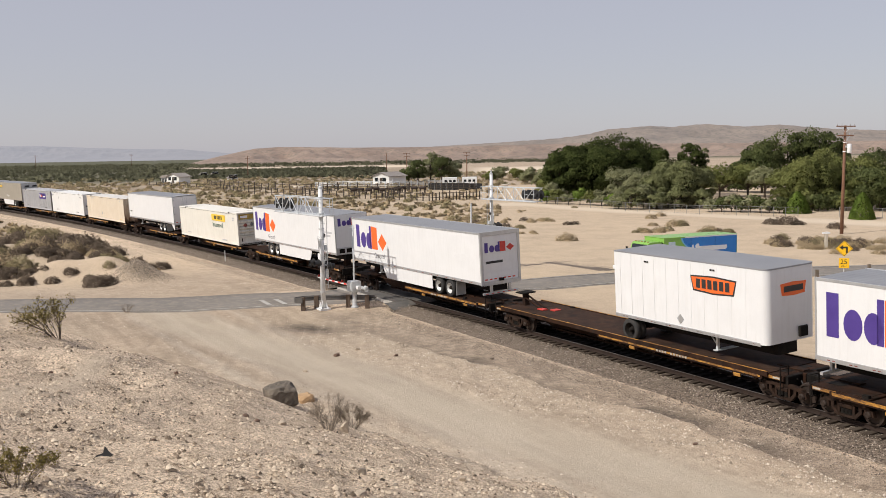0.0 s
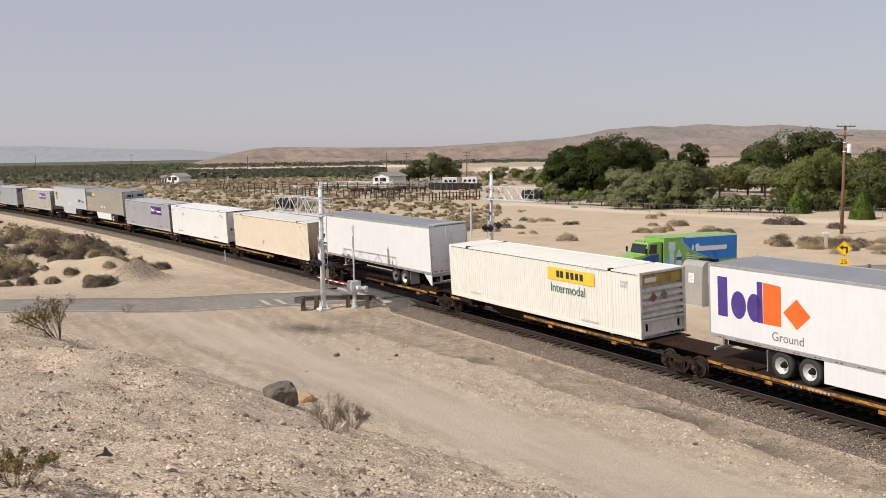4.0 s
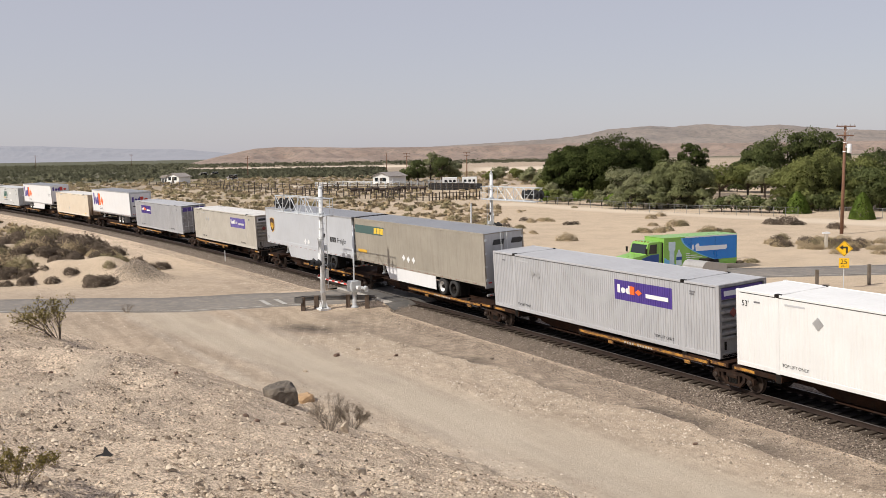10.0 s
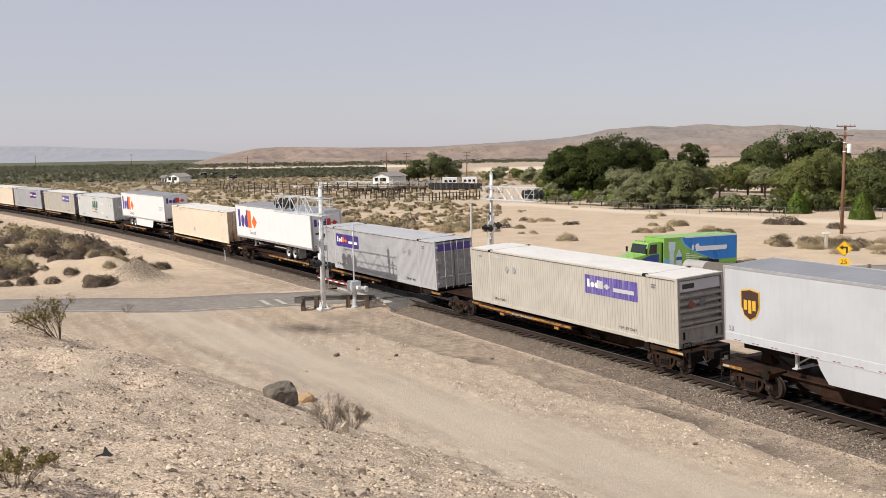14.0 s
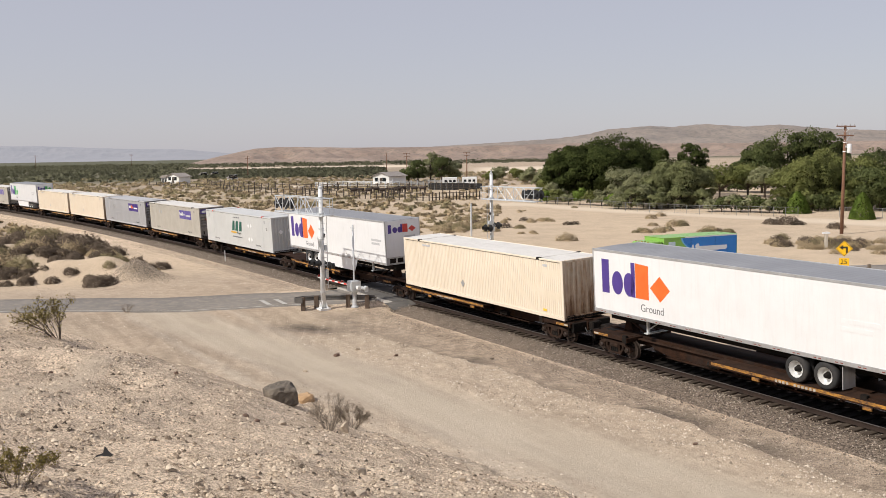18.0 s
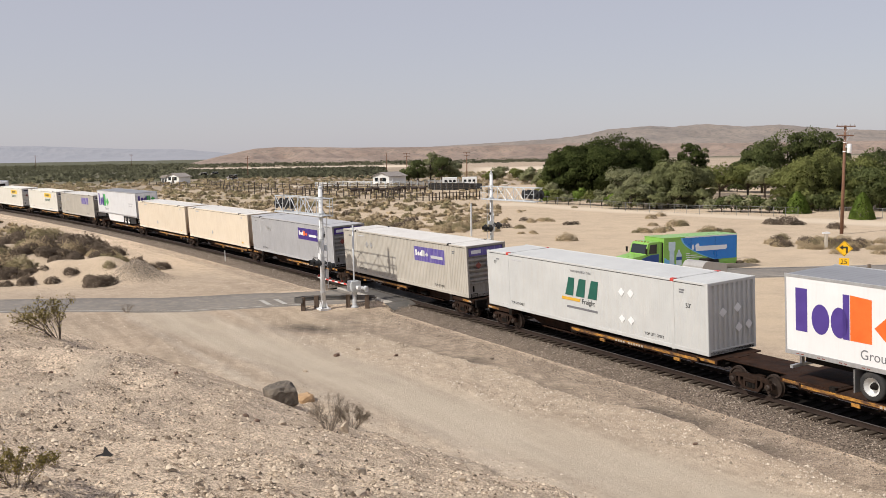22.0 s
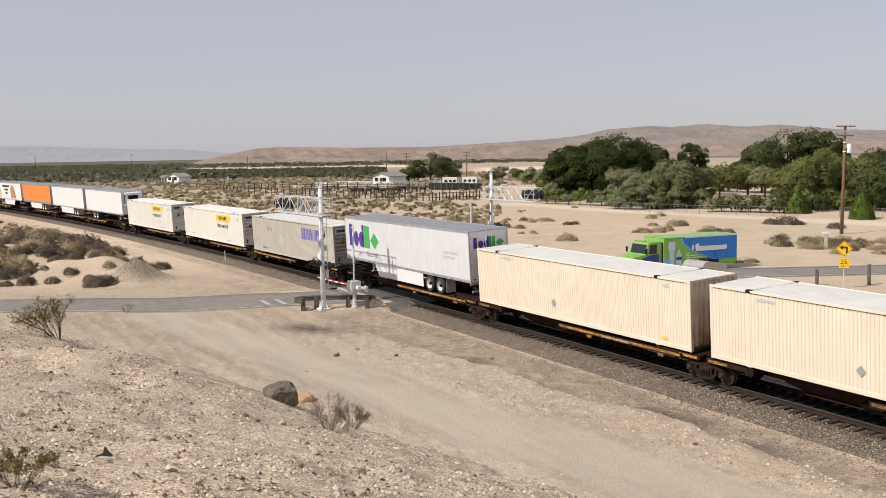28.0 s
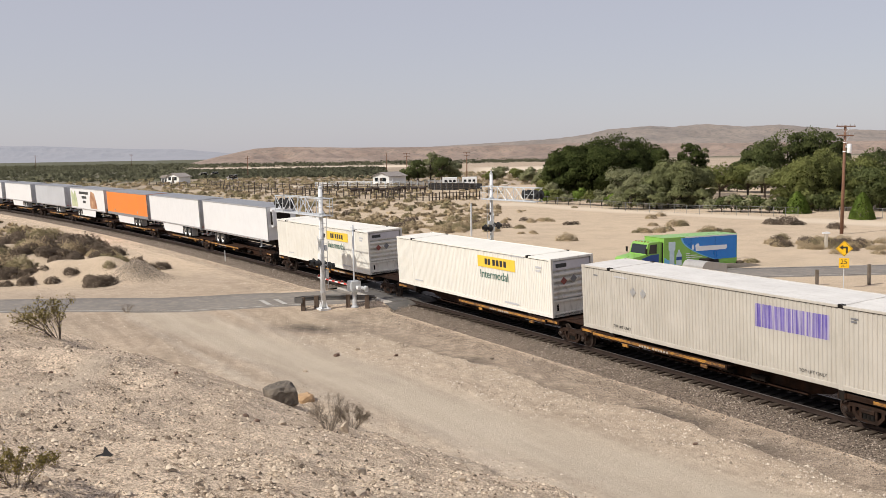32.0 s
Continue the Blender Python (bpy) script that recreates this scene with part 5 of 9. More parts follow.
def build_load(kind):
    if kind == "pup":
        c = van("short white ribbed trailer with an orange badge", WHITE, 8.57, "L", hub=BLACK_STEEL)
        f = lambda g: [(-1.22 + g, 0.3 - g), (0, 0.36 - g), (1.22 - g, 0.3 - g), (1.08 - g, -0.3 + g), (0, -0.36 + g), (-1.08 + g, -0.3 + g)]
        part("badge_edge", Form().plate(f(0)[::-1], -0.006, 0.0), INK, c, m=pose(1.65, -HW - 0.003, 3.82))
        b = part("badge", Form().plate(f(0.06)[::-1], -0.012, 0.0), DECAL_ORANGE, c, "orange badge with a black edge", m=pose(1.65, -HW - 0.003, 3.82))
        for k in range(6):
            part("emblem_block", Form().box(-0.9 + 0.31 * k, -0.68 + 0.31 * k, -0.018, -0.012, -0.17, 0.19), INK, b)
        part("badge", Form().plate([(x * 0.55, z * 0.72) for x, z in f(0)][::-1], -0.006, 0.0).moved(pose(0, 0, 0, 0, 0, 90)), DECAL_ORANGE, c, "small orange badge", m=pose(8.57 / 2 + 0.008, 0.1, 3.85))
        part("emblem_block", Form().box(-0.004, 0.01, -0.5, 0.5, -0.1, 0.12), INK, c, m=pose(8.57 / 2 + 0.012, 0.1, 3.85))
        diamonds(c, [(-0.2, 2.25)], ALU)
        part("gladhand_box", Form().box(8.57 / 2, 8.57 / 2 + 0.1, 0.35, 0.75, 2.0, 2.4, 0.02), BLACK_STEEL, c)
        part("vent", Form().box(-2.3, -2.2, -HW - 0.014, -HW, 4.35, 4.42).box(-2.15, -2.05, -HW - 0.014, -HW, 4.35, 4.42).box(1.5, 1.6, -HW - 0.014, -HW, 4.38, 4.45).box(1.65, 1.75, -HW - 0.014, -HW, 4.38, 4.45), BLACK_STEEL, c)
        return c
    if kind == "cream":
        c = crate(next(CREAM_WORDS), CREAM, ROOF_PALE, BROWN_STAIN, 0.165)
        diamonds(c, [(-1.2, 1.75)], ALU)
        bars(c, -5.7, 3.5, -HW - 0.001, 0.9, 0.1, 1, FADED_INK)
        bars(c, 6.5, 3.45, -HW - 0.001, 0.35, 0.12, 1, FADED_INK)
        part("vent_plate", Form().box(6.4, 6.7, -HW - 0.012, -HW, 1.25, 1.36), DECAL_YELLOW, c)
        return c
    if kind == "white_box":
        c = crate("clean white container with grey door end", WHITE_BOX, WHITE_BOX, DOOR_PALE, 0.12, doors=True)
        diamonds(c, [(-4.3, 3.05)], ALU, r=0.24)
        common_marks(c)
        script(c, "53'", 6.95, 3.2, 0.34)
        for y, z, w, q, mat, words in ((-0.98, 2.07, 0.2, 0.26, GREY_INK, ""), (-0.72, 2.07, 0.2, 0.26, GREY_INK, ""), (-0.42, 1.82, 0.34, 0.42, DECAL_YELLOW, "orange warning sticker"), (0.10, 3.3, 0.6, 0.13, INK, ""), (0.12, 3.08, 0.7, 0.13, INK, ""), (0.4, 2.3, 0.6, 0.07, GREY_INK, ""), (0.45, 1.72, 0.55, 0.3, GREY_INK, "worn grey notice")):
            part("notice", Form().box(8.069, 8.097, y, y + w, z, z + q), mat, c, words)
        part("placard", to_end(Form().plate([(0.6, 2.78), (0.86, 2.5), (1.12, 2.78), (0.86, 3.06)], -0.012, 0.0), 8.092, 1), GREY_INK, c, "grey diamond placard")
        part("door_gasket", Form().box(8.058, 8.066, -0.02, 0.02, 1.1, 3.75), BLACK_STEEL, c, "black rubber seam")
        script(c, "53'", -7.8, 3.25, 0.3)
        return c
    if kind in ("grey_sign", "grey_sign_l"):
        left = kind == "grey_sign_l"
        c = crate("light grey container with a purple sign" + (" and ribbed doors" if left else ""), GREY_BOX, GREY_BOX, END_GREY, 0.145, "across", PURPLE, doors=left)
        sign_panel(c, *((-5.83, -2.2) if left else (1.85, 5.48)), 2.55, 3.42, PURPLE)
        diamonds(c, [(4.2, 3.0), (4.9, 3.0)] if left else [(-4.5, 3.0), (-4.0, 2.95)], ALU)
        common_marks(c)
        return c
    if kind in ("beige_sign", "beige_pale_end", "beige_faded"):
        c = crate("warm grey ribbed container with a %s purple sign" % ("peeling" if kind == "beige_faded" else "faded"), BEIGE_BOX, ROOF_PALE, END_BEIGE, 0.18, "across", PURPLE_FADED if kind == "beige_sign" else SIGN_PALE)
        if kind == "beige_faded":
            part("sign_panel", corrugated(-HW - 0.0005, -6.01, 6.01, 2.56, 3.42, 0.18, RIB, -1, (2.35, 5.65)), PURPLE_PEELED, c, "peeling purple sign film")
        else:
            sign_panel(c, 2.0, 5.65, 2.56, 3.42, PURPLE_FADED, True)
        diamonds(c, [(-4.5, 2.98), (-3.85, 2.98)], ALU)
        common_marks(c)
        return c
    if kind == "green_mark":
        c = crate("greyed white container with a green and yellow mark", OFF_WHITE, OFF_WHITE, OFF_WHITE, 0.125, "upright", cast=DECAL_RED)
        for k, (a, b) in enumerate(((-1.2, -0.45), (-0.4, 0.4), (0.5, 1.3))):
            part("emblem_block", Form().plate([(a, 2.3), (b - 0.15, 2.3), (b, 3.15), (a + 0.3, 3.15)][::-1], -HW - 0.008, -HW), DEEP_GREEN, c)
        part("emblem_bar", Form().plate([(-1.5, 2.06), (-0.1, 2.06), (-0.05, 2.2), (-1.45, 2.2)][::-1], -HW - 0.008, -HW), SHIELD_GOLD, c)
        script(c, "Freight", 0.05, 2.0, 0.34)
        script(c, "WARNING HIGH CUBE", -0.75, 3.42, 0.15, GREY_INK)
        bars(c, -1.1, 1.7, -HW - 0.001, 2.3, 0.1, 1, GREY_INK)
        diamonds(c, [(2.9, 2.9), (3.5, 2.9), (2.9, 1.72), (3.5, 1.72)], DECAL_WHITE)
        common_marks(c)
        script(c, "53'", 6.85, 2.75, 0.26)
        script(c, "53'", -7.4, 3.2, 0.22)
        for y, z in ((-0.5, 2.6), (0.3, 2.7), (0.35, 1.9), (0.9, 1.95)):
            part("placard", to_end(Form().plate([(y - 0.2, z), (y, z - 0.2), (y + 0.2, z), (y, z + 0.2)][::-1], -0.012, 0.0), BOX_L / 2, 1), DECAL_WHITE, c)
        return c
    if kind in ("intermodal", "intermodal_old"):
        old = kind == "intermodal_old"
        c = crate("pale cream container with a%s yellow sign" % (" weathered" if old else ""), PALE, PALE, END_PALE, 0.19 if old else 0.15, "across", FADED_YELLOW if old else SIGN_PALE)
        p = part("sign_panel", Form().box(1.43, 5.0, -HW - 0.012, -HW, 2.9, 3.5), DECAL_YELLOW, c, "yellow sign panel with black blocks")
        for k, x in enumerate((2.15, 2.45, 2.9, 3.25, 3.6, 3.95)):
            part("emblem_block", Form().box(x, x + 0.24, -HW - 0.018, -HW - 0.012, 3.05, 3.37), INK, p)
        script(c, "Intermodal", 1.6, 2.33, 0.62, DEEP_GREEN, -HW - 0.006)
        bars(c, -5.9, 1.32, -HW - 0.001, 1.0, 0.07, 1, FADED_INK)
        bars(c, 3.9, 1.2, -HW - 0.001, 1.3, 0.09, 1, FADED_INK)
        bars(c, 4.4, 3.7, -HW - 0.001, 1.4, 0.07, 1, FADED_INK)
        bars(c, 6.8, 3.3, -HW - 0.001, 0.5, 0.1, 2, FADED_INK)
        return c
    if kind == "tan":
        c = van("dusty tan trailer with a teal band and doors", TAN, BOX_L, "R", skirt=WHITE, hub=RIM, hub2=BLACK_STEEL, rail=TAN)
        part("teal_band", Form().plate([(-8.0, 3.72), (-4.0, 3.72), (-3.75, 4.25), (-8.0, 4.25)][::-1], -HW - 0.004, -HW + 0.012), TEAL_BAND, c)
        for k in range(3):
            x = -5.2 + 0.46 * k
            part("emblem_block", Form().plate([(x, 3.8), (x + 0.4, 3.8), (x + 0.46, 4.18), (x + 0.08, 4.18)][::-1], -HW - 0.01, -HW), DECAL_YELLOW, c)
        bars(c, -7.7, 2.42, -HW - 0.003, 1.3, 0.2, 1, SHIELD_GOLD)
        diamonds(c, [(-1.2, 2.55), (-0.6, 2.5), (0.05, 2.5)], DECAL_WHITE, r=0.2)
        swing_doors(c, TAN_DOOR)
        for y in (-0.75, 0.45):
            part("emblem_block", to_end(Form().plate([(y, 4.0), (y + 0.7, 4.0), (y + 0.8, 4.28), (y + 0.1, 4.28)][::-1], -0.012, 0), BOX_L / 2 + 0.004, 1), INK, c)
        return c
    if kind == "silver":
        c = van("silver trailer with a brown and gold shield", SILVER, BOX_L, "R", skirt=SILVER, hub=BLACK_STEEL, lower=SILVER)
        o = [(-0.46, 0.5), (0, 0.58), (0.46, 0.5), (0.46, -0.1), (0.3, -0.45), (0, -0.62), (-0.3, -0.45), (-0.46, -0.1)]
        sh = part("shield_edge", Form().plate([(x, z) for x, z in o][::-1], -0.006, 0), SHIELD_GOLD, c, m=pose(-6.75, -HW - 0.002, 3.33))
        part("shield", Form().plate([(x * 0.9, z * 0.92) for x, z in o][::-1], -0.012, 0), SHIELD_BROWN, sh)
        for k in range(3):
            part("emblem_block", Form().box(-0.3 + 0.21 * k, -0.14 + 0.21 * k, -0.018, -0.012, -0.22 - (0.12 if k == 1 else 0), 0.15), SHIELD_GOLD, sh)
        for k, x in enumerate((4.34, 4.72, 5.05)):
            part("emblem_block", Form().box(x, x + 0.25, -HW - 0.006, -HW + 0.011, 2.75, 3.1), INK, c)
        script(c, "Freight", 5.5, 2.75, 0.5, INK, -HW + 0.006)
        diamonds(c, [(-0.15, 2.42), (0.45, 2.4)], DECAL_WHITE)
        script(c, "53", -7.85, 2.2, 0.26, INK, -HW + 0.006)
        swing_doors(c, ALU)
        part("roof_lip", Form().box(BOX_L / 2 - 0.1, BOX_L / 2 + 0.55, -HW, HW, 4.62, 4.68, 0.01), BLACK_STEEL, c)
        return c
    if kind == "orange":
        c = van("orange sided trailer with a dark lower rail", ORANGE_SKIN, BOX_L, "R", skirt=WHITE, lower=ROOF, rail=ROOF)
        swing_doors(c, ALU)
        diamonds(c, [(-4.8, 2.45), (4.3, 2.45)], ALU)
        return c
    if kind == "plain_white":
        c = van("plain white trailer with closed rear doors", WHITE, BOX_L, "R")
        swing_doors(c, WHITE)
        bars(c, -7.6, 2.5, -HW + 0.006, 0.7, 0.14, 1, INK)
        part("underride_side", Form().plate([(7.2, 1.78), (8.06, 1.78), (8.06, 1.2), (7.9, 1.2)][::-1], -HW, -HW + 0.04), WHITE, c)
        part("roof_tear", Form().box(7.3, 8.07, -0.9, 1.2, 4.68, 4.76, 0.02), ALU, c, "loose grey roof flap")
        return c
    if kind in ("courier_r", "courier_bare", "courier_green"):
        green = kind == "courier_green"
        second = DECAL_GREEN if green else DECAL_ORANGE
        c = van("white trailer with purple and %s blocks, %s" % ("green" if green else "orange", "open underneath" if kind == "courier_bare" else "rear door ahead"), WHITE_DULL if green else WHITE, BOX_L, "R", skirt=None if kind == "courier_bare" else WHITE)
        word_blocks(c, -7.45, 2.75, 1.5, PURPLE, second, y=-HW + 0.008)
        script(c, "Ground", -4.9, 2.22, 0.46, GREY_INK, -HW + 0.006)
        bars(c, 5.2, 3.25, -HW + 0.006, 1.6, 0.16, 2, FADED_INK if green else WHITE)
        if green:
            swing_doors(c, WHITE)
            word_blocks(c, -1.0, 3.7, 0.6, PURPLE, second, squeeze=0.46, end=BOX_L / 2 - 0.006)
        else:
            roll_door(c)
        return c
    if kind == "courier_l":
        c = van("white trailer with purple and orange blocks, nose ahead", WHITE, BOX_L, "L", skirt=WHITE)
        word_blocks(c, -7.6, 2.7, 1.52, PURPLE, DECAL_ORANGE, y=-HW + 0.008)
        script(c, "Ground", -4.95, 2.16, 0.46, GREY_INK, -HW + 0.006)
        bars(c, 6.1, 3.3, -HW + 0.006, 1.4, 0.14, 2, FADED_INK)
        flat_nose(c, WHITE, (PURPLE, DECAL_RED))
        return c
    if kind == "reefer":
        c = van("white refrigerated trailer with a cooling unit ahead", WHITE, BOX_L, "L")
        h = BOX_L / 2
        unit = part("cooling_unit", Form().box(h, h + 0.45, -0.95, 0.95, 3.0, 4.55, 0.1), WHITE, c, "white cooling unit with a black panel")
        part("unit_panel", Form().box(h + 0.02, h + 0.4, -0.96, -0.945, 3.2, 4.3), BLACK_STEEL, unit)
        part("unit_grille", Form().box(h + 0.45, h + 0.46, -0.6, 0.6, 3.2, 4.2), BLACK_STEEL, unit)
        return c
    if kind == "grocery":
        c = van("white trailer with printed food pictures", WHITE, BOX_L, "L", skirt=WHITE)
        part("food_print", Form().plate([(-7.6, 2.1), (-4.6, 2.1), (-4.9, 3.2), (-5.6, 4.3), (-6.4, 3.8), (-7.6, 4.4)][::-1], -HW - 0.002, -HW + 0.012), PRINT_GREEN, c, "soft green printed picture")
        part("food_print", Form().plate([(1.5, 2.1), (4.6, 2.1), (4.3, 3.0), (3.6, 4.1), (2.2, 4.4), (1.4, 3.4)][::-1], -HW - 0.002, -HW + 0.012), PRINT_BROWN, c, "brown printed picture")
        for k, (a, b) in enumerate(((-3.6, 0.8), (-2.4, -0.2), (-2.0, -0.6))):
            bars(c, a, 3.9 - 0.6 * k, -HW + 0.006, b - a, 0.34, 1, INK)
        flat_nose(c, WHITE)
        return c
    skin = WHITE if kind == "white_van" else SILVER
    c = van("%s trailer far back on the train" % ("white" if kind == "white_van" else "pale grey"), skin, BOX_L, "R", skirt=WHITE if kind == "white_van" else None)
    swing_doors(c, ALU)
    return c


PURPLE_PEELED = surf("peeling_purple_film", (0.10, 0.07, 0.31), (0.17, 0.13, 0.42), 2.0, 0.6, 0, 0.02, 30, (0.60, 0.57, 0.56), 1.0, (6, 6, 0.12), 0.44)
SIGN_PALE = surf("pale_end_sign", (0.5, 0.48, 0.5), (0.6, 0.58, 0.6), 2, 0.5, 0, 0)
TAN_DOOR = surf("pale_grey_door", (0.42, 0.43, 0.44), (0.5, 0.51, 0.52), 1.0, 0.5, 0.1, 0.03, 30, (0.25, 0.23, 0.2), 0.3, RUN)
PRINT_GREEN = surf("soft_green_print", (0.30, 0.38, 0.20), (0.62, 0.62, 0.42), 1.2, 0.5, 0, 0)
PRINT_BROWN = surf("brown_food_print", (0.25, 0.08, 0.03), (0.62, 0.40, 0.24), 1.5, 0.5, 0, 0)


def make_train():
    for i, (u, kind, plat) in enumerate(LOADS):
        load = build_load(kind)
        MOVERS.append((load, u))
        ahead = LOADS[i - 1][0] - u if i else 19.0
        behind = u - LOADS[i + 1][0] if i + 1 < len(LOADS) else 18.0
        if kind == "pup":
            car = railcar(u - 4.75, 19.4, "R", [-7.95], [9.5], True)
            MOVERS.append((car, u - 4.75))
            continue
        # bogies under both ends of a car, one shared at each joint
        split_behind = u in LAST_UNITS or i + 1 == len(LOADS)
        split_ahead = i == 0 or LOADS[i - 1][0] in LAST_UNITS or LOADS[i - 1][1] == "pup"
        left = [-7.0] if split_behind else [-behind / 2]
        right = [7.0] if split_ahead and not (i and LOADS[i - 1][1] == "pup") else []
        car = railcar(u, 16.9, plat, left, right, False, 0 if split_behind else behind / 2, 0 if split_ahead else ahead / 2)
        MOVERS.append((car, u))


make_train()

# ---- hills and distance ----
def hill_material(name, c1, c2, c3, haze_glow, haze_colour, scale):
    m, n, l, b = nodes_of(name)
    pos = n.new("ShaderNodeNewGeometry").outputs["Position"]
    col = ramp(n, l, noise_of(n, l, pos, scale, 6, 0.65), c1, c2, 0.35, 0.65)
    dots = noise_of(n, l, pos, scale * 14, 4, 0.7)
    col = blend(n, l, ramp(n, l, dots, (0, 0, 0), (0.7, 0.7, 0.7), 0.5, 0.62), col, c3)
    l.new(col, b.inputs["Base Color"])
    b.inputs["Roughness"].default_value = 1.0
    # Distance haze is put in as a faint glow of the slope itself.
    b.inputs["Emission Color"].default_value = (*haze_colour, 1)
    b.inputs["Emission Strength"].default_value = haze_glow
    return m


# The strength and tint after the three earth tones paint each ridge's haze.
BLUFF = hill_material("hazed_brown_bluff_earth", (0.172, 0.112, 0.08), (0.29, 0.205, 0.152), (0.098, 0.086, 0.056), 0.06, (1.0, 0.95, 0.95), 0.012)
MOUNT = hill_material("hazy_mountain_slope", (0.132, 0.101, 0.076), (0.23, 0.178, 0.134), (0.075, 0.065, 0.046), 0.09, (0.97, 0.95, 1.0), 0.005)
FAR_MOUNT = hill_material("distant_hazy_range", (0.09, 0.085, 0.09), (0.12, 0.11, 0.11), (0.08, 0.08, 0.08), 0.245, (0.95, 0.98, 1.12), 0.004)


def ridge(name, label, profile, d0, d1, mat, seed, rough):
    """A ridge: profile gives (bearing as x over y, crest height); it rises from d0 to its crest at d1 and falls behind it."""
    bx, bh = [p[0] for p in profile], [p[1] for p in profile]
    n, k = 420, 44
    a = np.linspace(bx[0], bx[-1], n)
    crest = np.interp(a, bx, bh)
    f = Form()
    rows = np.linspace(0, 1.35, k)
    A, R = np.meshgrid(a, rows)
    D = d0 + (d1 - d0) * R
    X, Y = A * D, D
    shape = smooth(R, 0.0, 1.0) * (1 - 0.9 * smooth(R, 1.02, 1.35))
    gully = np.abs(wave(X, Y * 0.35, (d1 - d0) * 0.22, seed)) * 0.5 + np.abs(wave(X, Y * 0.4, (d1 - d0) * 0.08, seed + 1)) * 0.3
    Z = crest[None, :] * shape * (1 - rough * gully * (1 - smooth(R, 0.75, 1.0)) * smooth(R, 0, 0.15)) - 2.0 + wave(X, Y, 60, seed + 2) * crest[None, :] * 0.012
    f.v = list(map(tuple, np.stack([X, Y, Z], -1).reshape(-1, 3)))
    for i in range(k - 1):
        for j in range(n - 1):
            q = i * n + j
            f.f.append((q, q + 1, q + n + 1, q + n))
    return solid(name, f, mat, label, "hill", kind="structure", smooth=True)


ridge("backdrop_bluff", "low brown eroded desert bluff in painted haze", [(-0.262, 0.5), (-0.245, 6), (-0.225, 13), (-0.19, 23), (-0.165, 25), (-0.09, 22), (0.0, 21), (0.08, 22), (0.13, 23), (0.2, 21), (0.3, 19), (0.5, 19)], 900, 1500, BLUFF, 21, 0.95)
ridge("backdrop_mountain", "brown desert mountain slope in painted haze", [(-0.06, 24), (0.0, 38), (0.06, 47), (0.12, 58), (0.15, 72), (0.17, 88), (0.19, 92), (0.2126, 98), (0.235, 93), (0.27, 101), (0.31, 90), (0.345, 94), (0.40, 76), (0.46, 66), (0.6, 70)], 1700, 3600, MOUNT, 31, 0.5)
ridge("backdrop_range", "distant mountain range paled blue by painted haze", [(-0.62, 62), (-0.5, 70), (-0.455, 82), (-0.41, 78), (-0.36, 66), (-0.3, 54), (-0.265, 52), (-0.22, 30), (-0.15, 5)], 3600, 4700, FAR_MOUNT, 41, 0.4)


# ---- plants ----
def leaf_material(name, c1, c2):
    m, n, l, b = nodes_of(name)
    isl = n.new("ShaderNodeNewGeometry").outputs["Random Per Island"]
    big = noise_of(n, l, coords(n, l), 0.5, 3)
    mix = math_of(n, l, "ADD", math_of(n, l, "MULTIPLY", isl, 0.2), math_of(n, l, "MULTIPLY", big, 0.9))
    l.new(ramp(n, l, mix, c1, c2, 0.25, 0.85), b.inputs["Base Color"])
    b.inputs["Roughness"].default_value = 0.85
    b.inputs["Specular IOR Level"].default_value = 0.1
    thin = n.new("ShaderNodeBsdfTranslucent")
    clump = n.new("ShaderNodeAttribute")
    clump.attribute_name = "clump"
    turn = n.new("ShaderNodeVectorTransform")
    turn.vector_type, turn.convert_from, turn.convert_to = "NORMAL", "OBJECT", "WORLD"
    l.new(clump.outputs["Vector"], turn.inputs[0])
    l.new(turn.outputs[0], b.inputs["Normal"])
    l.new(b.inputs["Base Color"].links[0].from_socket, thin.inputs["Color"])
    both = n.new("ShaderNodeMixShader")
    both.inputs[0].default_value = 0.33
    l.new(b.outputs[0], both.inputs[1])
    l.new(thin.outputs[0], both.inputs[2])
    l.new(both.outputs[0], n["Material Output"].inputs["Surface"])
    return m


PINE = leaf_material("dark_pine_needles", (0.038, 0.054, 0.016), (0.118, 0.138, 0.044))
OLIVE = leaf_material("grey_green_leaves", (0.205, 0.212, 0.105), (0.40, 0.40, 0.225))
ELM = leaf_material("mid_green_leaves", (0.125, 0.143, 0.043), (0.325, 0.335, 0.12))
ELM_DARK = leaf_material("deep_green_leaves", (0.064, 0.086, 0.033), (0.185, 0.203, 0.077))
CYPRESS = leaf_material("bright_green_leaves", (0.10, 0.17, 0.03), (0.26, 0.34, 0.075))
SAGE = leaf_material("dusty_sage_twigs", (0.43, 0.33, 0.205), (0.69, 0.55, 0.36))
SAGE_GREEN = leaf_material("olive_sage_twigs", (0.28, 0.235, 0.13), (0.50, 0.42, 0.25))
SAGE_DARK = leaf_material("grey_brown_twigs", (0.14, 0.107, 0.081), (0.29, 0.225, 0.168))
CREOSOTE = leaf_material("creosote_leaves", (0.25, 0.20, 0.065), (0.47, 0.38, 0.15))
DRY = leaf_material("dry_twigs", (0.24, 0.185, 0.135), (0.42, 0.335, 0.25))
DRY_WOOD = surf("dry_grey_wood", (0.17, 0.135, 0.10), (0.30, 0.245, 0.19), 6.0, 0.9, 0, 0.3, 40)
SCRUB = leaf_material("far_green_scrub", (0.125, 0.13, 0.08), (0.195, 0.188, 0.12))
BARK = surf("rough_brown_bark", (0.06, 0.045, 0.033), (0.12, 0.09, 0.065), 3.0, 0.95, 0, 0.6, 20)


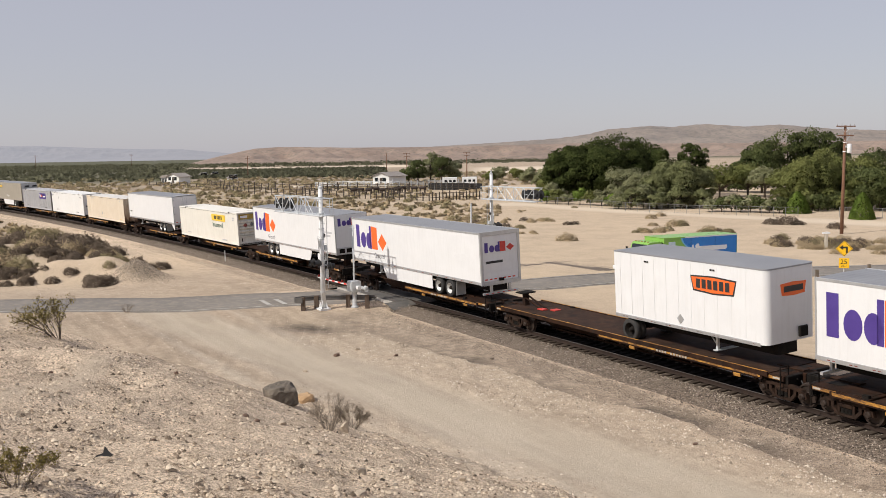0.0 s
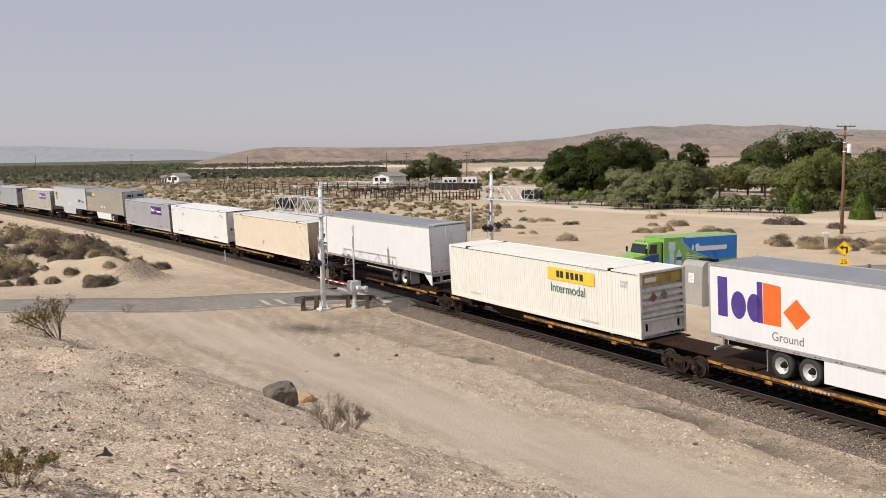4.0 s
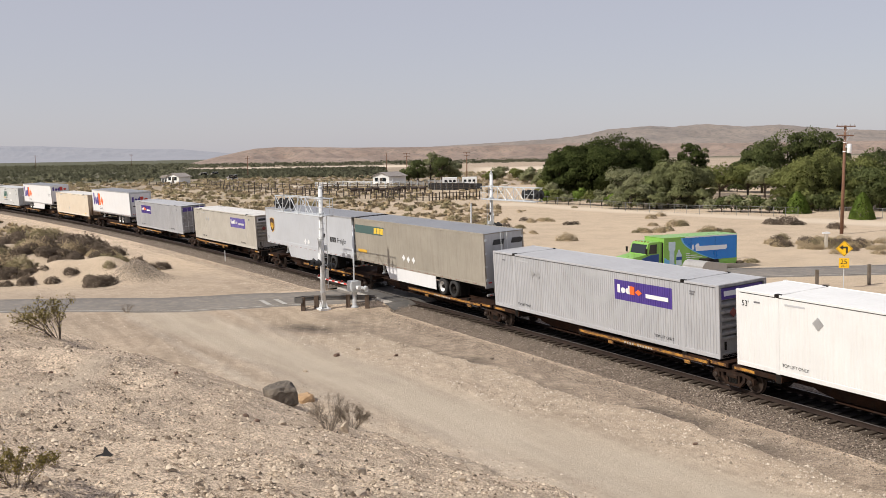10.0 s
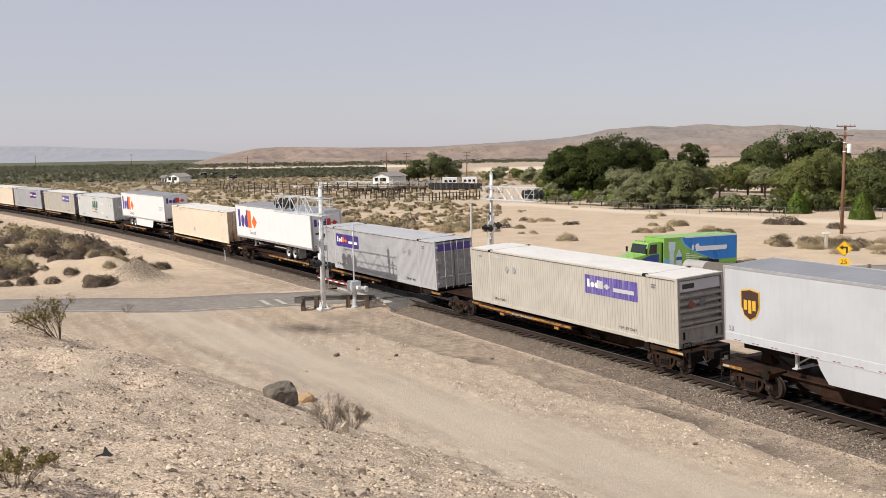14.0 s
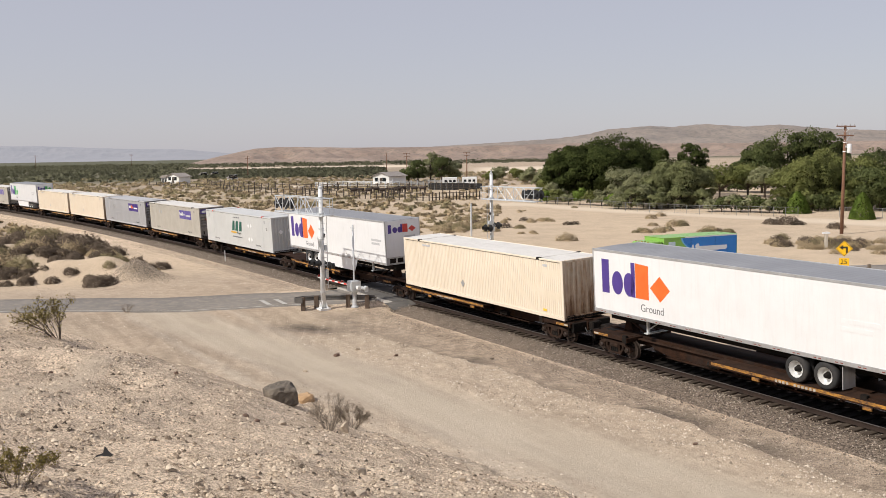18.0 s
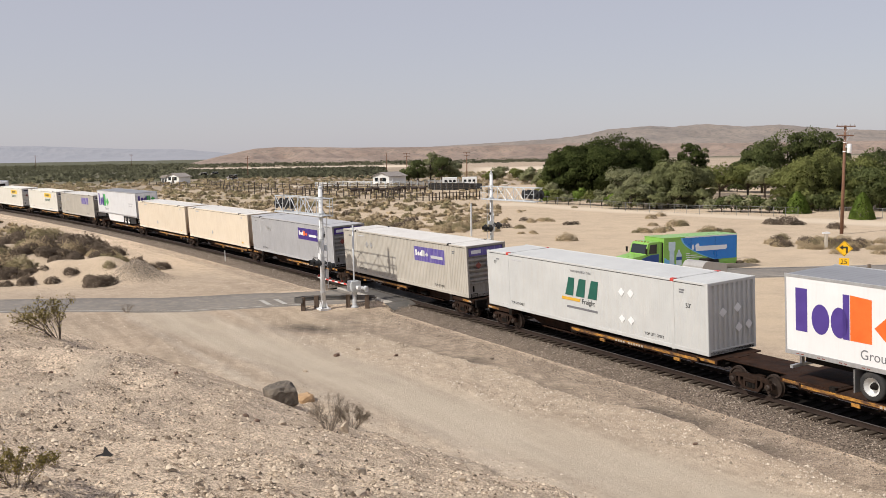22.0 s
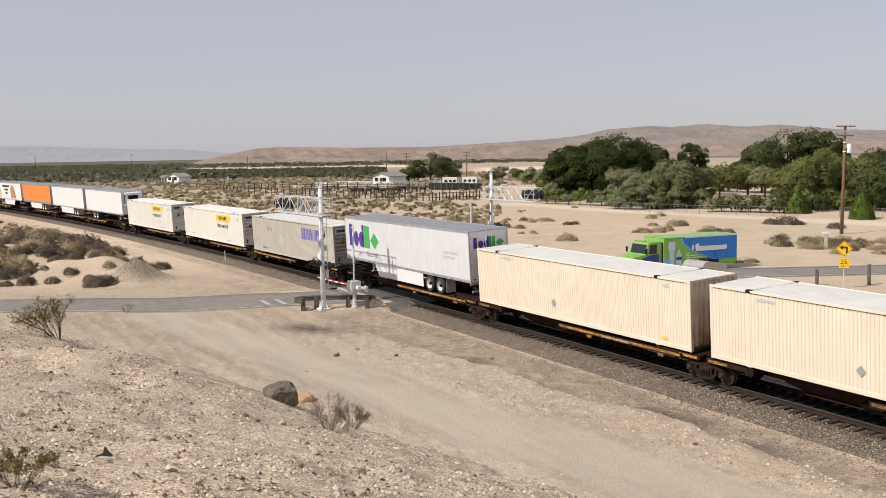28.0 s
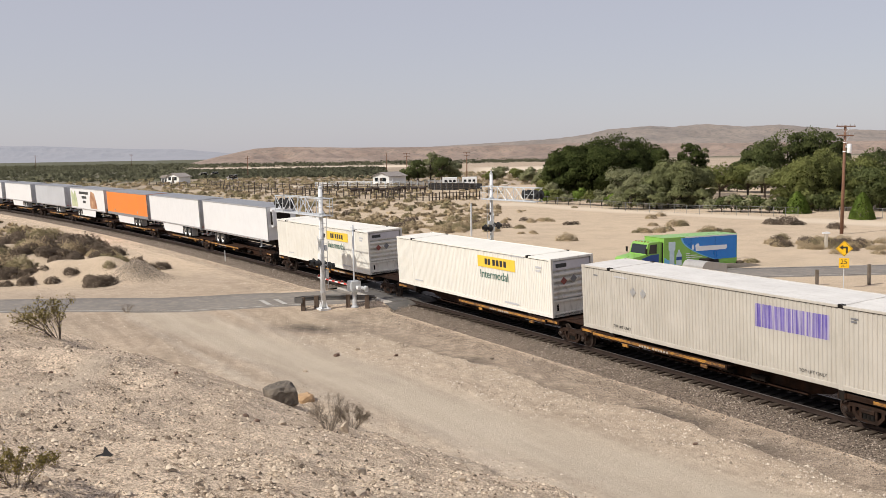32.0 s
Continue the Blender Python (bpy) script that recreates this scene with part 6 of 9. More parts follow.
def leaves(points, normals, size, rnd, name, mat, flatten=0.7):
    """One mesh of small leaf-spray quads at the points."""
    n = len(points)
    u = rnd.randn(n, 3) + normals * 0.3
    u /= np.linalg.norm(u, axis=1, keepdims=True)
    w = np.cross(u, rnd.randn(n, 3))
    w /= np.linalg.norm(w, axis=1, keepdims=True) + 1e-9
    sz = size * (0.5 + rnd.rand(n, 1))
    a, b = u * sz, w * sz * flatten
    v = np.stack([points - a, points + b * 0.8, points + a, points - b * 0.8], 1).reshape(-1, 3)
    me = bpy.data.meshes.new(name)
    me.vertices.add(4 * n)
    me.vertices.foreach_set("co", v.ravel())
    me.loops.add(4 * n)
    me.polygons.add(n)
    me.loops.foreach_set("vertex_index", np.arange(4 * n, dtype=np.int32))
    me.polygons.foreach_set("loop_start", np.arange(0, 4 * n, 4, dtype=np.int32))
    me.update(calc_edges=True)
    me.materials.append(mat)
    # the way each spray faces on its clump, a little ruffled
    face = normals / (np.linalg.norm(normals, axis=1, keepdims=True) + 1e-9) + rnd.randn(n, 3) * 0.13
    at = me.attributes.new("clump", "FLOAT_VECTOR", "POINT")
    at.data.foreach_set("vector", np.repeat(face, 4, axis=0).ravel().astype(np.float32))
    return me


def lobed(rnd, n, lobes, rx, ry, rz, cz, lobe_r, low=-0.6):
    """Points on the skins of many lobes set through an ellipsoid."""
    c = []
    while len(c) < lobes:
        p = rnd.uniform(-1, 1, 3)
        if 0.25 < (p ** 2).sum() < 1.0 and p[2] > low:
            c.append(p)
    c = np.array(c) * (rx, ry, rz) * 0.85
    r = lobe_r * (0.6 + 0.8 * rnd.rand(lobes))
    k = rnd.randint(0, lobes, n)
    d = rnd.randn(n, 3)
    d /= np.linalg.norm(d, axis=1, keepdims=True)
    d[:, 2] = np.where(d[:, 2] < -0.3, -d[:, 2] * 0.5, d[:, 2])
    pts = c[k] + d * (r[k] * (0.75 + 0.3 * rnd.rand(n)))[:, None] * (1, 1, 0.8)
    out = pts / (rx, ry, rz)
    d = d * 0.75 + out / (np.linalg.norm(out, axis=1, keepdims=True) + 1e-9) * 0.6
    pts[:, 2] += cz
    return pts, d, c + (0, 0, cz)


def tree(name, label, x, y, height, width, mat, seed, trunk=0.25, leaf=0.2, n=9000, lobes=34, base=0.16, group="trees of the farm", low=-0.6, lobe=0.17):
    rnd = np.random.RandomState(seed)
    t = thing(name, label, "tree", group, m=pose(x, y, float(land_height(x, y)) - 0.05, 0, 0, seed * 37 % 360))
    rz = height * (1 - base) / 2
    pts, d, cs = lobed(rnd, n, lobes, width / 2, width / 2, rz, height * base + rz, width * lobe + 0.2, low)
    pts[:, 2] = np.maximum(pts[:, 2], height * base * 0.45)
    f = Form().rod((0, 0, -0.2), (0, 0, height * 0.35), trunk, 9, trunk * 0.7).rod((0, 0, height * 0.35), (trunk, 0, height * 0.75), trunk * 0.7, 8, trunk * 0.25)
    part("trunk", f, BARK, t, smooth=True)
    limbs = Form()
    for c in cs[:14]:
        limbs.rod((0, 0, height * rnd.uniform(0.15, 0.5)), tuple(c), trunk * 0.35, 5, 0.03)
    part("branchwork", limbs, BARK, t, smooth=True)
    part("crown", leaves(pts, d, leaf, rnd, "crown", mat), mat, t)
    return t


def far_x(px, d):
    return (px - 784) / 1721.8 * d


for px, d, h, w, sd in ((1000, 186, 11.0, 7.0, 1), (990, 184, 9.6, 5.0, 9), (1014, 187, 11.4, 7.5, 10), (1050, 190, 11.9, 10.5, 2), (1095, 188, 12.1, 11.0, 3), (1135, 192, 11.2, 9.5, 4), (1168, 187, 9.8, 7.5, 5), (1072, 182, 10.6, 9, 6), (1030, 183, 9.4, 8, 7), (1115, 184, 9.8, 8, 8)):
    tree("pine_tree", "tall dark green bushy pine behind the fence", far_x(px, d), d, h, w, PINE, sd, 0.3, 0.19, 15000, 60, 0.0, low=-0.97)
tree("pine_tree", "dark conical pine behind lighter trees", far_x(1224, 195), 195, 11.0, 6.2, PINE, 11, 0.25, 0.17, 13000, 70, 0.0, low=-0.97, lobe=0.12)
tree("poplar_tree", "slim pale poplar beside a dark pine", far_x(1247, 196), 196, 10.2, 2.6, OLIVE, 12, 0.15, 0.26, 900, 14)
for px, d, h, w, sd in ((1108, 166, 6.4, 6.5, 21), (1137, 163, 6.0, 4.6, 22)):
    tree("olive_tree", "pale grey-green rounded tree along the fence", far_x(px, d), d, h, w, OLIVE, sd, 0.14, 0.13, 11000, 30, 0.0, low=-0.95)
for px, d, h, w, sd in ((1180, 160, 7.6, 6.0, 23), (1215, 157, 8.0, 6.5, 24), (1160, 158, 5.6, 5, 25), (1240, 160, 6.5, 5.0, 26)):
    tree("elm_tree", "dusty green spreading tree with low branches", far_x(px, d), d, h, w, leaf_material("dusty_green_leaves", (0.15, 0.163, 0.072), (0.335, 0.345, 0.163)) if sd == 23 else bpy.data.materials["dusty_green_leaves"], sd, 0.16, 0.14, 12000, 32, 0.0, low=-0.95)
for px, d, h, w, sd in ((1275, 185, 5.4, 9, 31), (1325, 186, 5.6, 8, 32), (1355, 180, 5.4, 6, 33)):
    tree("mesquite_tree", "low spreading mesquite with leaning dark limbs", far_x(px, d), d, h, w, OLIVE if sd == 33 else ELM, sd, 0.2, 0.18, 6500, 30, 0.3, low=-0.4)
for px, d, h, w, sd in ((1350, 200, 10.5, 9, 41), (1395, 202, 13.2, 11, 42), (1440, 200, 13.8, 10, 43), (1465, 198, 12.0, 8, 44), (1325, 203, 9, 6, 45)):
    tree("elm_tree", "large dark green elm with a broad crown", far_x(px, d), d, h, w, ELM_DARK, sd, 0.28, 0.19, 13000, 44, 0.0, low=-0.95)
for px, d, h, w, sd in ((1398, 150, 6.6, 7.0, 51), (1435, 148, 8.4, 7.5, 52), (1470, 152, 8.6, 6.0, 53), (1455, 160, 10.0, 7, 54)):
    tree("elm_tree", "mid green leafy tree beside the drive", far_x(px, d), d, h, w, ELM, sd, 0.18, 0.155, 11500, 36, 0.0, low=-0.95)
for px, d, h, w, sd in ((1520, 150, 8.2, 8.0, 61), (1560, 142, 7.2, 8.0, 62), (1610, 140, 7.2, 8.0, 63), (1550, 165, 9.6, 8.0, 64), (1665, 146, 7.6, 9, 65), (1498, 156, 7.0, 6, 66)):
    tree("elm_tree", "mid green leafy tree at the far side of the drive", far_x(px, d), d, h, w, ELM if sd % 2 else ELM_DARK, sd, 0.18, 0.155, 11500, 36, 0.0, low=-0.95)
for px, d, h, w, sd in ((1413, 139, 3.0, 3.8, 71), (1528, 127, 3.4, 3.2, 72)):
    rnd = np.random.RandomState(sd)
    t = thing("cypress_shrub", "bright green clipped conical cypress", "shrub", "cypress shrubs", m=pose(far_x(px, d), d, float(land_height(far_x(px, d), d))))
    hh = rnd.rand(3600) ** 1.5
    an = rnd.rand(3600) * 6.283
    rr = w / 2 * np.minimum(1, (1 - hh) ** 0.55) * (0.85 + 0.2 * rnd.rand(3600))
    part("crown", leaves(np.stack([rr * np.cos(an), rr * np.sin(an), hh * h + 0.05], 1), np.stack([np.cos(an), np.sin(an), an * 0], 1), 0.14, rnd, "crown", CYPRESS), CYPRESS, t)
    part("trunk", Form().rod((0, 0, -0.1), (0, 0, h * 0.6), 0.09, 7, 0.03), BARK, t)
for i, px in enumerate(range(1262, 1396, 17)):
    d = 147 - i * 1.0
    tree("hedge_bush", "dark green rounded hedge bush", far_x(px, d), d, 2.0 + 0.3 * (i % 3), 2.6, ELM_DARK if i % 2 else OLIVE, 80 + i, 0.08, 0.17, 1300, 14, 0.02, "hedge bushes")
for i, px in enumerate((1096, 1118, 1140, 1162, 1184, 1206, 1228, 1248)):
    d = 156 - (i % 2) * 2.0
    tree("hedge_bush", "pale bush at the foot of the trees", far_x(px, d), d, 2.6 + 0.6 * (i % 3), 3.6, (OLIVE, bpy.data.materials["dusty_green_leaves"])[i % 2], 190 + i, 0.08, 0.16, 2200, 16, 0.0, "hedge bushes", low=-0.95)
for i, px in enumerate((1420, 1436, 1450, 1466, 1482, 1500, 1546, 1562)):
    d = 146 - (i % 3) * 2.0
    tree("hedge_bush", "green bush at the foot of the trees", far_x(px, d), d, 2.6 + 0.5 * (i % 2), 3.2, ELM if i % 2 else ELM_DARK, 180 + i, 0.08, 0.16, 2200, 16, 0.0, "hedge bushes", low=-0.95)
for i, px in enumerate((968, 985, 1008, 1028, 1046, 1066, 1088, 1128)):
    d = 172 - i * 1.8
    tree("hedge_bush", "dark conical shrub inside the fence", far_x(px, d), d, 2.4 + 0.5 * (i % 2), 2.4, (CYPRESS, ELM, OLIVE)[i % 3], 95 + i, 0.08, 0.18, 1100, 12, 0.02, "shrubs inside the fence")
for px, d, h, w, sd in ((742, 300, 6.4, 7.0, 111), (764, 305, 8.8, 6.0, 112), (784, 300, 8.2, 6.5, 113), (804, 302, 6.2, 6.0, 114), (725, 296, 4.8, 5, 115)):
    tree("pine_tree", "dark green tree beside the ranch house", far_x(px, d), d, h, w, ELM_DARK if sd % 2 else OLIVE, sd, 0.25, 0.26, 3200, 28, 0.06, "trees of the ranch", low=-0.9)
for px, d, h, w, sd in ((887, 320, 3.8, 6, 121), (868, 300, 3.0, 3.6, 122), (940, 280, 4.2, 7, 123), (915, 330, 3, 5, 124), (965, 225, 5.2, 5, 125), (975, 200, 4.4, 5, 126), (985, 178, 3.2, 4, 127)):
    tree("scrub_tree", "small grey-green desert tree", far_x(px, d), d, h, w, OLIVE if sd % 2 else ELM, sd, 0.12, 0.25, 2800, 18, 0.0, "desert trees", low=-0.95)


for i in range(26):
    px, d = 975 + i * 23 + (i * 7 % 5) * 3, 205 + (i * 13 % 7) * 4
    tree("hedge_bush", "dusty green shrub behind the tall trees", far_x(px, d), d, 3.2 + (i * 5 % 4) * 0.6, 5.0, (ELM, OLIVE, ELM_DARK)[i % 3], 140 + i, 0.1, 0.25, 1900, 16, 0.0, "shrubs behind the trees", low=-0.95)


def bush_mesh(seed, mat, n=420, twig=70, wide=1.0, high=0.6, leaf=0.055):
    """A rounded desert bush about 1 m wide: sprays on many thin stems."""
    rnd = np.random.RandomState(seed)
    d = rnd.randn(n, 3)
    d[:, 2] = np.abs(d[:, 2]) * 0.9 - 0.05
    d /= np.linalg.norm(d, axis=1, keepdims=True)
    az = np.arctan2(d[:, 1], d[:, 0])
    swell = 0.84 + 0.10 * np.sin(az * 3 + seed) + 0.09 * np.sin(az * 5 + 2.1 * seed + d[:, 2] * 4) + 0.08 * np.sin(az * 9 + d[:, 2] * 9 + seed)
    pts = d * (wide / 2, wide / 2, high) * (swell * (0.72 + 0.33 * rnd.rand(n) ** 0.6))[:, None]
    pts[:, 2] = np.maximum(pts[:, 2], 0.01)
    return leaves(pts, d * 0.7 + (0, 0, 0.35), leaf, rnd, "bush", mat, 0.45)


BUSH_KINDS = ((SAGE, 0.6), (SAGE_GREEN, 0.55), (SAGE_DARK, 0.5), (SAGE, 0.45), (SAGE_GREEN, 0.7), (SAGE_DARK, 0.65))
BUSHES = [bush_mesh(i, m, 1400, high=h, leaf=0.042) for i, (m, h) in enumerate(BUSH_KINDS)]
FAR_BUSHES = [bush_mesh(i, m, 600, high=h, leaf=0.06) for i, (m, h) in enumerate(BUSH_KINDS)]
WORDS = ["dusty tan", "olive green", "grey brown", "low dusty tan", "tall olive green", "dense grey brown"]


BUSH_SPOTS = []


def bush(x, y, size, k, rz):
    BUSH_SPOTS.append((x, y, size, k, rz))


def spread(x):
    """Bushes on the open flat grow lower than those on the heaps."""
    return 0.66 if x > -20 else 0.9


def plant_bushes():
    """The nearest bushes are things of their own; those far behind are one mesh a tone."""
    spots = sorted(BUSH_SPOTS, key=lambda q: math.hypot(q[0], q[1]) - 12 * q[2])
    for x, y, size, k, rz in spots[:285]:
        ob = tagged(new("sagebrush", BUSHES[k]), WORDS[k] + " sagebrush on desert sand", "bush", "desert bushes")
        ob.matrix_basis = pose(x, y, float(land_height(x, y)) - 0.03 * size, 0, 0, rz) @ Matrix.Diagonal((size * 1.1, size, size * spread(x), 1))
    for tone in range(3):
        co, facing = [], []
        for x, y, size, k, rz in spots[285:]:
            if k % 3 == tone:
                me = FAR_BUSHES[k]
                v = np.zeros(len(me.vertices) * 3)
                me.vertices.foreach_get("co", v)
                a = radians(rz)
                v = v.reshape(-1, 3) * (size, size, size * spread(x)) @ np.array(((math.cos(a), math.sin(a), 0), (-math.sin(a), math.cos(a), 0), (0, 0, 1)))
                co.append(v + (x, y, float(land_height(x, y)) - 0.03 * size))
                w = np.zeros(len(me.vertices) * 3, np.float32)
                me.attributes["clump"].data.foreach_get("vector", w)
                facing.append(w.reshape(-1, 3) @ np.array(((math.cos(a), math.sin(a), 0), (-math.sin(a), math.cos(a), 0), (0, 0, 1))))
        v = np.concatenate(co)
        n = len(v) // 4
        me = bpy.data.meshes.new("far_bushes")
        me.vertices.add(4 * n)
        me.vertices.foreach_set("co", v.ravel())
        me.loops.add(4 * n)
        me.polygons.add(n)
        me.loops.foreach_set("vertex_index", np.arange(4 * n, dtype=np.int32))
        me.polygons.foreach_set("loop_start", np.arange(0, 4 * n, 4, dtype=np.int32))
        me.update(calc_edges=True)
        me.attributes.new("clump", "FLOAT_VECTOR", "POINT").data.foreach_set("vector", np.concatenate(facing).ravel().astype(np.float32))
        me.materials.append((SAGE, SAGE_GREEN, SAGE_DARK)[tone])
        tagged(new("far_bushes", me), ("dusty tan", "olive green", "grey brown")[tone] + " bushes scattered behind the crossing", "bushes", kind="stuff")


def free_of_road(x, y):
    s, lat = along_track(np.array(x), np.array(y))
    return float(road_mask(np.array(x), np.array(y))) < 0.3 and abs(float(lat)) > 8


def scatter_bushes():
    rnd = random.Random(77)
    count = 0
    # thickets on the heaps beside the crossing road
    for cx, cy, sx, sy, n, lo, hi in ((-44, 103, 6, 7, 20, 1.4, 2.8), (-39, 90, 3.5, 4.5, 16, 1.3, 2.4), (-34.5, 92, 2.2, 2.5, 16, 1.4, 2.4), (-24.6, 78.6, 0.8, 0.5, 7, 0.5, 1.0), (-41, 96, 6, 7, 18, 1.3, 2.5), (-33, 84, 3.5, 2.5, 18, 1.2, 2.2), (-31, 77.5, 2.0, 1.0, 5, 0.7, 1.4), (-36, 76, 1.5, 1.5, 5, 0.8, 1.6), (-58, 122, 8, 10, 12, 1.3, 2.4),
                                      # open scrub behind the crossing
                                      (-3, 121, 6, 6, 66, 1.2, 2.6), (-14, 140, 8, 10, 34, 1.2, 2.4), (3, 136, 4, 10, 26, 1.0, 2.1), (12.6, 131, 2.2, 0.9, 8, 0.9, 1.6), (10.8, 113.8, 0.7, 0.5, 3, 0.8, 1.3), (12, 150, 6, 8, 6, 0.8, 1.6),
                                      # the patches behind the truck and those round the pole
                                      (24.3, 114.0, 1.6, 1.0, 11, 1.0, 1.9), (30.8, 111.3, 1.3, 1.0, 10, 1.0, 1.9), (34.6, 95, 1.6, 4.0, 18, 1.1, 2.0), (38.5, 93, 2.0, 3.5, 18, 1.2, 2.1), (42.5, 92, 2.6, 3.5, 18, 1.2, 2.2), (25.3, 81.3, 0.5, 0.4, 3, 0.7, 1.2), (55, 108, 5, 4, 6, 1, 2)):
        for _ in range(n):
            x, y = rnd.gauss(cx, sx), rnd.gauss(cy, sy)
            if free_of_road(x, y):
                bush(x, y, rnd.uniform(lo, hi), rnd.choice((0, 3, 0, 3, 1, 4, 5)) if cx > -20 else rnd.choice((2, 5, 2, 5, 1, 5, 3, 2)), rnd.uniform(0, 360))
                count += 1
    return count


scatter_bushes()
# single bushes beside the crossing road, the thicket on the heaps, and those behind the truck
for k, (x, y, size, kind) in enumerate(((-26.4, 73.5, 2.1, 2), (-25.7, 73.9, 1.6, 5), (-27.6, 75.6, 1.5, 2), (-26.9, 77.9, 1.0, 4), (-32.3, 74.6, 1.5, 5), (-33.6, 74.2, 1.1, 2), (-30.5, 75.3, 1.3, 2), (-25.4, 80.6, 1.8, 5), (-24.2, 79.4, 1.4, 2),
                                        (-38.5, 100.0, 4.2, 2), (-35.9, 98.0, 3.6, 5), (-41.5, 99.5, 3.4, 4), (-36.5, 95.0, 3.0, 0), (-34.0, 96.0, 2.6, 5), (-40.0, 93.0, 3.2, 1), (-36.5, 86.5, 3.2, 0), (-35.0, 80.0, 3.0, 1), (-37.0, 80.5, 3.4, 0), (-34.8, 77.6, 2.2, 2), (-37.2, 77.5, 2.8, 5), (-45.0, 112.0, 3.4, 1), (-48.0, 110.0, 3.6, 2), (-43.0, 106.0, 3.4, 2), (-40.5, 88.0, 3.0, 4), (-43.0, 92.0, 3.6, 2),
                                        (28.3, 132.0, 1.9, 0), (30.7, 137.0, 1.9, 0), (16.2, 125.7, 1.6, 2), (17.2, 125.9, 1.3, 5), (26.2, 121.0, 1.6, 3), (28.5, 119.5, 2.3, 0), (29.3, 119.0, 1.9, 4), (40.6, 119.6, 2.6, 2), (42.4, 119.4, 3.0, 5), (43.6, 119.2, 2.0, 2), (45.9, 113.4, 2.0, 5), (46.9, 115.0, 1.8, 0))):
    bush(x, y, size, kind, k * 71 % 360)
plant_bushes()


def scrub_field(name, label, mat, rects, seed, size, quads, low=0.8):
    """Uncountable far bushes: one mesh of leaf-spray clumps over (x range, y range, count)."""
    rnd = np.random.RandomState(seed)
    P, N = [], []
    for x0, x1, y0, y1, n in rects:
        y = y0 + (y1 - y0) * rnd.rand(n)
        x = (x0 + (x1 - x0) * rnd.rand(n)) * y
        z = land_height(x, y)
        s, lat = along_track(x, y)
        ok = (np.abs(lat) > 8) & (road_mask(x, y) < 0.3) & ((wave(x * 0.45, y, 16, 71) + 1.7 * rnd.rand(n) > 0.35) | (y > 340))
        x, y, z = x[ok], y[ok], z[ok]
        n = len(x)
        r = size * (0.5 + rnd.rand(n)) * (0.6 + y / 500)
        d = rnd.randn(n, quads, 3)
        d /= np.linalg.norm(d, axis=2, keepdims=True)
        d[:, :, 2] = np.abs(d[:, :, 2]) * low
        P.append((np.stack([x, y, z], 1)[:, None, :] + d * (r[:, None] * (0.6 + 0.4 * rnd.rand(n, quads)))[:, :, None]).reshape(-1, 3))
        N.append((d * 0.35 + (0, 0, 0.8)).reshape(-1, 3))
    ob = new(name, leaves(np.concatenate(P), np.concatenate(N), size * 0.55, rnd, name, mat))
    return tagged(ob, label, "scrub", kind="stuff")


scrub_field("desert_scrub", "scattered dusty tan scrub over the desert flat", SAGE, [(-0.5, 0.06, 120, 330, 1500), (-0.6, -0.3, 100, 330, 600), (-0.25, 0.1, 260, 420, 500)], 201, 0.68, 34, 0.55)
scrub_field("desert_scrub", "scattered olive scrub over the desert flat", SAGE_GREEN, [(-0.5, 0.04, 120, 330, 500), (-0.6, -0.2, 150, 420, 600), (-0.25, 0.1, 260, 420, 300)], 202, 0.68, 34, 0.55)
scrub_field("green_belt", "belt of dark green riverside brush", SCRUB, [(-0.262, -0.06, 380, 600, 2600), (-0.62, -0.26, 360, 1300, 3000), (-0.262, 0.12, 780, 1150, 900), (-0.1, 0.02, 340, 420, 120)], 203, 1.5, 14, 0.4)


# ---- crossing equipment ----
SIGNAL_BLACK = surf("matt_black_signal_paint", (0.014, 0.014, 0.015), (0.028, 0.028, 0.028), 4.0, 0.6, 0, 0.1, 40)
RED_LENS = surf("dark_red_lens", (0.16, 0.012, 0.01), (0.22, 0.02, 0.015), 4.0, 0.15, 0, 0)
SIGN_WHITE = surf("reflective_white_sheet", (0.70, 0.71, 0.71), (0.80, 0.80, 0.79), 3.0, 0.45, 0, 0, 30, (0.4, 0.38, 0.35), 0.25)
SIGN_YELLOW = surf("reflective_yellow_sheet", (0.85, 0.47, 0.01), (0.92, 0.55, 0.02), 3.0, 0.4, 0, 0)
SIGN_BLACK = surf("black_sign_ink", (0.012, 0.012, 0.012), (0.02, 0.02, 0.02), 3.0, 0.5, 0, 0)
STRIPE_RED = surf("red_gate_stripe", (0.55, 0.04, 0.03), (0.65, 0.07, 0.05), 3.0, 0.5, 0, 0)
TIMBER = surf("weathered_grey_timber", (0.10, 0.08, 0.062), (0.19, 0.155, 0.12), 3.0, 0.9, 0, 0.4, 25, (0.06, 0.05, 0.04), 0.4, (6, 6, 0.4))
POLE_WOOD = surf("reddish_brown_pole", (0.15, 0.075, 0.045), (0.24, 0.125, 0.075), 2.0, 0.85, 0, 0.3, 30, (0.07, 0.045, 0.03), 0.5, (6, 6, 0.2))
GUARD = surf("dull_guardrail_steel", (0.11, 0.105, 0.1), (0.18, 0.17, 0.16), 2.0, 0.6, 0.4, 0.15, 30, (0.06, 0.05, 0.045), 0.5)
CABIN = surf("grey_painted_steel", (0.40, 0.385, 0.36), (0.47, 0.455, 0.43), 1.5, 0.45, 0.3, 0.05, 25, (0.26, 0.23, 0.2), 0.35, RUN)
INSUL = surf("grey_porcelain", (0.35, 0.35, 0.36), (0.45, 0.45, 0.46), 4.0, 0.3, 0, 0)


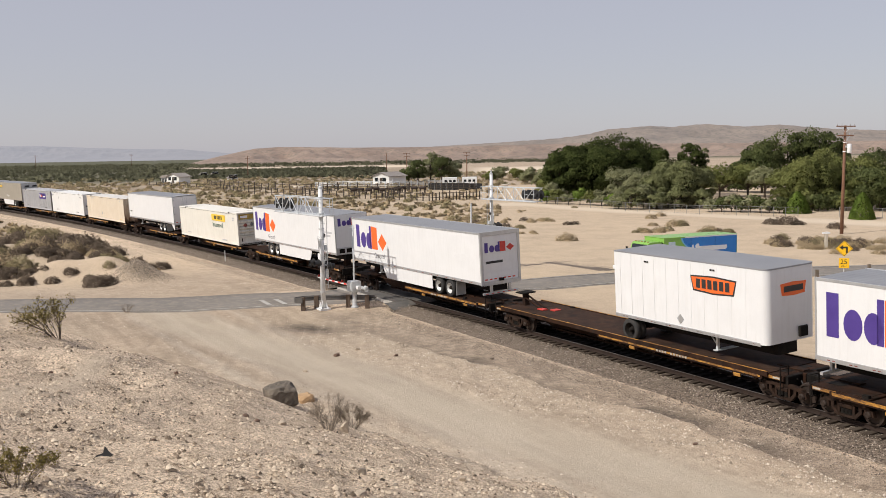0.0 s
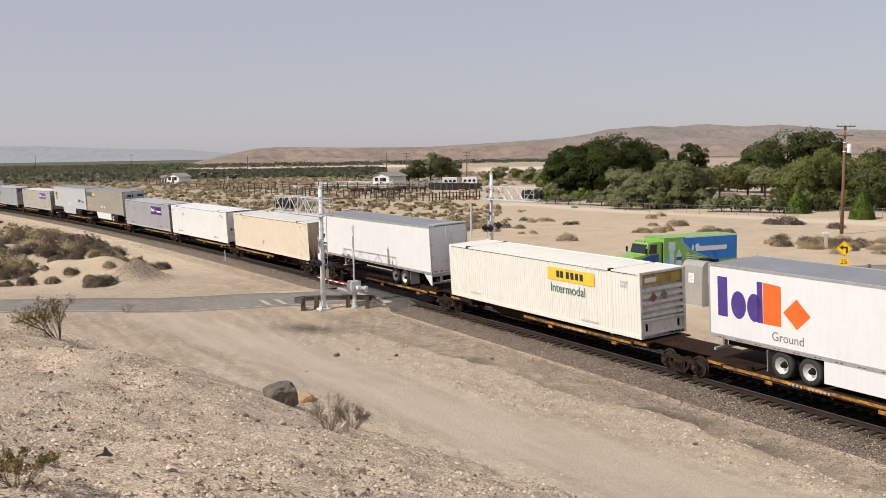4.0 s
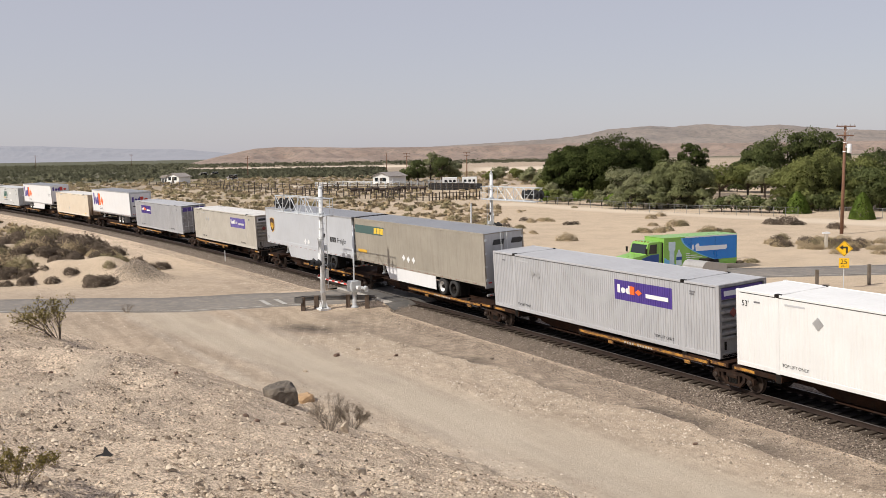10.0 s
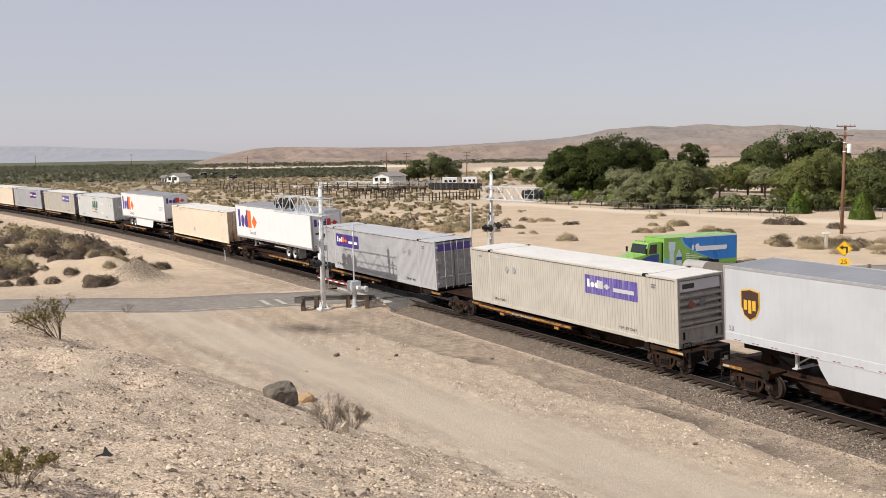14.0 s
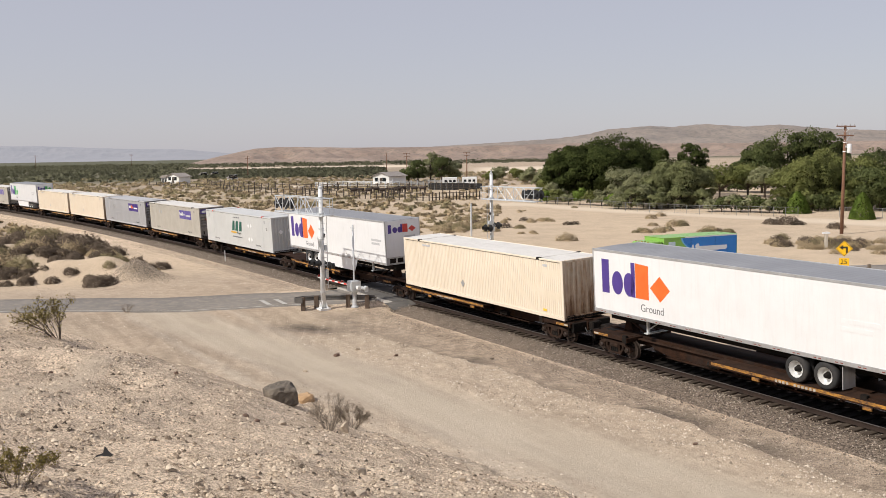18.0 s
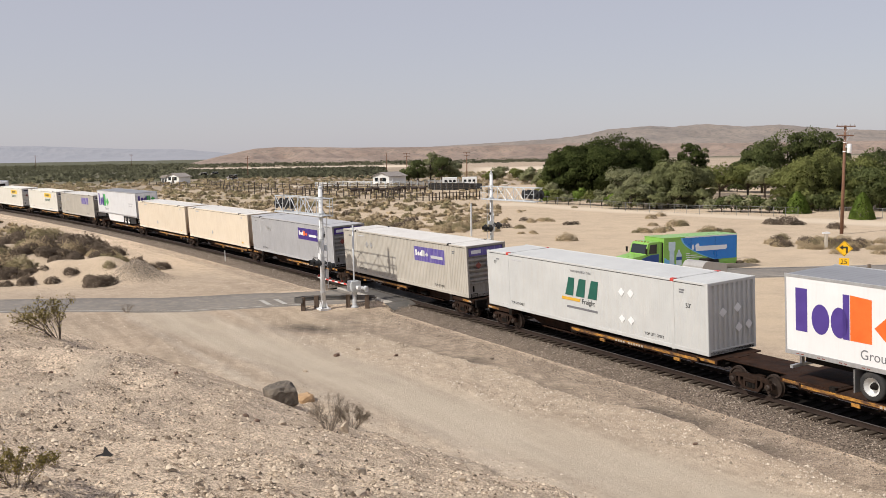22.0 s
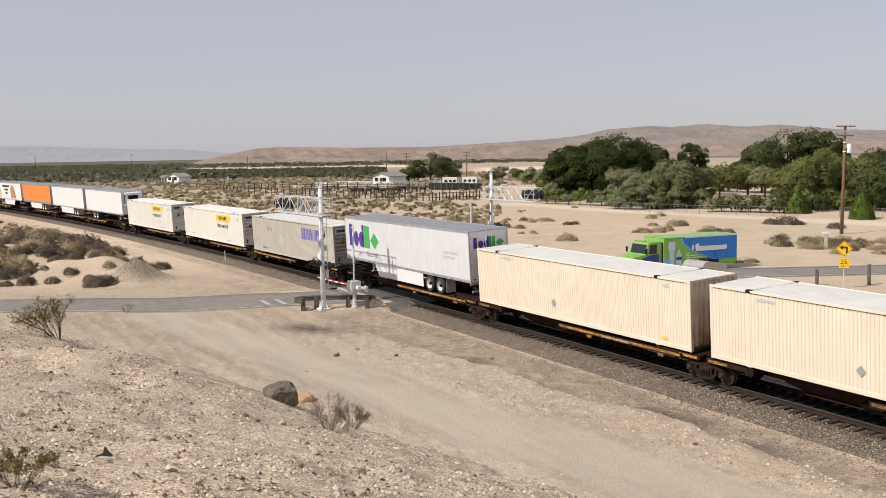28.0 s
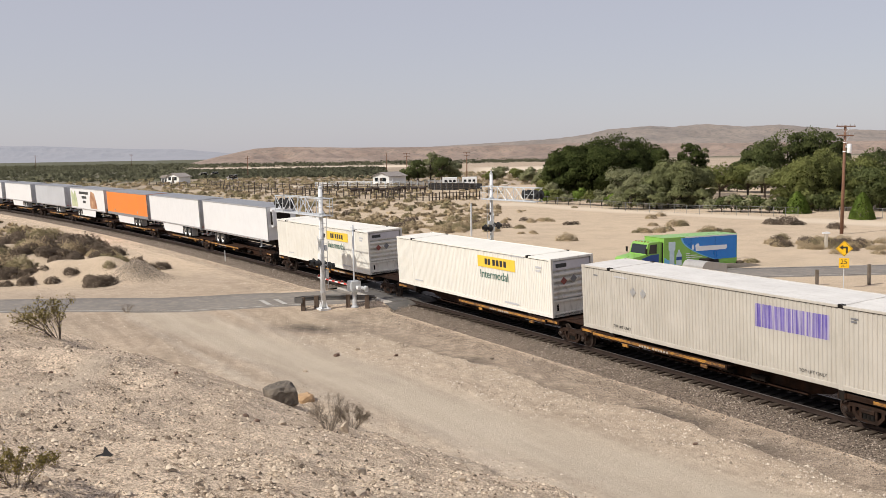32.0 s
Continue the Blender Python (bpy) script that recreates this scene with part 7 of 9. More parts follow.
def flasher_pair(parent, m, r=0.36):
    """Two hooded red lamps with black discs on one bar, facing -x in the pose m."""
    bar = part("flasher_bar", Form().rod((0, -0.42, 0), (0, 0.42, 0), 0.035, 8), GALV, parent, m=m)
    for y in (-0.38, 0.38):
        part("backing_disc", Form().lathe([(0.0, 0.0), (r, 0.0), (r, 0.02), (0.0, 0.02)], (-0.06, y, 0.0), "x", 20), SIGNAL_BLACK, bar)
        part("hood", Form().lathe([(0.16, 0.0), (0.16, -0.26), (0.15, -0.26), (0.15, 0.0)], (-0.06, y, 0.0), "x", 16), SIGNAL_BLACK, bar)
        part("lens", Form().lathe([(0.0, -0.04), (0.1, -0.03), (0.15, 0.0)], (-0.06, y, 0.0), "x", 16), RED_LENS, bar, "dark red lamp lens")
        part("lamp_case", Form().lathe([(0.15, 0.0), (0.14, 0.16), (0.0, 0.18)], (-0.06, y, 0.0), "x", 14), SIGNAL_BLACK, bar)
    return bar


def crossing_mast(m, top, arm_z, arm_len, lens_side, label, lamp_z=2.85, disc=0.26):
    """A tubular mast with a walkway cantilever arm over the road; the arm points along +x of m."""
    g = thing("signal_mast", label, "signal", "crossing signal masts", m=m)
    part("mast", Form().rod((0, 0, 0), (0, 0, top), 0.155, 14, 0.13), MAST_WHITE, g, smooth=True)
    part("mast_cap", Form().lathe([(0.14, 0.0), (0.14, 0.1), (0.05, 0.14), (0.05, 0.3), (0.0, 0.32)], (0, 0, top), "z", 12), GALV, g)
    part("base_plate", Form().box(-0.36, 0.36, -0.36, 0.36, 0.0, 0.12, 0.02), MAST_WHITE, g)
    for i in range(4):
        a = math.pi / 4 + i * math.pi / 2
        part("gusset", Form().plate([(0.1, 0.05), (0.36, 0.05), (0.14, 0.6)], -0.015, 0.015).moved(pose(0, 0, 0, 0, 0, math.degrees(a))), MAST_WHITE, g)
    z0, z1 = arm_z, arm_z + 1.06
    for y in (-0.36, 0.36):
        part("lower_chord", Form().rod((-1.0, y, z0), (arm_len, y, z0), 0.04, 8), GALV, g)
        part("handrail", Form().rod((-1.0, y, z1), (arm_len, y, z1), 0.028, 8), GALV, g)
        part("mid_rail", Form().rod((-1.0, y, z0 + 0.55), (-0.1, y, z0 + 0.55), 0.02, 6), GALV, g)
        n = 5
        for i in range(n):
            a, b = 0.2 + (arm_len - 0.4) * i / n, 0.2 + (arm_len - 0.4) * (i + 1) / n
            part("upright", Form().rod((b, y, z0), (b, y, z1), 0.025, 6), GALV, g)
            part("brace", Form().rod((a, y, z1 if i % 2 else z0), (b, y, z0 if i % 2 else z1), 0.028, 6), GALV, g)
        for x in (-1.0, -0.55):
            part("upright", Form().rod((x, y, z0), (x, y, z1), 0.025, 6), GALV, g)
    part("walkway", Form().box(-1.0, arm_len, -0.34, 0.34, z0 + 0.02, z0 + 0.06), GALV, g)
    for x in (-1.0, arm_len):
        part("end_rail", Form().rod((x, -0.36, z1), (x, 0.36, z1), 0.028, 8), GALV, g)
    for z in (z0 - 0.08, z0 + 0.1, z1):
        part("clamp", Form().lathe([(0.15, 0.0), (0.2, 0.0), (0.2, 0.09), (0.15, 0.09)], (0, 0, z), "z", 14), GALV, g)
    rungs = int((arm_z - 1.5) / 0.42)
    for y in (-0.2, 0.2):
        part("ladder_rail", Form().rod((-0.36, y, 1.4), (-0.36, y, arm_z), 0.02, 6), GALV, g)
    for i in range(rungs):
        part("ladder_rung", Form().rod((-0.36, -0.2, 1.6 + i * 0.42), (-0.36, 0.2, 1.6 + i * 0.42), 0.014, 6), GALV, g)
    # warning lamps at the arm's end, both ways, and on the mast
    for x, z in ((arm_len - 0.4, z0 + 0.55), (arm_len - 1.3, z0 + 0.55)):
        for q in (1, -1):
            flasher_pair(g, pose(x, q * 0.25, z, 0, 0, 90 if q > 0 else -90))
    flasher_pair(g, pose(0.0, lens_side * 0.35, lamp_z + 0.1, 0, 0, -90 * lens_side), disc)
    flasher_pair(g, pose(0.0, -lens_side * 0.3, lamp_z - 0.1, 0, 0, 90 * lens_side), disc)
    # conduit, boxes and wiring on the mast
    part("conduit", Form().rod((0.12, -0.14, 0.1), (0.12, -0.14, arm_z), 0.03, 6), GALV, g)
    part("junction_box", Form().box(-0.16, 0.16, -0.36, -0.15, 2.0, 2.5, 0.02), GALV, g)
    part("junction_box", Form().box(-0.12, 0.12, -0.32, -0.14, 3.7, 4.0, 0.02), GALV, g)
    part("bell", Form().lathe([(0.0, 0.0), (0.14, 0.02), (0.16, 0.08), (0.05, 0.12), (0.0, 0.12)], (0, -0.2, 4.6), "y", 12), SIGNAL_BLACK, g)
    for z in (1.1, 2.7, 4.35, 5.0):
        part("mast_band", Form().lathe([(0.14, 0.0), (0.175, 0.0), (0.175, 0.06), (0.14, 0.06)], (0, 0, z), "z", 12), GALV, g)
    part("cable_loop", Form().rod((0.1, -0.2, 3.0), (0.34, -0.3, 2.5), 0.018, 5).rod((0.34, -0.3, 2.5), (0.12, -0.22, 2.2), 0.018, 5), SIGNAL_BLACK, g)
    # crossed boards
    for a in (45, -45):
        part("crossbuck_board", Form().box(-0.6, 0.6, -0.008, 0.008, -0.11, 0.11, 0.0).moved(pose(0.0, lens_side * 0.2, 4.15, 0, 0, -30) @ pose(0, 0, 0, 0, a, 0)), SIGN_WHITE, g, "white crossed warning board")
    part("track_sign", Form().box(-0.2, 0.2, -0.012, 0.012, -0.22, 0.16, 0.0).moved(pose(0.0, lens_side * 0.18, 3.35)), SIGN_WHITE, g)
    return g


d_back = math.degrees(arc(-20)[2]) + 180
ZM = float(land_height(-7.43, 59.4))
crossing_mast(pose(-7.43, 59.4, ZM - 0.03, 0, 0, d_back), 6.96 - ZM, 5.3 - ZM, 6.85, 1, "galvanised cantilever signal mast beside the crossing")
crossing_mast(pose(4.05, 80.0, -0.65, 0, 0, d_back + 180), 7.8, 5.75, 6.6, 1, "galvanised cantilever signal mast behind the train", 3.5, 0.3)


def gate_machine(m):
    g = thing("crossing_gate", "lowered red and white crossing gate with grey machine", "crossing gate", m=m)
    part("post", Form().rod((0, 0, 0), (0, 0, 5.15), 0.06, 10, 0.05), GALV, g, smooth=True)
    part("crossarm", Form().rod((-0.35, 0, 4.95), (0.3, 0, 4.98), 0.025, 6), GALV, g)
    part("foundation", Form().lathe([(0.24, 0), (0.24, 0.08), (0.15, 0.14), (0.13, 0.85), (0.2, 1.0)], (0, 0, 0), "z", 14), GALV, g)
    part("machine_case", Form().box(-0.38, 0.34, -0.3, 0.3, 1.0, 1.68, 0.04), GALV, g)
    part("case_door", Form().box(-0.3, 0.26, -0.33, -0.3, 1.07, 1.6, 0.02), GALV, g)
    part("counterweight_arm", Form().box(0.2, 0.95, 0.3, 0.36, 1.15, 1.35, 0.02), GALV, g)
    part("counterweight", Form().box(0.6, 0.95, 0.36, 0.5, 1.05, 1.4, 0.03), GALV, g)
    part("lamp", Form().box(0.45, 0.75, -0.1, 0.1, 1.2, 1.42, 0.03), SIGN_WHITE, g)
    n = 13
    for i in range(n):
        a, b = 0.4 + i * 0.46, 0.4 + (i + 1) * 0.46
        part("gate_arm", Form().box(-b, -a, 0.31, 0.35, 1.18 + 0.0, 1.28, 0.01), STRIPE_RED if i % 2 else SIGN_WHITE, g)
    for x in (-2.5, -4.4, -6.2):
        part("gate_lamp", Form().lathe([(0.0, 0), (0.07, 0), (0.07, 0.14), (0, 0.14)], (x, 0.33, 1.28), "z", 10), RED_LENS, g)
    return g


gate_machine(pose(-5.55, 59.9, float(land_height(-5.55, 59.9)) - 0.03, 0, 0, d_back - 180))


DARK_TIMBER = surf("dark_brown_timber", (0.075, 0.052, 0.037), (0.13, 0.092, 0.066), 3.0, 0.9, 0, 0.4, 25)


def guard_rail():
    g = thing("guard_rail", "dark bent guard rail on timber posts", "guard rail")
    pts = [(-8.65, 58.9), (-9.07, 59.0), (-9.22, 59.35), (-8.72, 59.9), (-7.4, 60.25), (-6.0, 60.15), (-4.8, 59.9), (-4.17, 59.55)]
    z = float(land_height(-6.5, 59.7))
    for (x0, y0), (x1, y1) in zip(pts, pts[1:]):
        a = math.degrees(math.atan2(y1 - y0, x1 - x0))
        ln = math.hypot(x1 - x0, y1 - y0)
        f = Form().plate([(0, 0), (0, 0.31)][0:1] + [(ln, 0), (ln, 0.31), (0, 0.31)], -0.02, 0.02)
        f.box(0, ln, -0.07, -0.02, 0.04, 0.12, 0.02).box(0, ln, -0.07, -0.02, 0.19, 0.27, 0.02)
        part("rail_beam", f, GUARD, g, m=pose(x0, y0, z + 0.46, 0, 0, a))
    for x, y in ((-8.65, 59.15), (-7.9, 59.7), (-5.95, 59.9), (-4.75, 59.65)):
        part("post", Form().box(x - 0.13, x + 0.13, y - 0.13, y + 0.13, z - 0.1, z + 0.8, 0.02), DARK_TIMBER, g)
    return g


guard_rail()


def bungalow():
    g = thing("signal_cabin", "grey steel signal cabin with a rounded top", "cabin", m=pose(15.85, 59.1, -0.72, 0, 0, math.degrees(arc(-4)[2]) + 90))
    # x runs away from the track, y back along it
    w, d, h = 2.1, 1.75, 2.35
    prof = [(0, 0.08), (0, h - 0.1), (0.03, h + 0.12), (0.25, h + 0.35), (0.5, h + 0.42), (w - 0.12, h + 0.2), (w, h + 0.1), (w, 0.08)]
    part("shell", Form().plate(prof, 0, d), CABIN, g)
    part("plinth", Form().box(0.05, w - 0.05, 0.05, d - 0.05, -0.1, 0.09, 0.0), GALV, g)
    part("door", Form().plate([(0.12, 0.2), (w - 0.12, 0.2), (w - 0.12, h - 0.15), (0.12, h - 0.15)], -0.03, 0.0), CABIN, g)
    for x, z in ((0.45, 1.45),):
        part("notice", Form().box(x, x + 0.45, -0.036, -0.03, z, z + 0.55), SIGN_WHITE, g, "white paper notice")
        for k in range(5):
            part("notice_line", Form().box(x + 0.06, x + 0.38, -0.039, -0.036, z + 0.1 + 0.08 * k, z + 0.125 + 0.08 * k), FADED_INK, g)
    part("notice", Form().box(-0.036, 0.0, 0.65, 1.15, 1.4, 2.0).moved(pose(0, 0, 0)), SIGN_WHITE, g, "white paper notice")
    for k in range(5):
        part("notice_line", Form().box(-0.04, -0.036, 0.72, 1.06, 1.5 + 0.09 * k, 1.53 + 0.09 * k), FADED_INK, g)
    part("vent", Form().box(1.35, 1.65, -0.05, -0.03, 0.5, 0.75, 0.0), CABIN, g)
    part("handle", Form().box(1.72, 1.8, -0.09, -0.03, 1.2, 1.34, 0.01), GALV, g)
    part("roof_vent", Form().box(0.9, 1.4, 0.4, 1.2, h + 0.3, h + 0.47, 0.04), BLACK_STEEL, g)
    return g


bungalow()


# ---- parked delivery truck ----
GREEN = surf("bright_green_truck_paint", (0.21, 0.43, 0.075), (0.25, 0.49, 0.095), 1.0, 0.3, 0, 0.0, 30, (0.25, 0.3, 0.12), 0.2)
BLUE = surf("bright_blue_truck_wrap", (0.012, 0.17, 0.56), (0.02, 0.22, 0.64), 0.6, 0.3, 0, 0)
LIGHT_BLUE = surf("light_blue_truck_wrap", (0.12, 0.42, 0.70), (0.2, 0.5, 0.76), 0.6, 0.3, 0, 0)
DEEP_BLUE = surf("deep_blue_truck_wrap", (0.01, 0.05, 0.22), (0.015, 0.07, 0.28), 0.6, 0.3, 0, 0)
BOTTLE = surf("pale_bottle_print", (0.45, 0.58, 0.66), (0.62, 0.72, 0.78), 3, 0.4, 0, 0)


def glass_material():
    m, n, l, b = nodes_of("dark_window_glass")
    b.inputs["Base Color"].default_value = (0.02, 0.025, 0.028, 1)
    b.inputs["Roughness"].default_value = 0.06
    return m


GLASS = glass_material()
CHROME = surf("chrome_trim", (0.6, 0.6, 0.6), (0.7, 0.7, 0.7), 3, 0.2, 0.9, 0)


def delivery_truck():
    """Front towards -x, near side at y = 0."""
    t = thing("delivery_truck", "green and blue beverage delivery truck parked beside the road", "truck", m=pose(17.07 - 2.15 * math.cos(radians(25)), 74.81 - 2.15 * math.sin(radians(25)), -0.66, 0, 0, 25))
    W2, z0, z1 = 2.45, 0.55, 2.76
    body = part("cargo_body", Form().box(2.15, 9.4, 0, W2, z0, z1, 0.04), GREEN, t, "green cargo body with roll-up bays")
    # blue wrap with a curved leading edge, in upright slices
    edge = Form()
    pts = []
    for i in range(13):
        q = i / 12
        pts.append((3.95 + 3.3 * q ** 1.5, z1 - 0.08 - 1.83 * (q ** 0.8)))
    outline = [(9.36, z1 - 0.08)] + [(9.36, z0 + 0.32)] + pts[::-1]
    part("blue_wrap", edge.plate(outline[::-1], -0.006, -0.0), BLUE, body, "blue printed wrap with a curved edge")
    band = [(x - 0.16, z) for x, z in pts] + [(x, z) for x, z in pts[::-1]]
    part("wrap_edge", Form().plate(band[::-1], -0.009, -0.002), LIGHT_BLUE, body)
    part("emblem_shape", Form().plate([(5.25, 1.6), (8.2, 1.6), (8.35, 1.68), (8.35, 1.95), (5.6, 1.98), (5.55, 2.18), (5.3, 2.18), (5.2, 2.05)][::-1], -0.018, -0.01), DECAL_WHITE, body, "plain white emblem band")
    part("emblem_drop", Form().plate([(4.85, 1.75), (5.0, 1.72), (5.08, 1.84), (4.98, 2.2), (4.84, 1.92)][::-1], -0.018, -0.01), DECAL_WHITE, body)
    part("top_edge", Form().box(4.2, 9.38, -0.02, 0.0, z1 - 0.08, z1 + 0.02), SIGN_WHITE, body, "white top edge")
    part("bottle_print", Form().plate([(2.7, 0.6), (2.7, 1.75), (2.6, 1.85), (2.6, 2.45), (3.25, 2.45), (3.25, 1.85), (3.15, 1.75), (3.15, 0.6)][::-1], -0.008, -0.002), BOTTLE, body)
    part("bottle_print", Form().plate([(3.35, 0.6), (3.35, 1.4), (3.52, 1.65), (3.52, 1.8), (3.7, 1.8), (3.7, 1.65), (3.87, 1.4), (3.87, 0.6)][::-1], -0.008, -0.002), BOTTLE, body)
    part("bottle_label", Form().box(3.35, 3.87, -0.014, -0.008, 1.0, 1.25), DEEP_BLUE, body)
    for k, (a, b) in enumerate(((4.3, 4.7), (4.3, 5.4), (4.3, 5.9))):
        part("slogan_bar", Form().box(a, b, -0.012, -0.006, 1.42 - 0.16 * k, 1.47 - 0.16 * k), DECAL_WHITE, body)
    for x in (4.75, 7.15):
        part("bay_seam", Form().box(x, x + 0.025, -0.014, -0.0, z0 + 0.1, z1 - 0.12), BLACK_STEEL, body)
    part("body_skirt", Form().box(2.2, 9.35, 0.03, W2 - 0.03, 0.42, 0.56, 0.02), GREEN, t)
    part("blue_foot", Form().plate([(2.2, 0.6), (2.2, 1.25), (3.4, 0.6)][::-1], -0.007, -0.001), LIGHT_BLUE, body)
    part("roof_edge", Form().box(2.15, 9.42, -0.015, W2 + 0.015, z1 - 0.05, z1 + 0.03, 0.02), GREEN, t)
    # cab
    cab = [(-0.85, 0.75), (-0.82, 1.2), (-0.65, 1.34), (0.55, 1.56), (0.8, 2.34), (0.98, 2.46), (2.1, 2.5), (2.1, 0.6), (1.0, 0.55), (-0.4, 0.55), (-0.73, 0.55)]
    part("cab", Form().plate(cab[::-1], 0.18, W2 - 0.18), GREEN, t)
    part("windscreen", Form().plate([(0.585, 1.60), (0.8, 2.29), (0.785, 2.31), (0.565, 1.62)], 0.3, W2 - 0.3), GLASS, t)
    for y in (0.165, W2 - 0.18):
        part("door_window", Form().plate([(0.85, 1.6), (1.0, 2.3), (1.6, 2.32), (1.6, 1.6)][::-1], y, y + 0.015), GLASS, t)
        part("door_wrap", Form().plate([(0.35, 0.75), (0.2, 1.25), (1.0, 1.5), (1.8, 1.55), (1.8, 0.75)][::-1], y - 0.004, y + 0.014), DEEP_BLUE, t)
    part("grille", Form().box(-0.88, -0.82, 0.75, W2 - 0.75, 0.72, 1.2, 0.02), CHROME, t)
    part("bumper", Form().box(-0.99, -0.75, 0.15, W2 - 0.15, 0.38, 0.66, 0.04), SIGN_WHITE, t)
    for y in (0.3, W2 - 0.6):
        part("headlight", Form().box(-0.9, -0.73, y, y + 0.3, 0.8, 1.05, 0.03), CHROME, t)
    for y in (-0.05, W2 + 0.02):
        part("mirror", Form().box(0.42, 0.5, y - 0.1, y + 0.12, 1.65, 2.05, 0.02), BLACK_STEEL, t)
        part("mirror_arm", Form().rod((0.46, y, 1.62), (0.8, 0.2 if y < 1 else W2 - 0.2, 1.5), 0.018, 6), BLACK_STEEL, t)
    part("exhaust_stack", Form().rod((2.12, 0.12, 0.7), (2.12, 0.12, 2.4), 0.06, 8), BLACK_STEEL, t)
    part("step", Form().box(1.2, 2.05, 0.1, 0.45, 0.36, 0.62, 0.03), CHROME, t)
    part("fender", Form().lathe([(0.5, 0.0), (0.56, 0.0), (0.56, 0.32), (0.5, 0.32)], (0.0, 0.14, 0.48), "y", 24), GREEN, t)
    for k in range(5):
        part("marker_lamp", Form().box(0.96, 1.04, 0.45 + 0.38 * k, 0.55 + 0.38 * k, 2.47, 2.53), YELLOW_EDGE, t)
    part("aerial", Form().rod((-0.5, 0.2, 1.35), (-0.52, 0.18, 2.0), 0.012, 5), BLACK_STEEL, t)
    for x in (0.0, 6.9):
        for y in (0.05, W2 - 0.33):
            w = part("wheel", Form().lathe([(0.27, 0.0), (0.42, -0.01), (0.48, 0.04), (0.48, 0.24), (0.42, 0.28), (0.27, 0.28)], (x, y, 0.48), "y", 22), RUBBER, t, smooth=True)
            part("rim", Form().lathe([(0.27, 0.03), (0.2, 0.08), (0.1, 0.03), (0.0, 0.02)] if y < 1 else [(0.27, 0.25), (0.2, 0.2), (0.1, 0.25), (0.0, 0.26)], (x, y, 0.48), "y", 16), RIM, w, smooth=True)
    # A black plate paints the shade inside the rear wheel arch.
    part("wheel_arch", Form().plate([(6.2, 0.55), (6.3, 0.98), (6.6, 1.12), (7.2, 1.12), (7.5, 0.98), (7.6, 0.55)][::-1], -0.004, 0.2), DARK, t)
    part("tail_lamp", Form().box(9.4, 9.43, 0.1, 0.35, 0.7, 0.85), DECAL_RED, t)
    part("rear_bumper", Form().box(9.3, 9.5, 0.1, W2 - 0.1, 0.38, 0.5, 0.02), BLACK_STEEL, t)
    return t


delivery_truck()


# ---- signs, posts and poles ----
def curve_sign():
    x, y = 27.45, 66.2
    zg = float(land_height(x, y))
    g = thing("curve_sign", "yellow turn warning sign with speed plate", "road sign", m=pose(x, y, zg, 0, 0, -12))
    part("post", Form().rod((0, 0, -0.05), (0, 0, 3.1), 0.032, 8), GALV, g)
    part("diamond", Form().plate([(0, -0.55), (0.55, 0), (0, 0.55), (-0.55, 0)][::-1], -0.05, -0.035), SIGN_YELLOW, g, m=pose(0, 0, 2.72))
    part("diamond_edge", Form().plate([(0, -0.5), (0.5, 0), (0, 0.5), (-0.5, 0), (-0.47, 0), (0, 0.47), (0.47, 0), (0, -0.47), (-0.47, 0), (-0.5, 0)], -0.0535, -0.05), SIGN_BLACK, g, m=pose(0, 0, 2.72))
    part("arrow", Form().plate([(0.22, -0.3), (0.22, 0.14), (-0.08, 0.14), (-0.08, 0.26), (-0.32, 0.08), (-0.08, -0.1), (-0.08, 0.02), (0.1, 0.02), (0.1, -0.3)], -0.056, -0.05), SIGN_BLACK, g, m=pose(0, 0, 2.72))
    part("speed_plate", Form().box(-0.33, 0.33, -0.05, -0.035, 1.38, 2.06), SIGN_YELLOW, g)
    part("speed_number", letters("25", 0.46, SIGN_BLACK), None, g, m=pose(-0.25, -0.053, 1.66))
    part("speed_unit", letters("MPH", 0.17, SIGN_BLACK), None, g, m=pose(-0.19, -0.053, 1.45))
    return g


curve_sign()
for x, y, h in ((26.2, 67.7, 1.1), (29.9, 67.8, 1.45)):
    zg = float(land_height(x, y))
    solid("marker_post", Form().box(x - 0.1, x + 0.1, y - 0.1, y + 0.1, zg - 0.1, zg + h, 0.015), TIMBER, "dark weathered timber post beside the road", "post", "roadside timber posts")
zg = float(land_height(35.9, 90.7))
g = thing("meter_post", "pale weathered post with a box top", "post", m=pose(35.9, 90.7, zg))
part("post", Form().box(-0.13, 0.13, -0.13, 0.13, -0.05, 1.5, 0.02), surf("bleached_timber", (0.42, 0.37, 0.3), (0.52, 0.47, 0.4), 3, 0.9, 0, 0.3), g)
part("cap_box", Form().box(-0.36, 0.3, -0.15, 0.15, 1.42, 1.6, 0.02), SIGN_WHITE, g)
zg = float(land_height(25.2, 83.0))
g = thing("small_sign", "small white sign on a leaning post", "sign", m=pose(25.3, 84.0, zg))
part("post", Form().box(-0.1, 0.1, -0.06, 0.06, -0.1, 1.6, 0.01).moved(pose(0, 0, 0, 0, -8, 0)), TIMBER, g)
part("board", Form().box(-0.55, 0.2, -0.08, -0.06, 1.45, 1.75).moved(pose(0, 0, 0, 0, -4, 0)), SIGN_WHITE, g)
zg = float(land_height(3.25, 110.0))
g = thing("marker_pole", "slim pale marker pole in the scrub", "pole", m=pose(3.25, 110.0, zg))
part("pole", Form().rod((0, 0, -0.1), (0, 0, 3.6), 0.11, 8), GALV, g)
part("cap", Form().rod((0, 0, 3.6), (0, 0, 3.8), 0.06, 8), GALV, g)
zg = float(land_height(-19.6, 87.0))
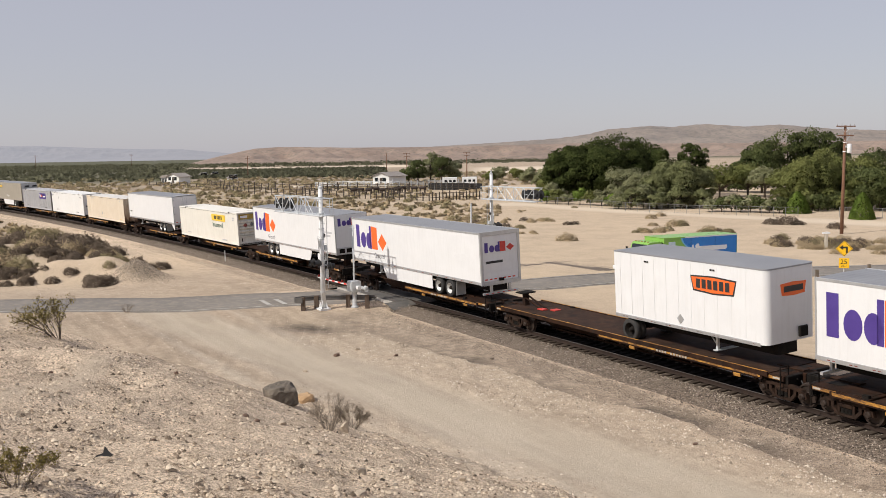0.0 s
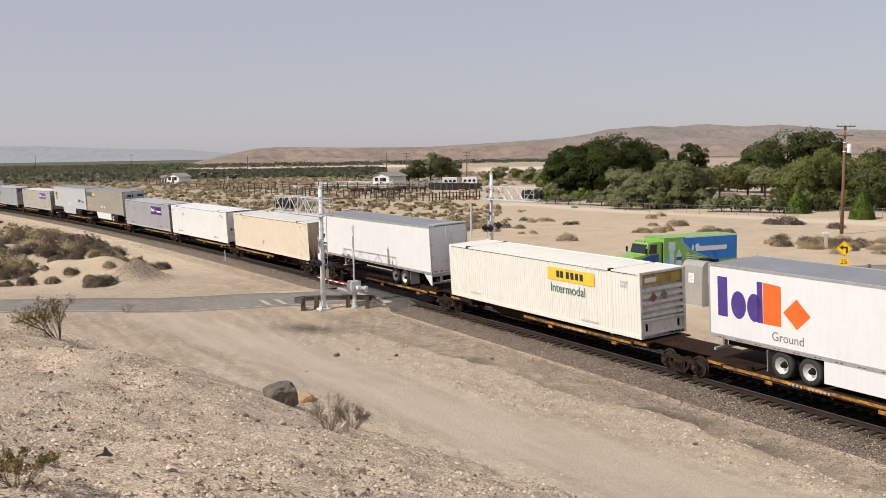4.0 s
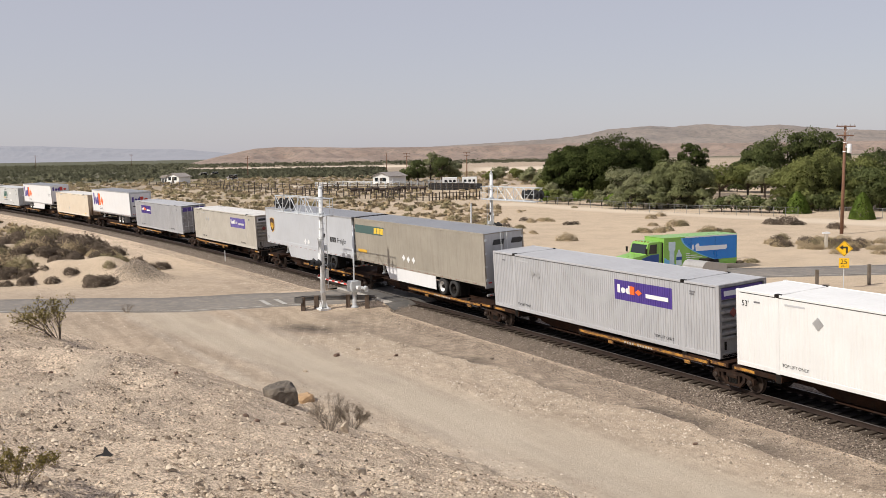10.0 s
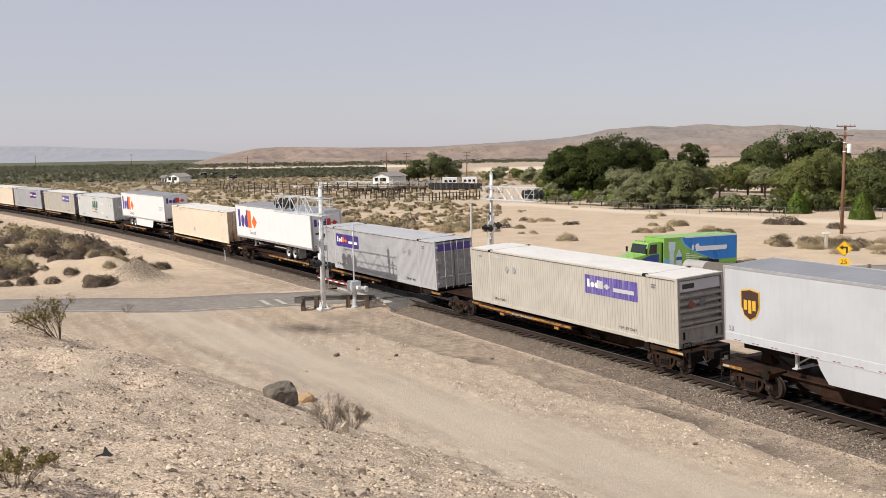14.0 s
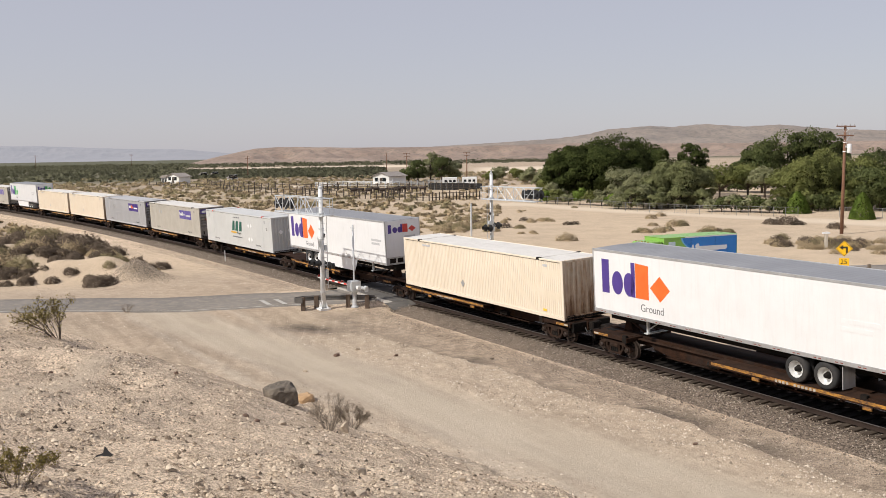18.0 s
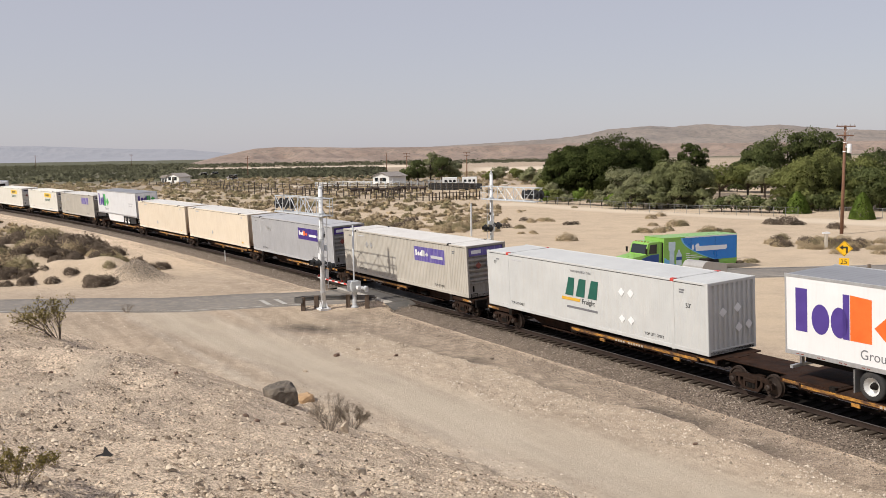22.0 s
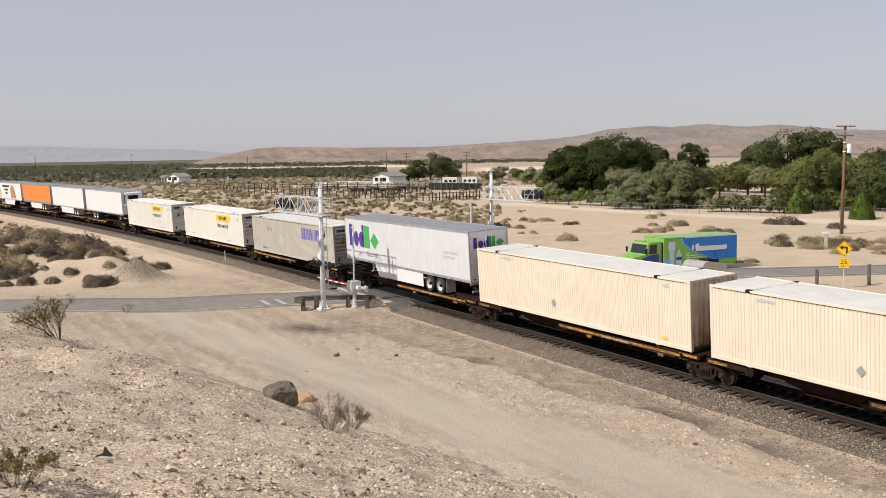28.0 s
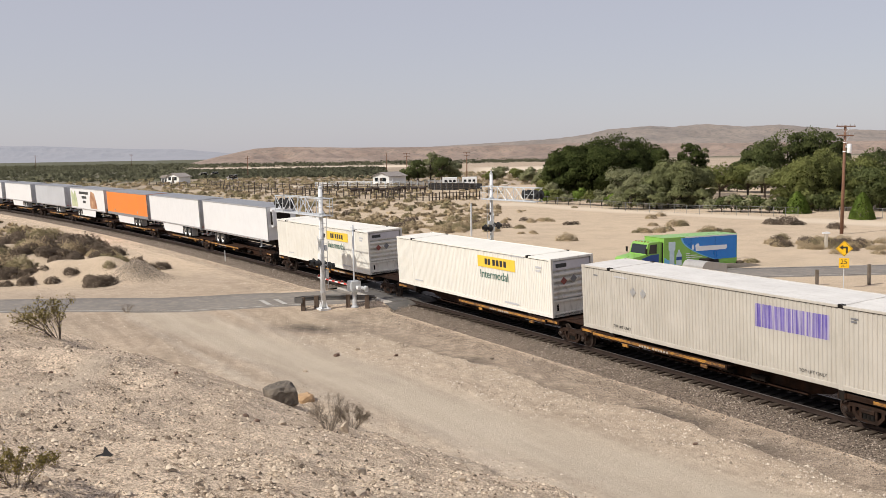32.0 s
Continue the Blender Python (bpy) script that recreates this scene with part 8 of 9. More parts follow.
solid("mile_marker", Form().box(-19.63, -19.57, 86.98, 87.02, zg - 0.1, zg + 1.1), SIGN_WHITE, "thin white marker stake beside the ballast", "stake")


def utility_pole(x, y, h, lean, transformer, label, arm=2.2, group="utility poles"):
    zg = float(land_height(x, y))
    g = thing("utility_pole", label, "utility pole", group, m=pose(x, y, zg - 0.1, 0, lean, 8))
    part("pole", Form().rod((0, 0, 0), (0, 0, h), 0.2, 10, 0.13), POLE_WOOD, g, smooth=True)
    for z, a in ((h - 0.15, arm), (h - 1.15, arm * 0.85)):
        c = part("crossarm", Form().box(-a / 2, a / 2, -0.2, -0.09, z, z + 0.12, 0.01), POLE_WOOD, g)
        for q in (-0.92, -0.45, 0.45, 0.92):
            part("insulator", Form().lathe([(0.0, 0.22), (0.05, 0.2), (0.03, 0.12), (0.06, 0.08), (0.02, 0.0)], (q * a / 2, -0.145, z + 0.12), "z", 8), INSUL, c)
        for q in (-1, 1):
            part("arm_brace", Form().rod((q * a * 0.28, -0.1, z), (0, -0.12, z - 0.6), 0.02, 5), GALV, g)
    if transformer:
        part("transformer", Form().lathe([(0.0, 0.0), (0.24, 0.0), (0.25, 0.04), (0.25, 0.9), (0.2, 1.0), (0.0, 1.02)], (0.5, -0.1, h - 3.0), "z", 14), SIGN_WHITE, g, smooth=True)
        part("bracket", Form().box(0.0, 0.4, -0.14, -0.06, h - 2.4, h - 2.2), GALV, g)
        for z in (h - 2.9, h - 1.9):
            part("pole_band", Form().lathe([(0.16, 0.0), (0.19, 0.0), (0.19, 0.12), (0.16, 0.12)], (0, 0, z), "z", 10), SIGN_WHITE, g)
    return g


utility_pole(44.1, 107.2, 12.0, 0.8, True, "tall reddish brown utility pole with a transformer", 2.2)
for x, y, h in ((-78.0, 393.0, 9.0), (8.2, 318.0, 9.0), (-11.2, 315.0, 9.0), (-26.0, 462.0, 9.2), (-380.0, 915.0, 13.0), (-330.0, 1040.0, 13.0)):
    utility_pole(x, y, h, 0, False, "dark wooden utility pole in the distance", 2.4 if y < 500 else 4.5, "distant utility poles")


# ---- fences and ranch ----
def chain_fence():
    wire_grey = surf("dull_fence_wire", (0.2, 0.2, 0.19), (0.28, 0.28, 0.27), 3, 0.6, 0.3, 0)
    g = thing("chain_fence", "low chain-link fence with grey steel posts", "fence")
    pts = [(14.0, 178.0), (17.8, 171.0), (26.4, 154.5), (33.0, 145.5), (38.1, 140.0), (44.0, 136.0), (49.1, 133.5), (55.0, 129.0), (62.0, 124.0)]
    px, py = [p[0] for p in pts], [p[1] for p in pts]
    last = None
    n = 34
    for i in range(n):
        x = px[0] + (px[-1] - px[0]) * i / (n - 1)
        y = float(np.interp(x, px, py))
        z = float(land_height(x, y))
        if not 49.6 < x < 53.2:
            part("post", Form().rod((x, y, z - 0.1), (x, y, z + 1.35), 0.035, 6), wire_grey, g)
            if last and not 49.6 < last[0] < 53.2:
                part("top_rail", Form().rod((*last[:2], last[2] + 1.32), (x, y, z + 1.32), 0.022, 5), wire_grey, g)
                for k in range(4):
                    zz = 0.15 + 0.3 * k
                    part("wire", Form().rod((*last[:2], last[2] + zz), (x, y, z + zz), 0.008, 4), wire_grey, g)
        last = (x, y, z)


chain_fence()
CORRAL_WOOD = surf("dark_corral_timber", (0.045, 0.035, 0.028), (0.10, 0.08, 0.062), 3.0, 0.9, 0, 0.3, 25)


def corral(line, n, rails, h, label, wood):
    g = thing("corral_fence", label, "fence", "corral fences")
    px, py = [p[0] for p in line], [p[1] for p in line]
    rnd = random.Random(len(line) * 31 + n)
    last = None
    for i in range(n):
        q = i / (n - 1) * (len(line) - 1)
        x, y = float(np.interp(q, range(len(line)), px)), float(np.interp(q, range(len(line)), py))
        z = float(land_height(x, y))
        hh = h * rnd.uniform(0.85, 1.2)
        part("post", Form().rod((x, y, z - 0.1), (x, y, z + hh), 0.12, 6), wood, g)
        if last:
            for k in range(rails):
                zz = h * (0.35 + 0.5 * k / max(1, rails - 1))
                part("rail", Form().rod((*last[:2], last[2] + zz), (x, y, z + zz), 0.05, 5), wood, g)
        last = (x, y, z)
    return g


corral([(-46, 232), (-20.5, 203.0), (-2.5, 187.5), (7.5, 194.0)], 46, 2, 1.7, "dark timber corral fence on pale sand", CORRAL_WOOD)
corral([(-72, 300), (-50, 258), (-30, 245), (-5, 238), (8, 236)], 40, 3, 1.8, "dark timber corral fence behind the pens", CORRAL_WOOD)
corral([(-30, 214), (-26, 245)], 9, 3, 1.8, "dark timber cross fence of the pens", CORRAL_WOOD)
corral([(-12, 196), (-8, 240)], 11, 3, 1.8, "dark timber cross fence of the pens", CORRAL_WOOD)
corral([(-90, 300), (-60, 262), (-46, 232)], 18, 2, 1.5, "dark timber corral fence on pale sand", CORRAL_WOOD)
corral([(-34, 262), (-12, 256), (6, 262)], 24, 4, 1.9, "pale pipe corral fence behind the pens", GALV)


def screen_fence():
    g = thing("screen_fence", "black cloth windscreen on a low fence", "fence")
    for i in range(9):
        x0, y0 = -3.3 + i * 1.45, 240 - i * 0.5
        z = float(land_height(x0, y0))
        part("cloth_panel", Form().box(x0, x0 + 1.43, y0 - 0.02, y0 + 0.02, z, z + 1.7), SIGNAL_BLACK, g)
        part("post", Form().rod((x0, y0 + 0.06, z - 0.1), (x0, y0 + 0.06, z + 1.8), 0.05, 6), GALV, g)


screen_fence()
STUCCO = surf("white_stucco", (0.72, 0.71, 0.68), (0.80, 0.79, 0.76), 1.0, 0.9, 0, 0.2, 20)
SHINGLE = surf("grey_brown_shingle", (0.24, 0.21, 0.19), (0.33, 0.30, 0.27), 1.0, 0.9, 0, 0.3, 10)


def ranch_house(x, y, rz, w, d, h, label):
    z = float(land_height(x, y))
    g = thing("house", label, "house", "ranch houses", m=pose(x, y, z, 0, 0, rz))
    part("wall", Form().box(-w / 2, w / 2, -d / 2, d / 2, -0.2, h), STUCCO, g)
    part("gable", Form().plate([(-w / 2, h), (w / 2, h), (0, h + w * 0.19)][::-1], -d / 2, d / 2), STUCCO, g)
    f = Form()
    e = 0.45
    for q in (-1, 1):
        a, b = (q * (w / 2 + e), h - 0.17), (0, h + w * 0.19)
        f.plate([a, b, (b[0], b[1] + 0.14), (a[0], a[1] + 0.14)] if q < 0 else [b, a, (a[0], a[1] + 0.14), (b[0], b[1] + 0.14)], -d / 2 - e, d / 2 + e)
    part("roof", f, SHINGLE, g)
    for q in (-0.28, 0.2):
        win = part("window", Form().box(q * w - 0.6, q * w + 0.6, -d / 2 - 0.05, -d / 2 + 0.02, 1.0, 2.1), GLASS, g)
        part("window_frame", Form().box(q * w - 0.7, q * w + 0.7, -d / 2 - 0.04, -d / 2 + 0.01, 0.9, 1.0).box(q * w - 0.7, q * w + 0.7, -d / 2 - 0.04, -d / 2 + 0.01, 2.1, 2.2), SIGN_WHITE, win)
    part("door", Form().box(-0.45, 0.45, -d / 2 - 0.04, -d / 2 + 0.01, 0, 2.05), CORRAL_WOOD, g)
    return g


house = ranch_house(-89.0, 330.0, -32, 5.8, 5, 2.2, "white gabled ranch house with a porch wing")
part("porch_wing", Form().box(-6.3, -2.85, -2.0, 2.3, -0.2, 1.9), STUCCO, house)
part("porch_roof", Form().plate([(-6.6, 1.9), (-2.85, 1.9), (-2.85, 2.9), (-5.6, 2.6)][::-1], -2.4, 2.6), SHINGLE, house)
# Black slabs on the solid wall paint the shade of the porch openings.
for x in (-5.8, -5.0, -4.2, -3.4):
    part("porch_opening", Form().box(x - 0.25, x + 0.25, -2.06, -1.98, 0.2, 1.6), DARK, house)
ranch_house(-15.2, 284.0, -30, 5.6, 9, 2.5, "white gabled ranch building beside the trees")
for px, d, w, h in ((415, 345, 3.2, 1.2), (364, 420, 3.0, 1.5), (384, 430, 2.6, 1.3)):
    x = far_x(px, d)
    ranch_house(x, d, 20, w, 4, h, "small white outbuilding in the distance")


def camper(x, y, rz, ln, label):
    z = float(land_height(x, y))
    g = thing("camper_trailer", label, "camper", "parked campers", m=pose(x, y, z, 0, 0, rz))
    part("shell", Form().box(-ln / 2, ln / 2, -1.15, 1.15, 0.5, 2.7, 0.12), SIGN_WHITE, g)
    for q in (-0.3, 0.02, 0.3):
        part("window", Form().box(q * ln - 0.35, q * ln + 0.35, -1.17, -1.14, 1.45, 2.05), GLASS, g)
    part("stripe", Form().box(-ln / 2, ln / 2, -1.165, -1.145, 0.9, 1.05), FADED_INK, g)
    for q in (-0.5, 0.5):
        part("wheel", Form().lathe([(0.0, -0.1), (0.33, -0.1), (0.36, 0.0), (0.33, 0.1), (0, 0.1)], (q, -1.0, 0.36), "y", 14), RUBBER, g)
    return g


camper(far_x(798, 250), 250, 4, 3.6, "white camper trailer parked behind the black screen")
camper(far_x(833, 252), 252, -3, 3.8, "white camper trailer with side windows")
HIDE = surf("dark_brown_hide", (0.02, 0.014, 0.011), (0.05, 0.032, 0.024), 2.0, 0.8, 0, 0.1)
HIDE_PALE = surf("pale_hide", (0.40, 0.34, 0.27), (0.52, 0.46, 0.39), 2.0, 0.8, 0, 0.1)


def cow(x, y, rz, mat, label):
    z = float(land_height(x, y))
    g = thing("horse", label, "horse", "animals in the pens", m=pose(x, y, z, 0, 0, rz))
    part("body", Form().lathe([(0.0, -0.85), (0.25, -0.8), (0.36, -0.5), (0.34, 0.0), (0.37, 0.45), (0.25, 0.75), (0.0, 0.82)], (0, 0, 1.15), "x", 10), mat, g, smooth=True)
    part("neck", Form().rod((0.65, 0, 1.3), (1.1, 0, 1.55), 0.2, 8, 0.13), mat, g)
    part("head", Form().rod((1.05, 0, 1.62), (1.45, 0, 1.3), 0.13, 8, 0.08), mat, g)
    for lx in (-0.6, 0.55):
        for ly in (-0.2, 0.2):
            part("leg", Form().rod((lx, ly, 1.0), (lx, ly, 0.0), 0.1, 6, 0.06), mat, g)
    part("tail", Form().rod((-0.8, 0, 1.3), (-0.95, 0, 0.7), 0.05, 5, 0.03), mat, g)
    return g


rnd = random.Random(9)
for px, d in ((628, 222), (640, 225), (655, 221), (668, 226), (680, 222), (694, 224), (705, 220), (715, 228), (735, 224), (750, 222)):
    cow(far_x(px, d), d, rnd.choice((0, 180)) + rnd.uniform(-30, 30), HIDE, "dark brown horse standing in the pen")
for px, d in ((535, 240), (525, 244), (895, 235)):
    cow(far_x(px, d), d, rnd.uniform(0, 360), HIDE_PALE, "pale horse standing in the pen")


# ---- on the bank before the camera ----
BOULDER = (-4.93, 28.50)
ORANGE_AT = (-5.36, 36.66)
CREOSOTE_A = (-10.01, 24.85)
CREOSOTE_B = (-4.09, 9.05)
DEAD_A = (-2.76, 28.19)
DEAD_B = (-2.34, 19.00)
DARK_AT = (-4.12, 11.38)


def boulder(name, label, x, y, sx, sy, sz, mat, seed, sink=0.2, fine=4):
    bm = bmesh.new()
    bmesh.ops.create_icosphere(bm, subdivisions=fine, radius=0.5)
    cuts = random.Random(seed * 7 + 1)
    planes = [] if fine > 3 else [(Vector((cuts.uniform(-1, 1), cuts.uniform(-1, 1), cuts.uniform(-0.3, 1))).normalized(), cuts.uniform(0.24, 0.4)) for _ in range(9)]
    for v in bm.verts:
        p = v.co.copy()
        for nrm, off in planes:
            over = p.dot(nrm) - off
            if over > 0:
                p -= nrm * over
        k = 1 + 0.35 * noise.noise(p * 1.8 + Vector((seed, 0, 0))) + 0.12 * noise.noise(p * 5 + Vector((0, seed, 0)))
        q = Vector((max(-0.42, min(0.42, p.x * k)), max(-0.42, min(0.42, p.y * k)), max(-0.4, min(0.36, p.z * k))))
        q += Vector((0, 0, 1)) * 0.03 * noise.noise(p * 9)
        q += p * 0.06 * noise.noise(p * 14 + Vector((seed, 3, 0)))
        v.co = Vector((q.x * sx, q.y * sy, q.z * sz))
    me = bpy.data.meshes.new(name)
    bm.to_mesh(me)
    bm.free()
    me.materials.append(mat)
    ob = tagged(new(name, me), label, "rock")
    ob.matrix_basis = pose(x, y, float(land_height(x, y)) + sz * (0.4 - sink), 4, -6, 20)
    return ob


BASALT = surf("dark_basalt", (0.085, 0.07, 0.055), (0.16, 0.135, 0.107), 3.0, 0.9, 0, 0.5, 20, (0.28, 0.23, 0.18), 0.4)
ORANGE_ROCK = surf("orange_rock", (0.36, 0.225, 0.115), (0.5, 0.335, 0.19), 3.0, 0.9, 0, 0.5, 20)
boulder("basalt_boulder", "dark grey basalt boulder on the gravel bank", *BOULDER, 1.08, 0.95, 0.92, BASALT, 3)
boulder("orange_rock", "small rust orange rock beside the boulder", *ORANGE_AT, 0.72, 0.62, 0.5, ORANGE_ROCK, 6)


def twiggy(name, label, x, y, h, w, mat, leafmat, seed, n_leaf, lean=(0, 0)):
    """An open shrub of forking stems, with few small leaves."""
    r = random.Random(seed)
    g = thing(name, label, "bush", m=pose(x, y, float(land_height(x, y)) - 0.03))
    stems, tips = Form(), []

    def grow(p, d, ln, rad, depth):
        q = p + d * ln
        stems.rod(tuple(p), tuple(q), rad, 5, rad * 0.7)
        if depth == 0:
            tips.append(q)
            return
        tips.append(q)
        for _ in range(r.choice((2, 2, 3))):
            e = (d + Vector((r.uniform(-1, 1), r.uniform(-1, 1), r.uniform(-0.35, 0.6))) * 0.6).normalized()
            grow(q, e, ln * r.uniform(0.55, 0.85), rad * 0.65, depth - 1)

    for i in range(11):
        a = 6.283 * i / 11 + r.uniform(-0.3, 0.3)
        d = Vector((math.cos(a) * w / h * 0.75 + lean[0], math.sin(a) * w / h * 0.75 + lean[1], r.uniform(0.7, 1.3))).normalized()
        grow(Vector((math.cos(a) * 0.06, math.sin(a) * 0.06, 0)), d, h * r.uniform(0.22, 0.36), 0.009 * h + 0.003, 4)
    part("branchwork", stems, mat, g)
    if n_leaf:
        rn = np.random.RandomState(seed)
        k = rn.randint(0, len(tips), n_leaf)
        pts = np.array([tuple(t) for t in tips])[k] + rn.randn(n_leaf, 3) * 0.035 * h
        part("foliage", leaves(pts, rn.randn(n_leaf, 3), (0.015 if leafmat is CREOSOTE else 0.03) * h + 0.006, rn, "leaves", leafmat, 0.7 if leafmat is CREOSOTE else 0.1), leafmat, g)
    return g


twiggy("creosote_bush", "open olive creosote bush on the gravel bank", *CREOSOTE_A, 1.25, 0.95, BARK, CREOSOTE, 3, 1900, (-0.5, 0))
twiggy("creosote_bush", "low olive creosote bush on the gravel bank", *CREOSOTE_B, 0.42, 0.4, DRY_WOOD, CREOSOTE, 5, 2600)
twiggy("dead_bush", "dry leafless grey bush on the bank", *DEAD_A, 0.9, 0.8, DRY_WOOD, DRY, 8, 5200)
twiggy("dead_bush", "small dry bush with bare stems", *DEAD_B, 0.8, 0.55, DRY_WOOD, DRY, 9, 1200)
twiggy("dry_twig", "small dry twig bush beside the road", -19.9, 60.4, 0.75, 0.8, DRY_WOOD, SAGE_DARK, 12, 160)
twiggy("dry_twig", "small dry tumbleweed on the sand", -2.0, 47.2, 0.45, 0.7, DRY_WOOD, SAGE_DARK, 13, 160)
# A small thin dark piece, shaped like a bent twig.
fr = Form().plate([(-0.11, 0.0), (-0.02, 0.02), (0.09, 0.0), (0.12, 0.02), (0.07, 0.06), (0.02, 0.13), (0.0, 0.05), (-0.07, 0.03)][::-1], -0.012, 0.012)
solid("rubber_scrap", fr, SIGNAL_BLACK, "thin dark twig-like scrap on gravel", "scrap", m=pose(*DARK_AT, float(land_height(*DARK_AT)), -15, 0, 10))
def stone_material(name, tones):
    """Dull stones, each of its own tone, with a fine grain."""
    m, n, l, b = nodes_of(name)
    geo = n.new("ShaderNodeNewGeometry")
    r = n.new("ShaderNodeValToRGB")
    l.new(geo.outputs["Random Per Island"], r.inputs["Fac"])
    e = r.color_ramp.elements
    for i, (at, c) in enumerate(tones):
        k = e[i] if i < 2 else e.new(at)
        k.position, k.color = at, (*c, 1)
    grain = noise_of(n, l, geo.outputs["Position"], 60.0, 3)
    l.new(blend(n, l, 1.0, r.outputs["Color"], ramp(n, l, grain, (0.8, 0.79, 0.78), (1.15, 1.15, 1.15)), "MULTIPLY"), b.inputs["Base Color"])
    b.inputs["Roughness"].default_value, b.inputs["Specular IOR Level"].default_value = 0.9, 0.2
    return m


STONE = stone_material("mixed_desert_stones", ((0.0, (0.055, 0.042, 0.032)), (0.98, (0.70, 0.585, 0.45)), (0.22, (0.24, 0.18, 0.128)), (0.66, (0.54, 0.435, 0.325))))


def stone_field(name, label, n, place, lo, hi, seed, mat):
    """Loose stones too many to count: low angular pebbles in one mesh."""
    rn = np.random.RandomState(seed)
    x, y = place(rn, n)
    kept = np.isfinite(x)
    x, y = x[kept], y[kept]
    n = len(x)
    z = land_height(x, y)
    size = lo * (hi / lo) ** (rn.rand(n) ** 2.7)
    base = np.array([(1, 0, -0.3), (-1, 0, -0.3), (0, 1, -0.3), (0, -1, -0.3), (0, 0, 1)], float)
    faces = np.array([(0, 2, 4), (2, 1, 4), (1, 3, 4), (3, 0, 4)])
    jit = base[None] * (0.6 + 0.7 * rn.rand(n, 5, 1)) + rn.randn(n, 5, 3) * 0.16
    jit *= (size[:, None] * np.array((1.0, 0.8, 0.62)))[:, None, :]
    a = rn.rand(n) * 6.283
    rot = np.stack([np.stack([np.cos(a), -np.sin(a)], -1), np.stack([np.sin(a), np.cos(a)], -1)], 1)
    jit[:, :, :2] = np.einsum("nij,nkj->nki", rot, jit[:, :, :2])
    v = jit + np.stack([x, y, z + size * 0.15], 1)[:, None, :]
    f = faces[None] + (np.arange(n) * 5)[:, None, None]
    me = bpy.data.meshes.new(name)
    me.vertices.add(5 * n)
    me.vertices.foreach_set("co", v.ravel())
    me.loops.add(12 * n)
    me.polygons.add(4 * n)
    me.loops.foreach_set("vertex_index", f.ravel().astype(np.int32))
    me.polygons.foreach_set("loop_start", np.arange(0, 12 * n, 3, dtype=np.int32))
    me.update(calc_edges=True)
    me.materials.append(mat)
    return tagged(new(name, me), label, "stones", kind="stuff")


def on_bank(rn, n):
    d = 6.5 + 33 * rn.rand(n) ** 1.2
    b = -0.52 + 0.68 * rn.rand(n)
    x, y = b * d, d
    thin = wave(x, y, 2.6, 61) + wave(x, y, 0.9, 62) + 1.0 < 2.0 * rn.rand(n)
    thin |= lane_mask(*along_track(x, y)) > 0.15
    return np.where(thin, np.nan, x), y


def on_sand(rn, n):
    s, lat = -60 + 90 * rn.rand(n), 3.6 + 19 * rn.rand(n) ** 1.5
    p = np.array([beside(a, b)[:2] for a, b in zip(s, lat)])
    keep = road_mask(p[:, 0], p[:, 1])
    p[(keep > 0.4) | ((s > -6) & (lat < terrace_foot(s) + 0.1)) | (lane_mask(s, lat) > 0.25 + 0.75 * rn.rand(n)) | (wave(p[:, 0], p[:, 1], 3.0, 63) > 2.2 * rn.rand(n))] = np.nan
    return p[:, 0], p[:, 1]


def on_verge(rn, n):
    """Stones in patches on the strip between the wheel lane and the edge of the gravel."""
    s = -9 + 36 * rn.rand(n)
    lat = terrace_foot(s) + 0.15 + (4.2 - 0.05 * s) * rn.rand(n) ** 1.2
    p = np.array([beside(a, b)[:2] for a, b in zip(s, lat)])
    p[(wave(p[:, 0], p[:, 1], 2.2, 64) > 2.0 * rn.rand(n) - 0.6) | (lane_mask(s, lat) > 0.5 * rn.rand(n) + 0.2)] = np.nan
    return p[:, 0], p[:, 1]


PALE_STONE = stone_material("pale_desert_stones", ((0.0, (0.25, 0.205, 0.16)), (0.95, (0.66, 0.575, 0.47)), (0.3, (0.33, 0.265, 0.20)), (0.7, (0.48, 0.40, 0.315))))
stone_field("bank_stones", "loose tan and brown stones on the bank", 130000, on_bank, 0.008, 0.05, 301, STONE)
stone_field("bank_rocks", "larger tan and grey stones lying on the bank", 7500, on_bank, 0.014, 0.06, 305, STONE)
stone_field("verge_stones", "pale fist-sized stones along the edge of the drive", 15000, on_verge, 0.018, 0.075, 303, PALE_STONE)
stone_field("sand_stones", "loose pebbles on the sandy track side", 60000, on_sand, 0.012, 0.055, 302, PALE_STONE)


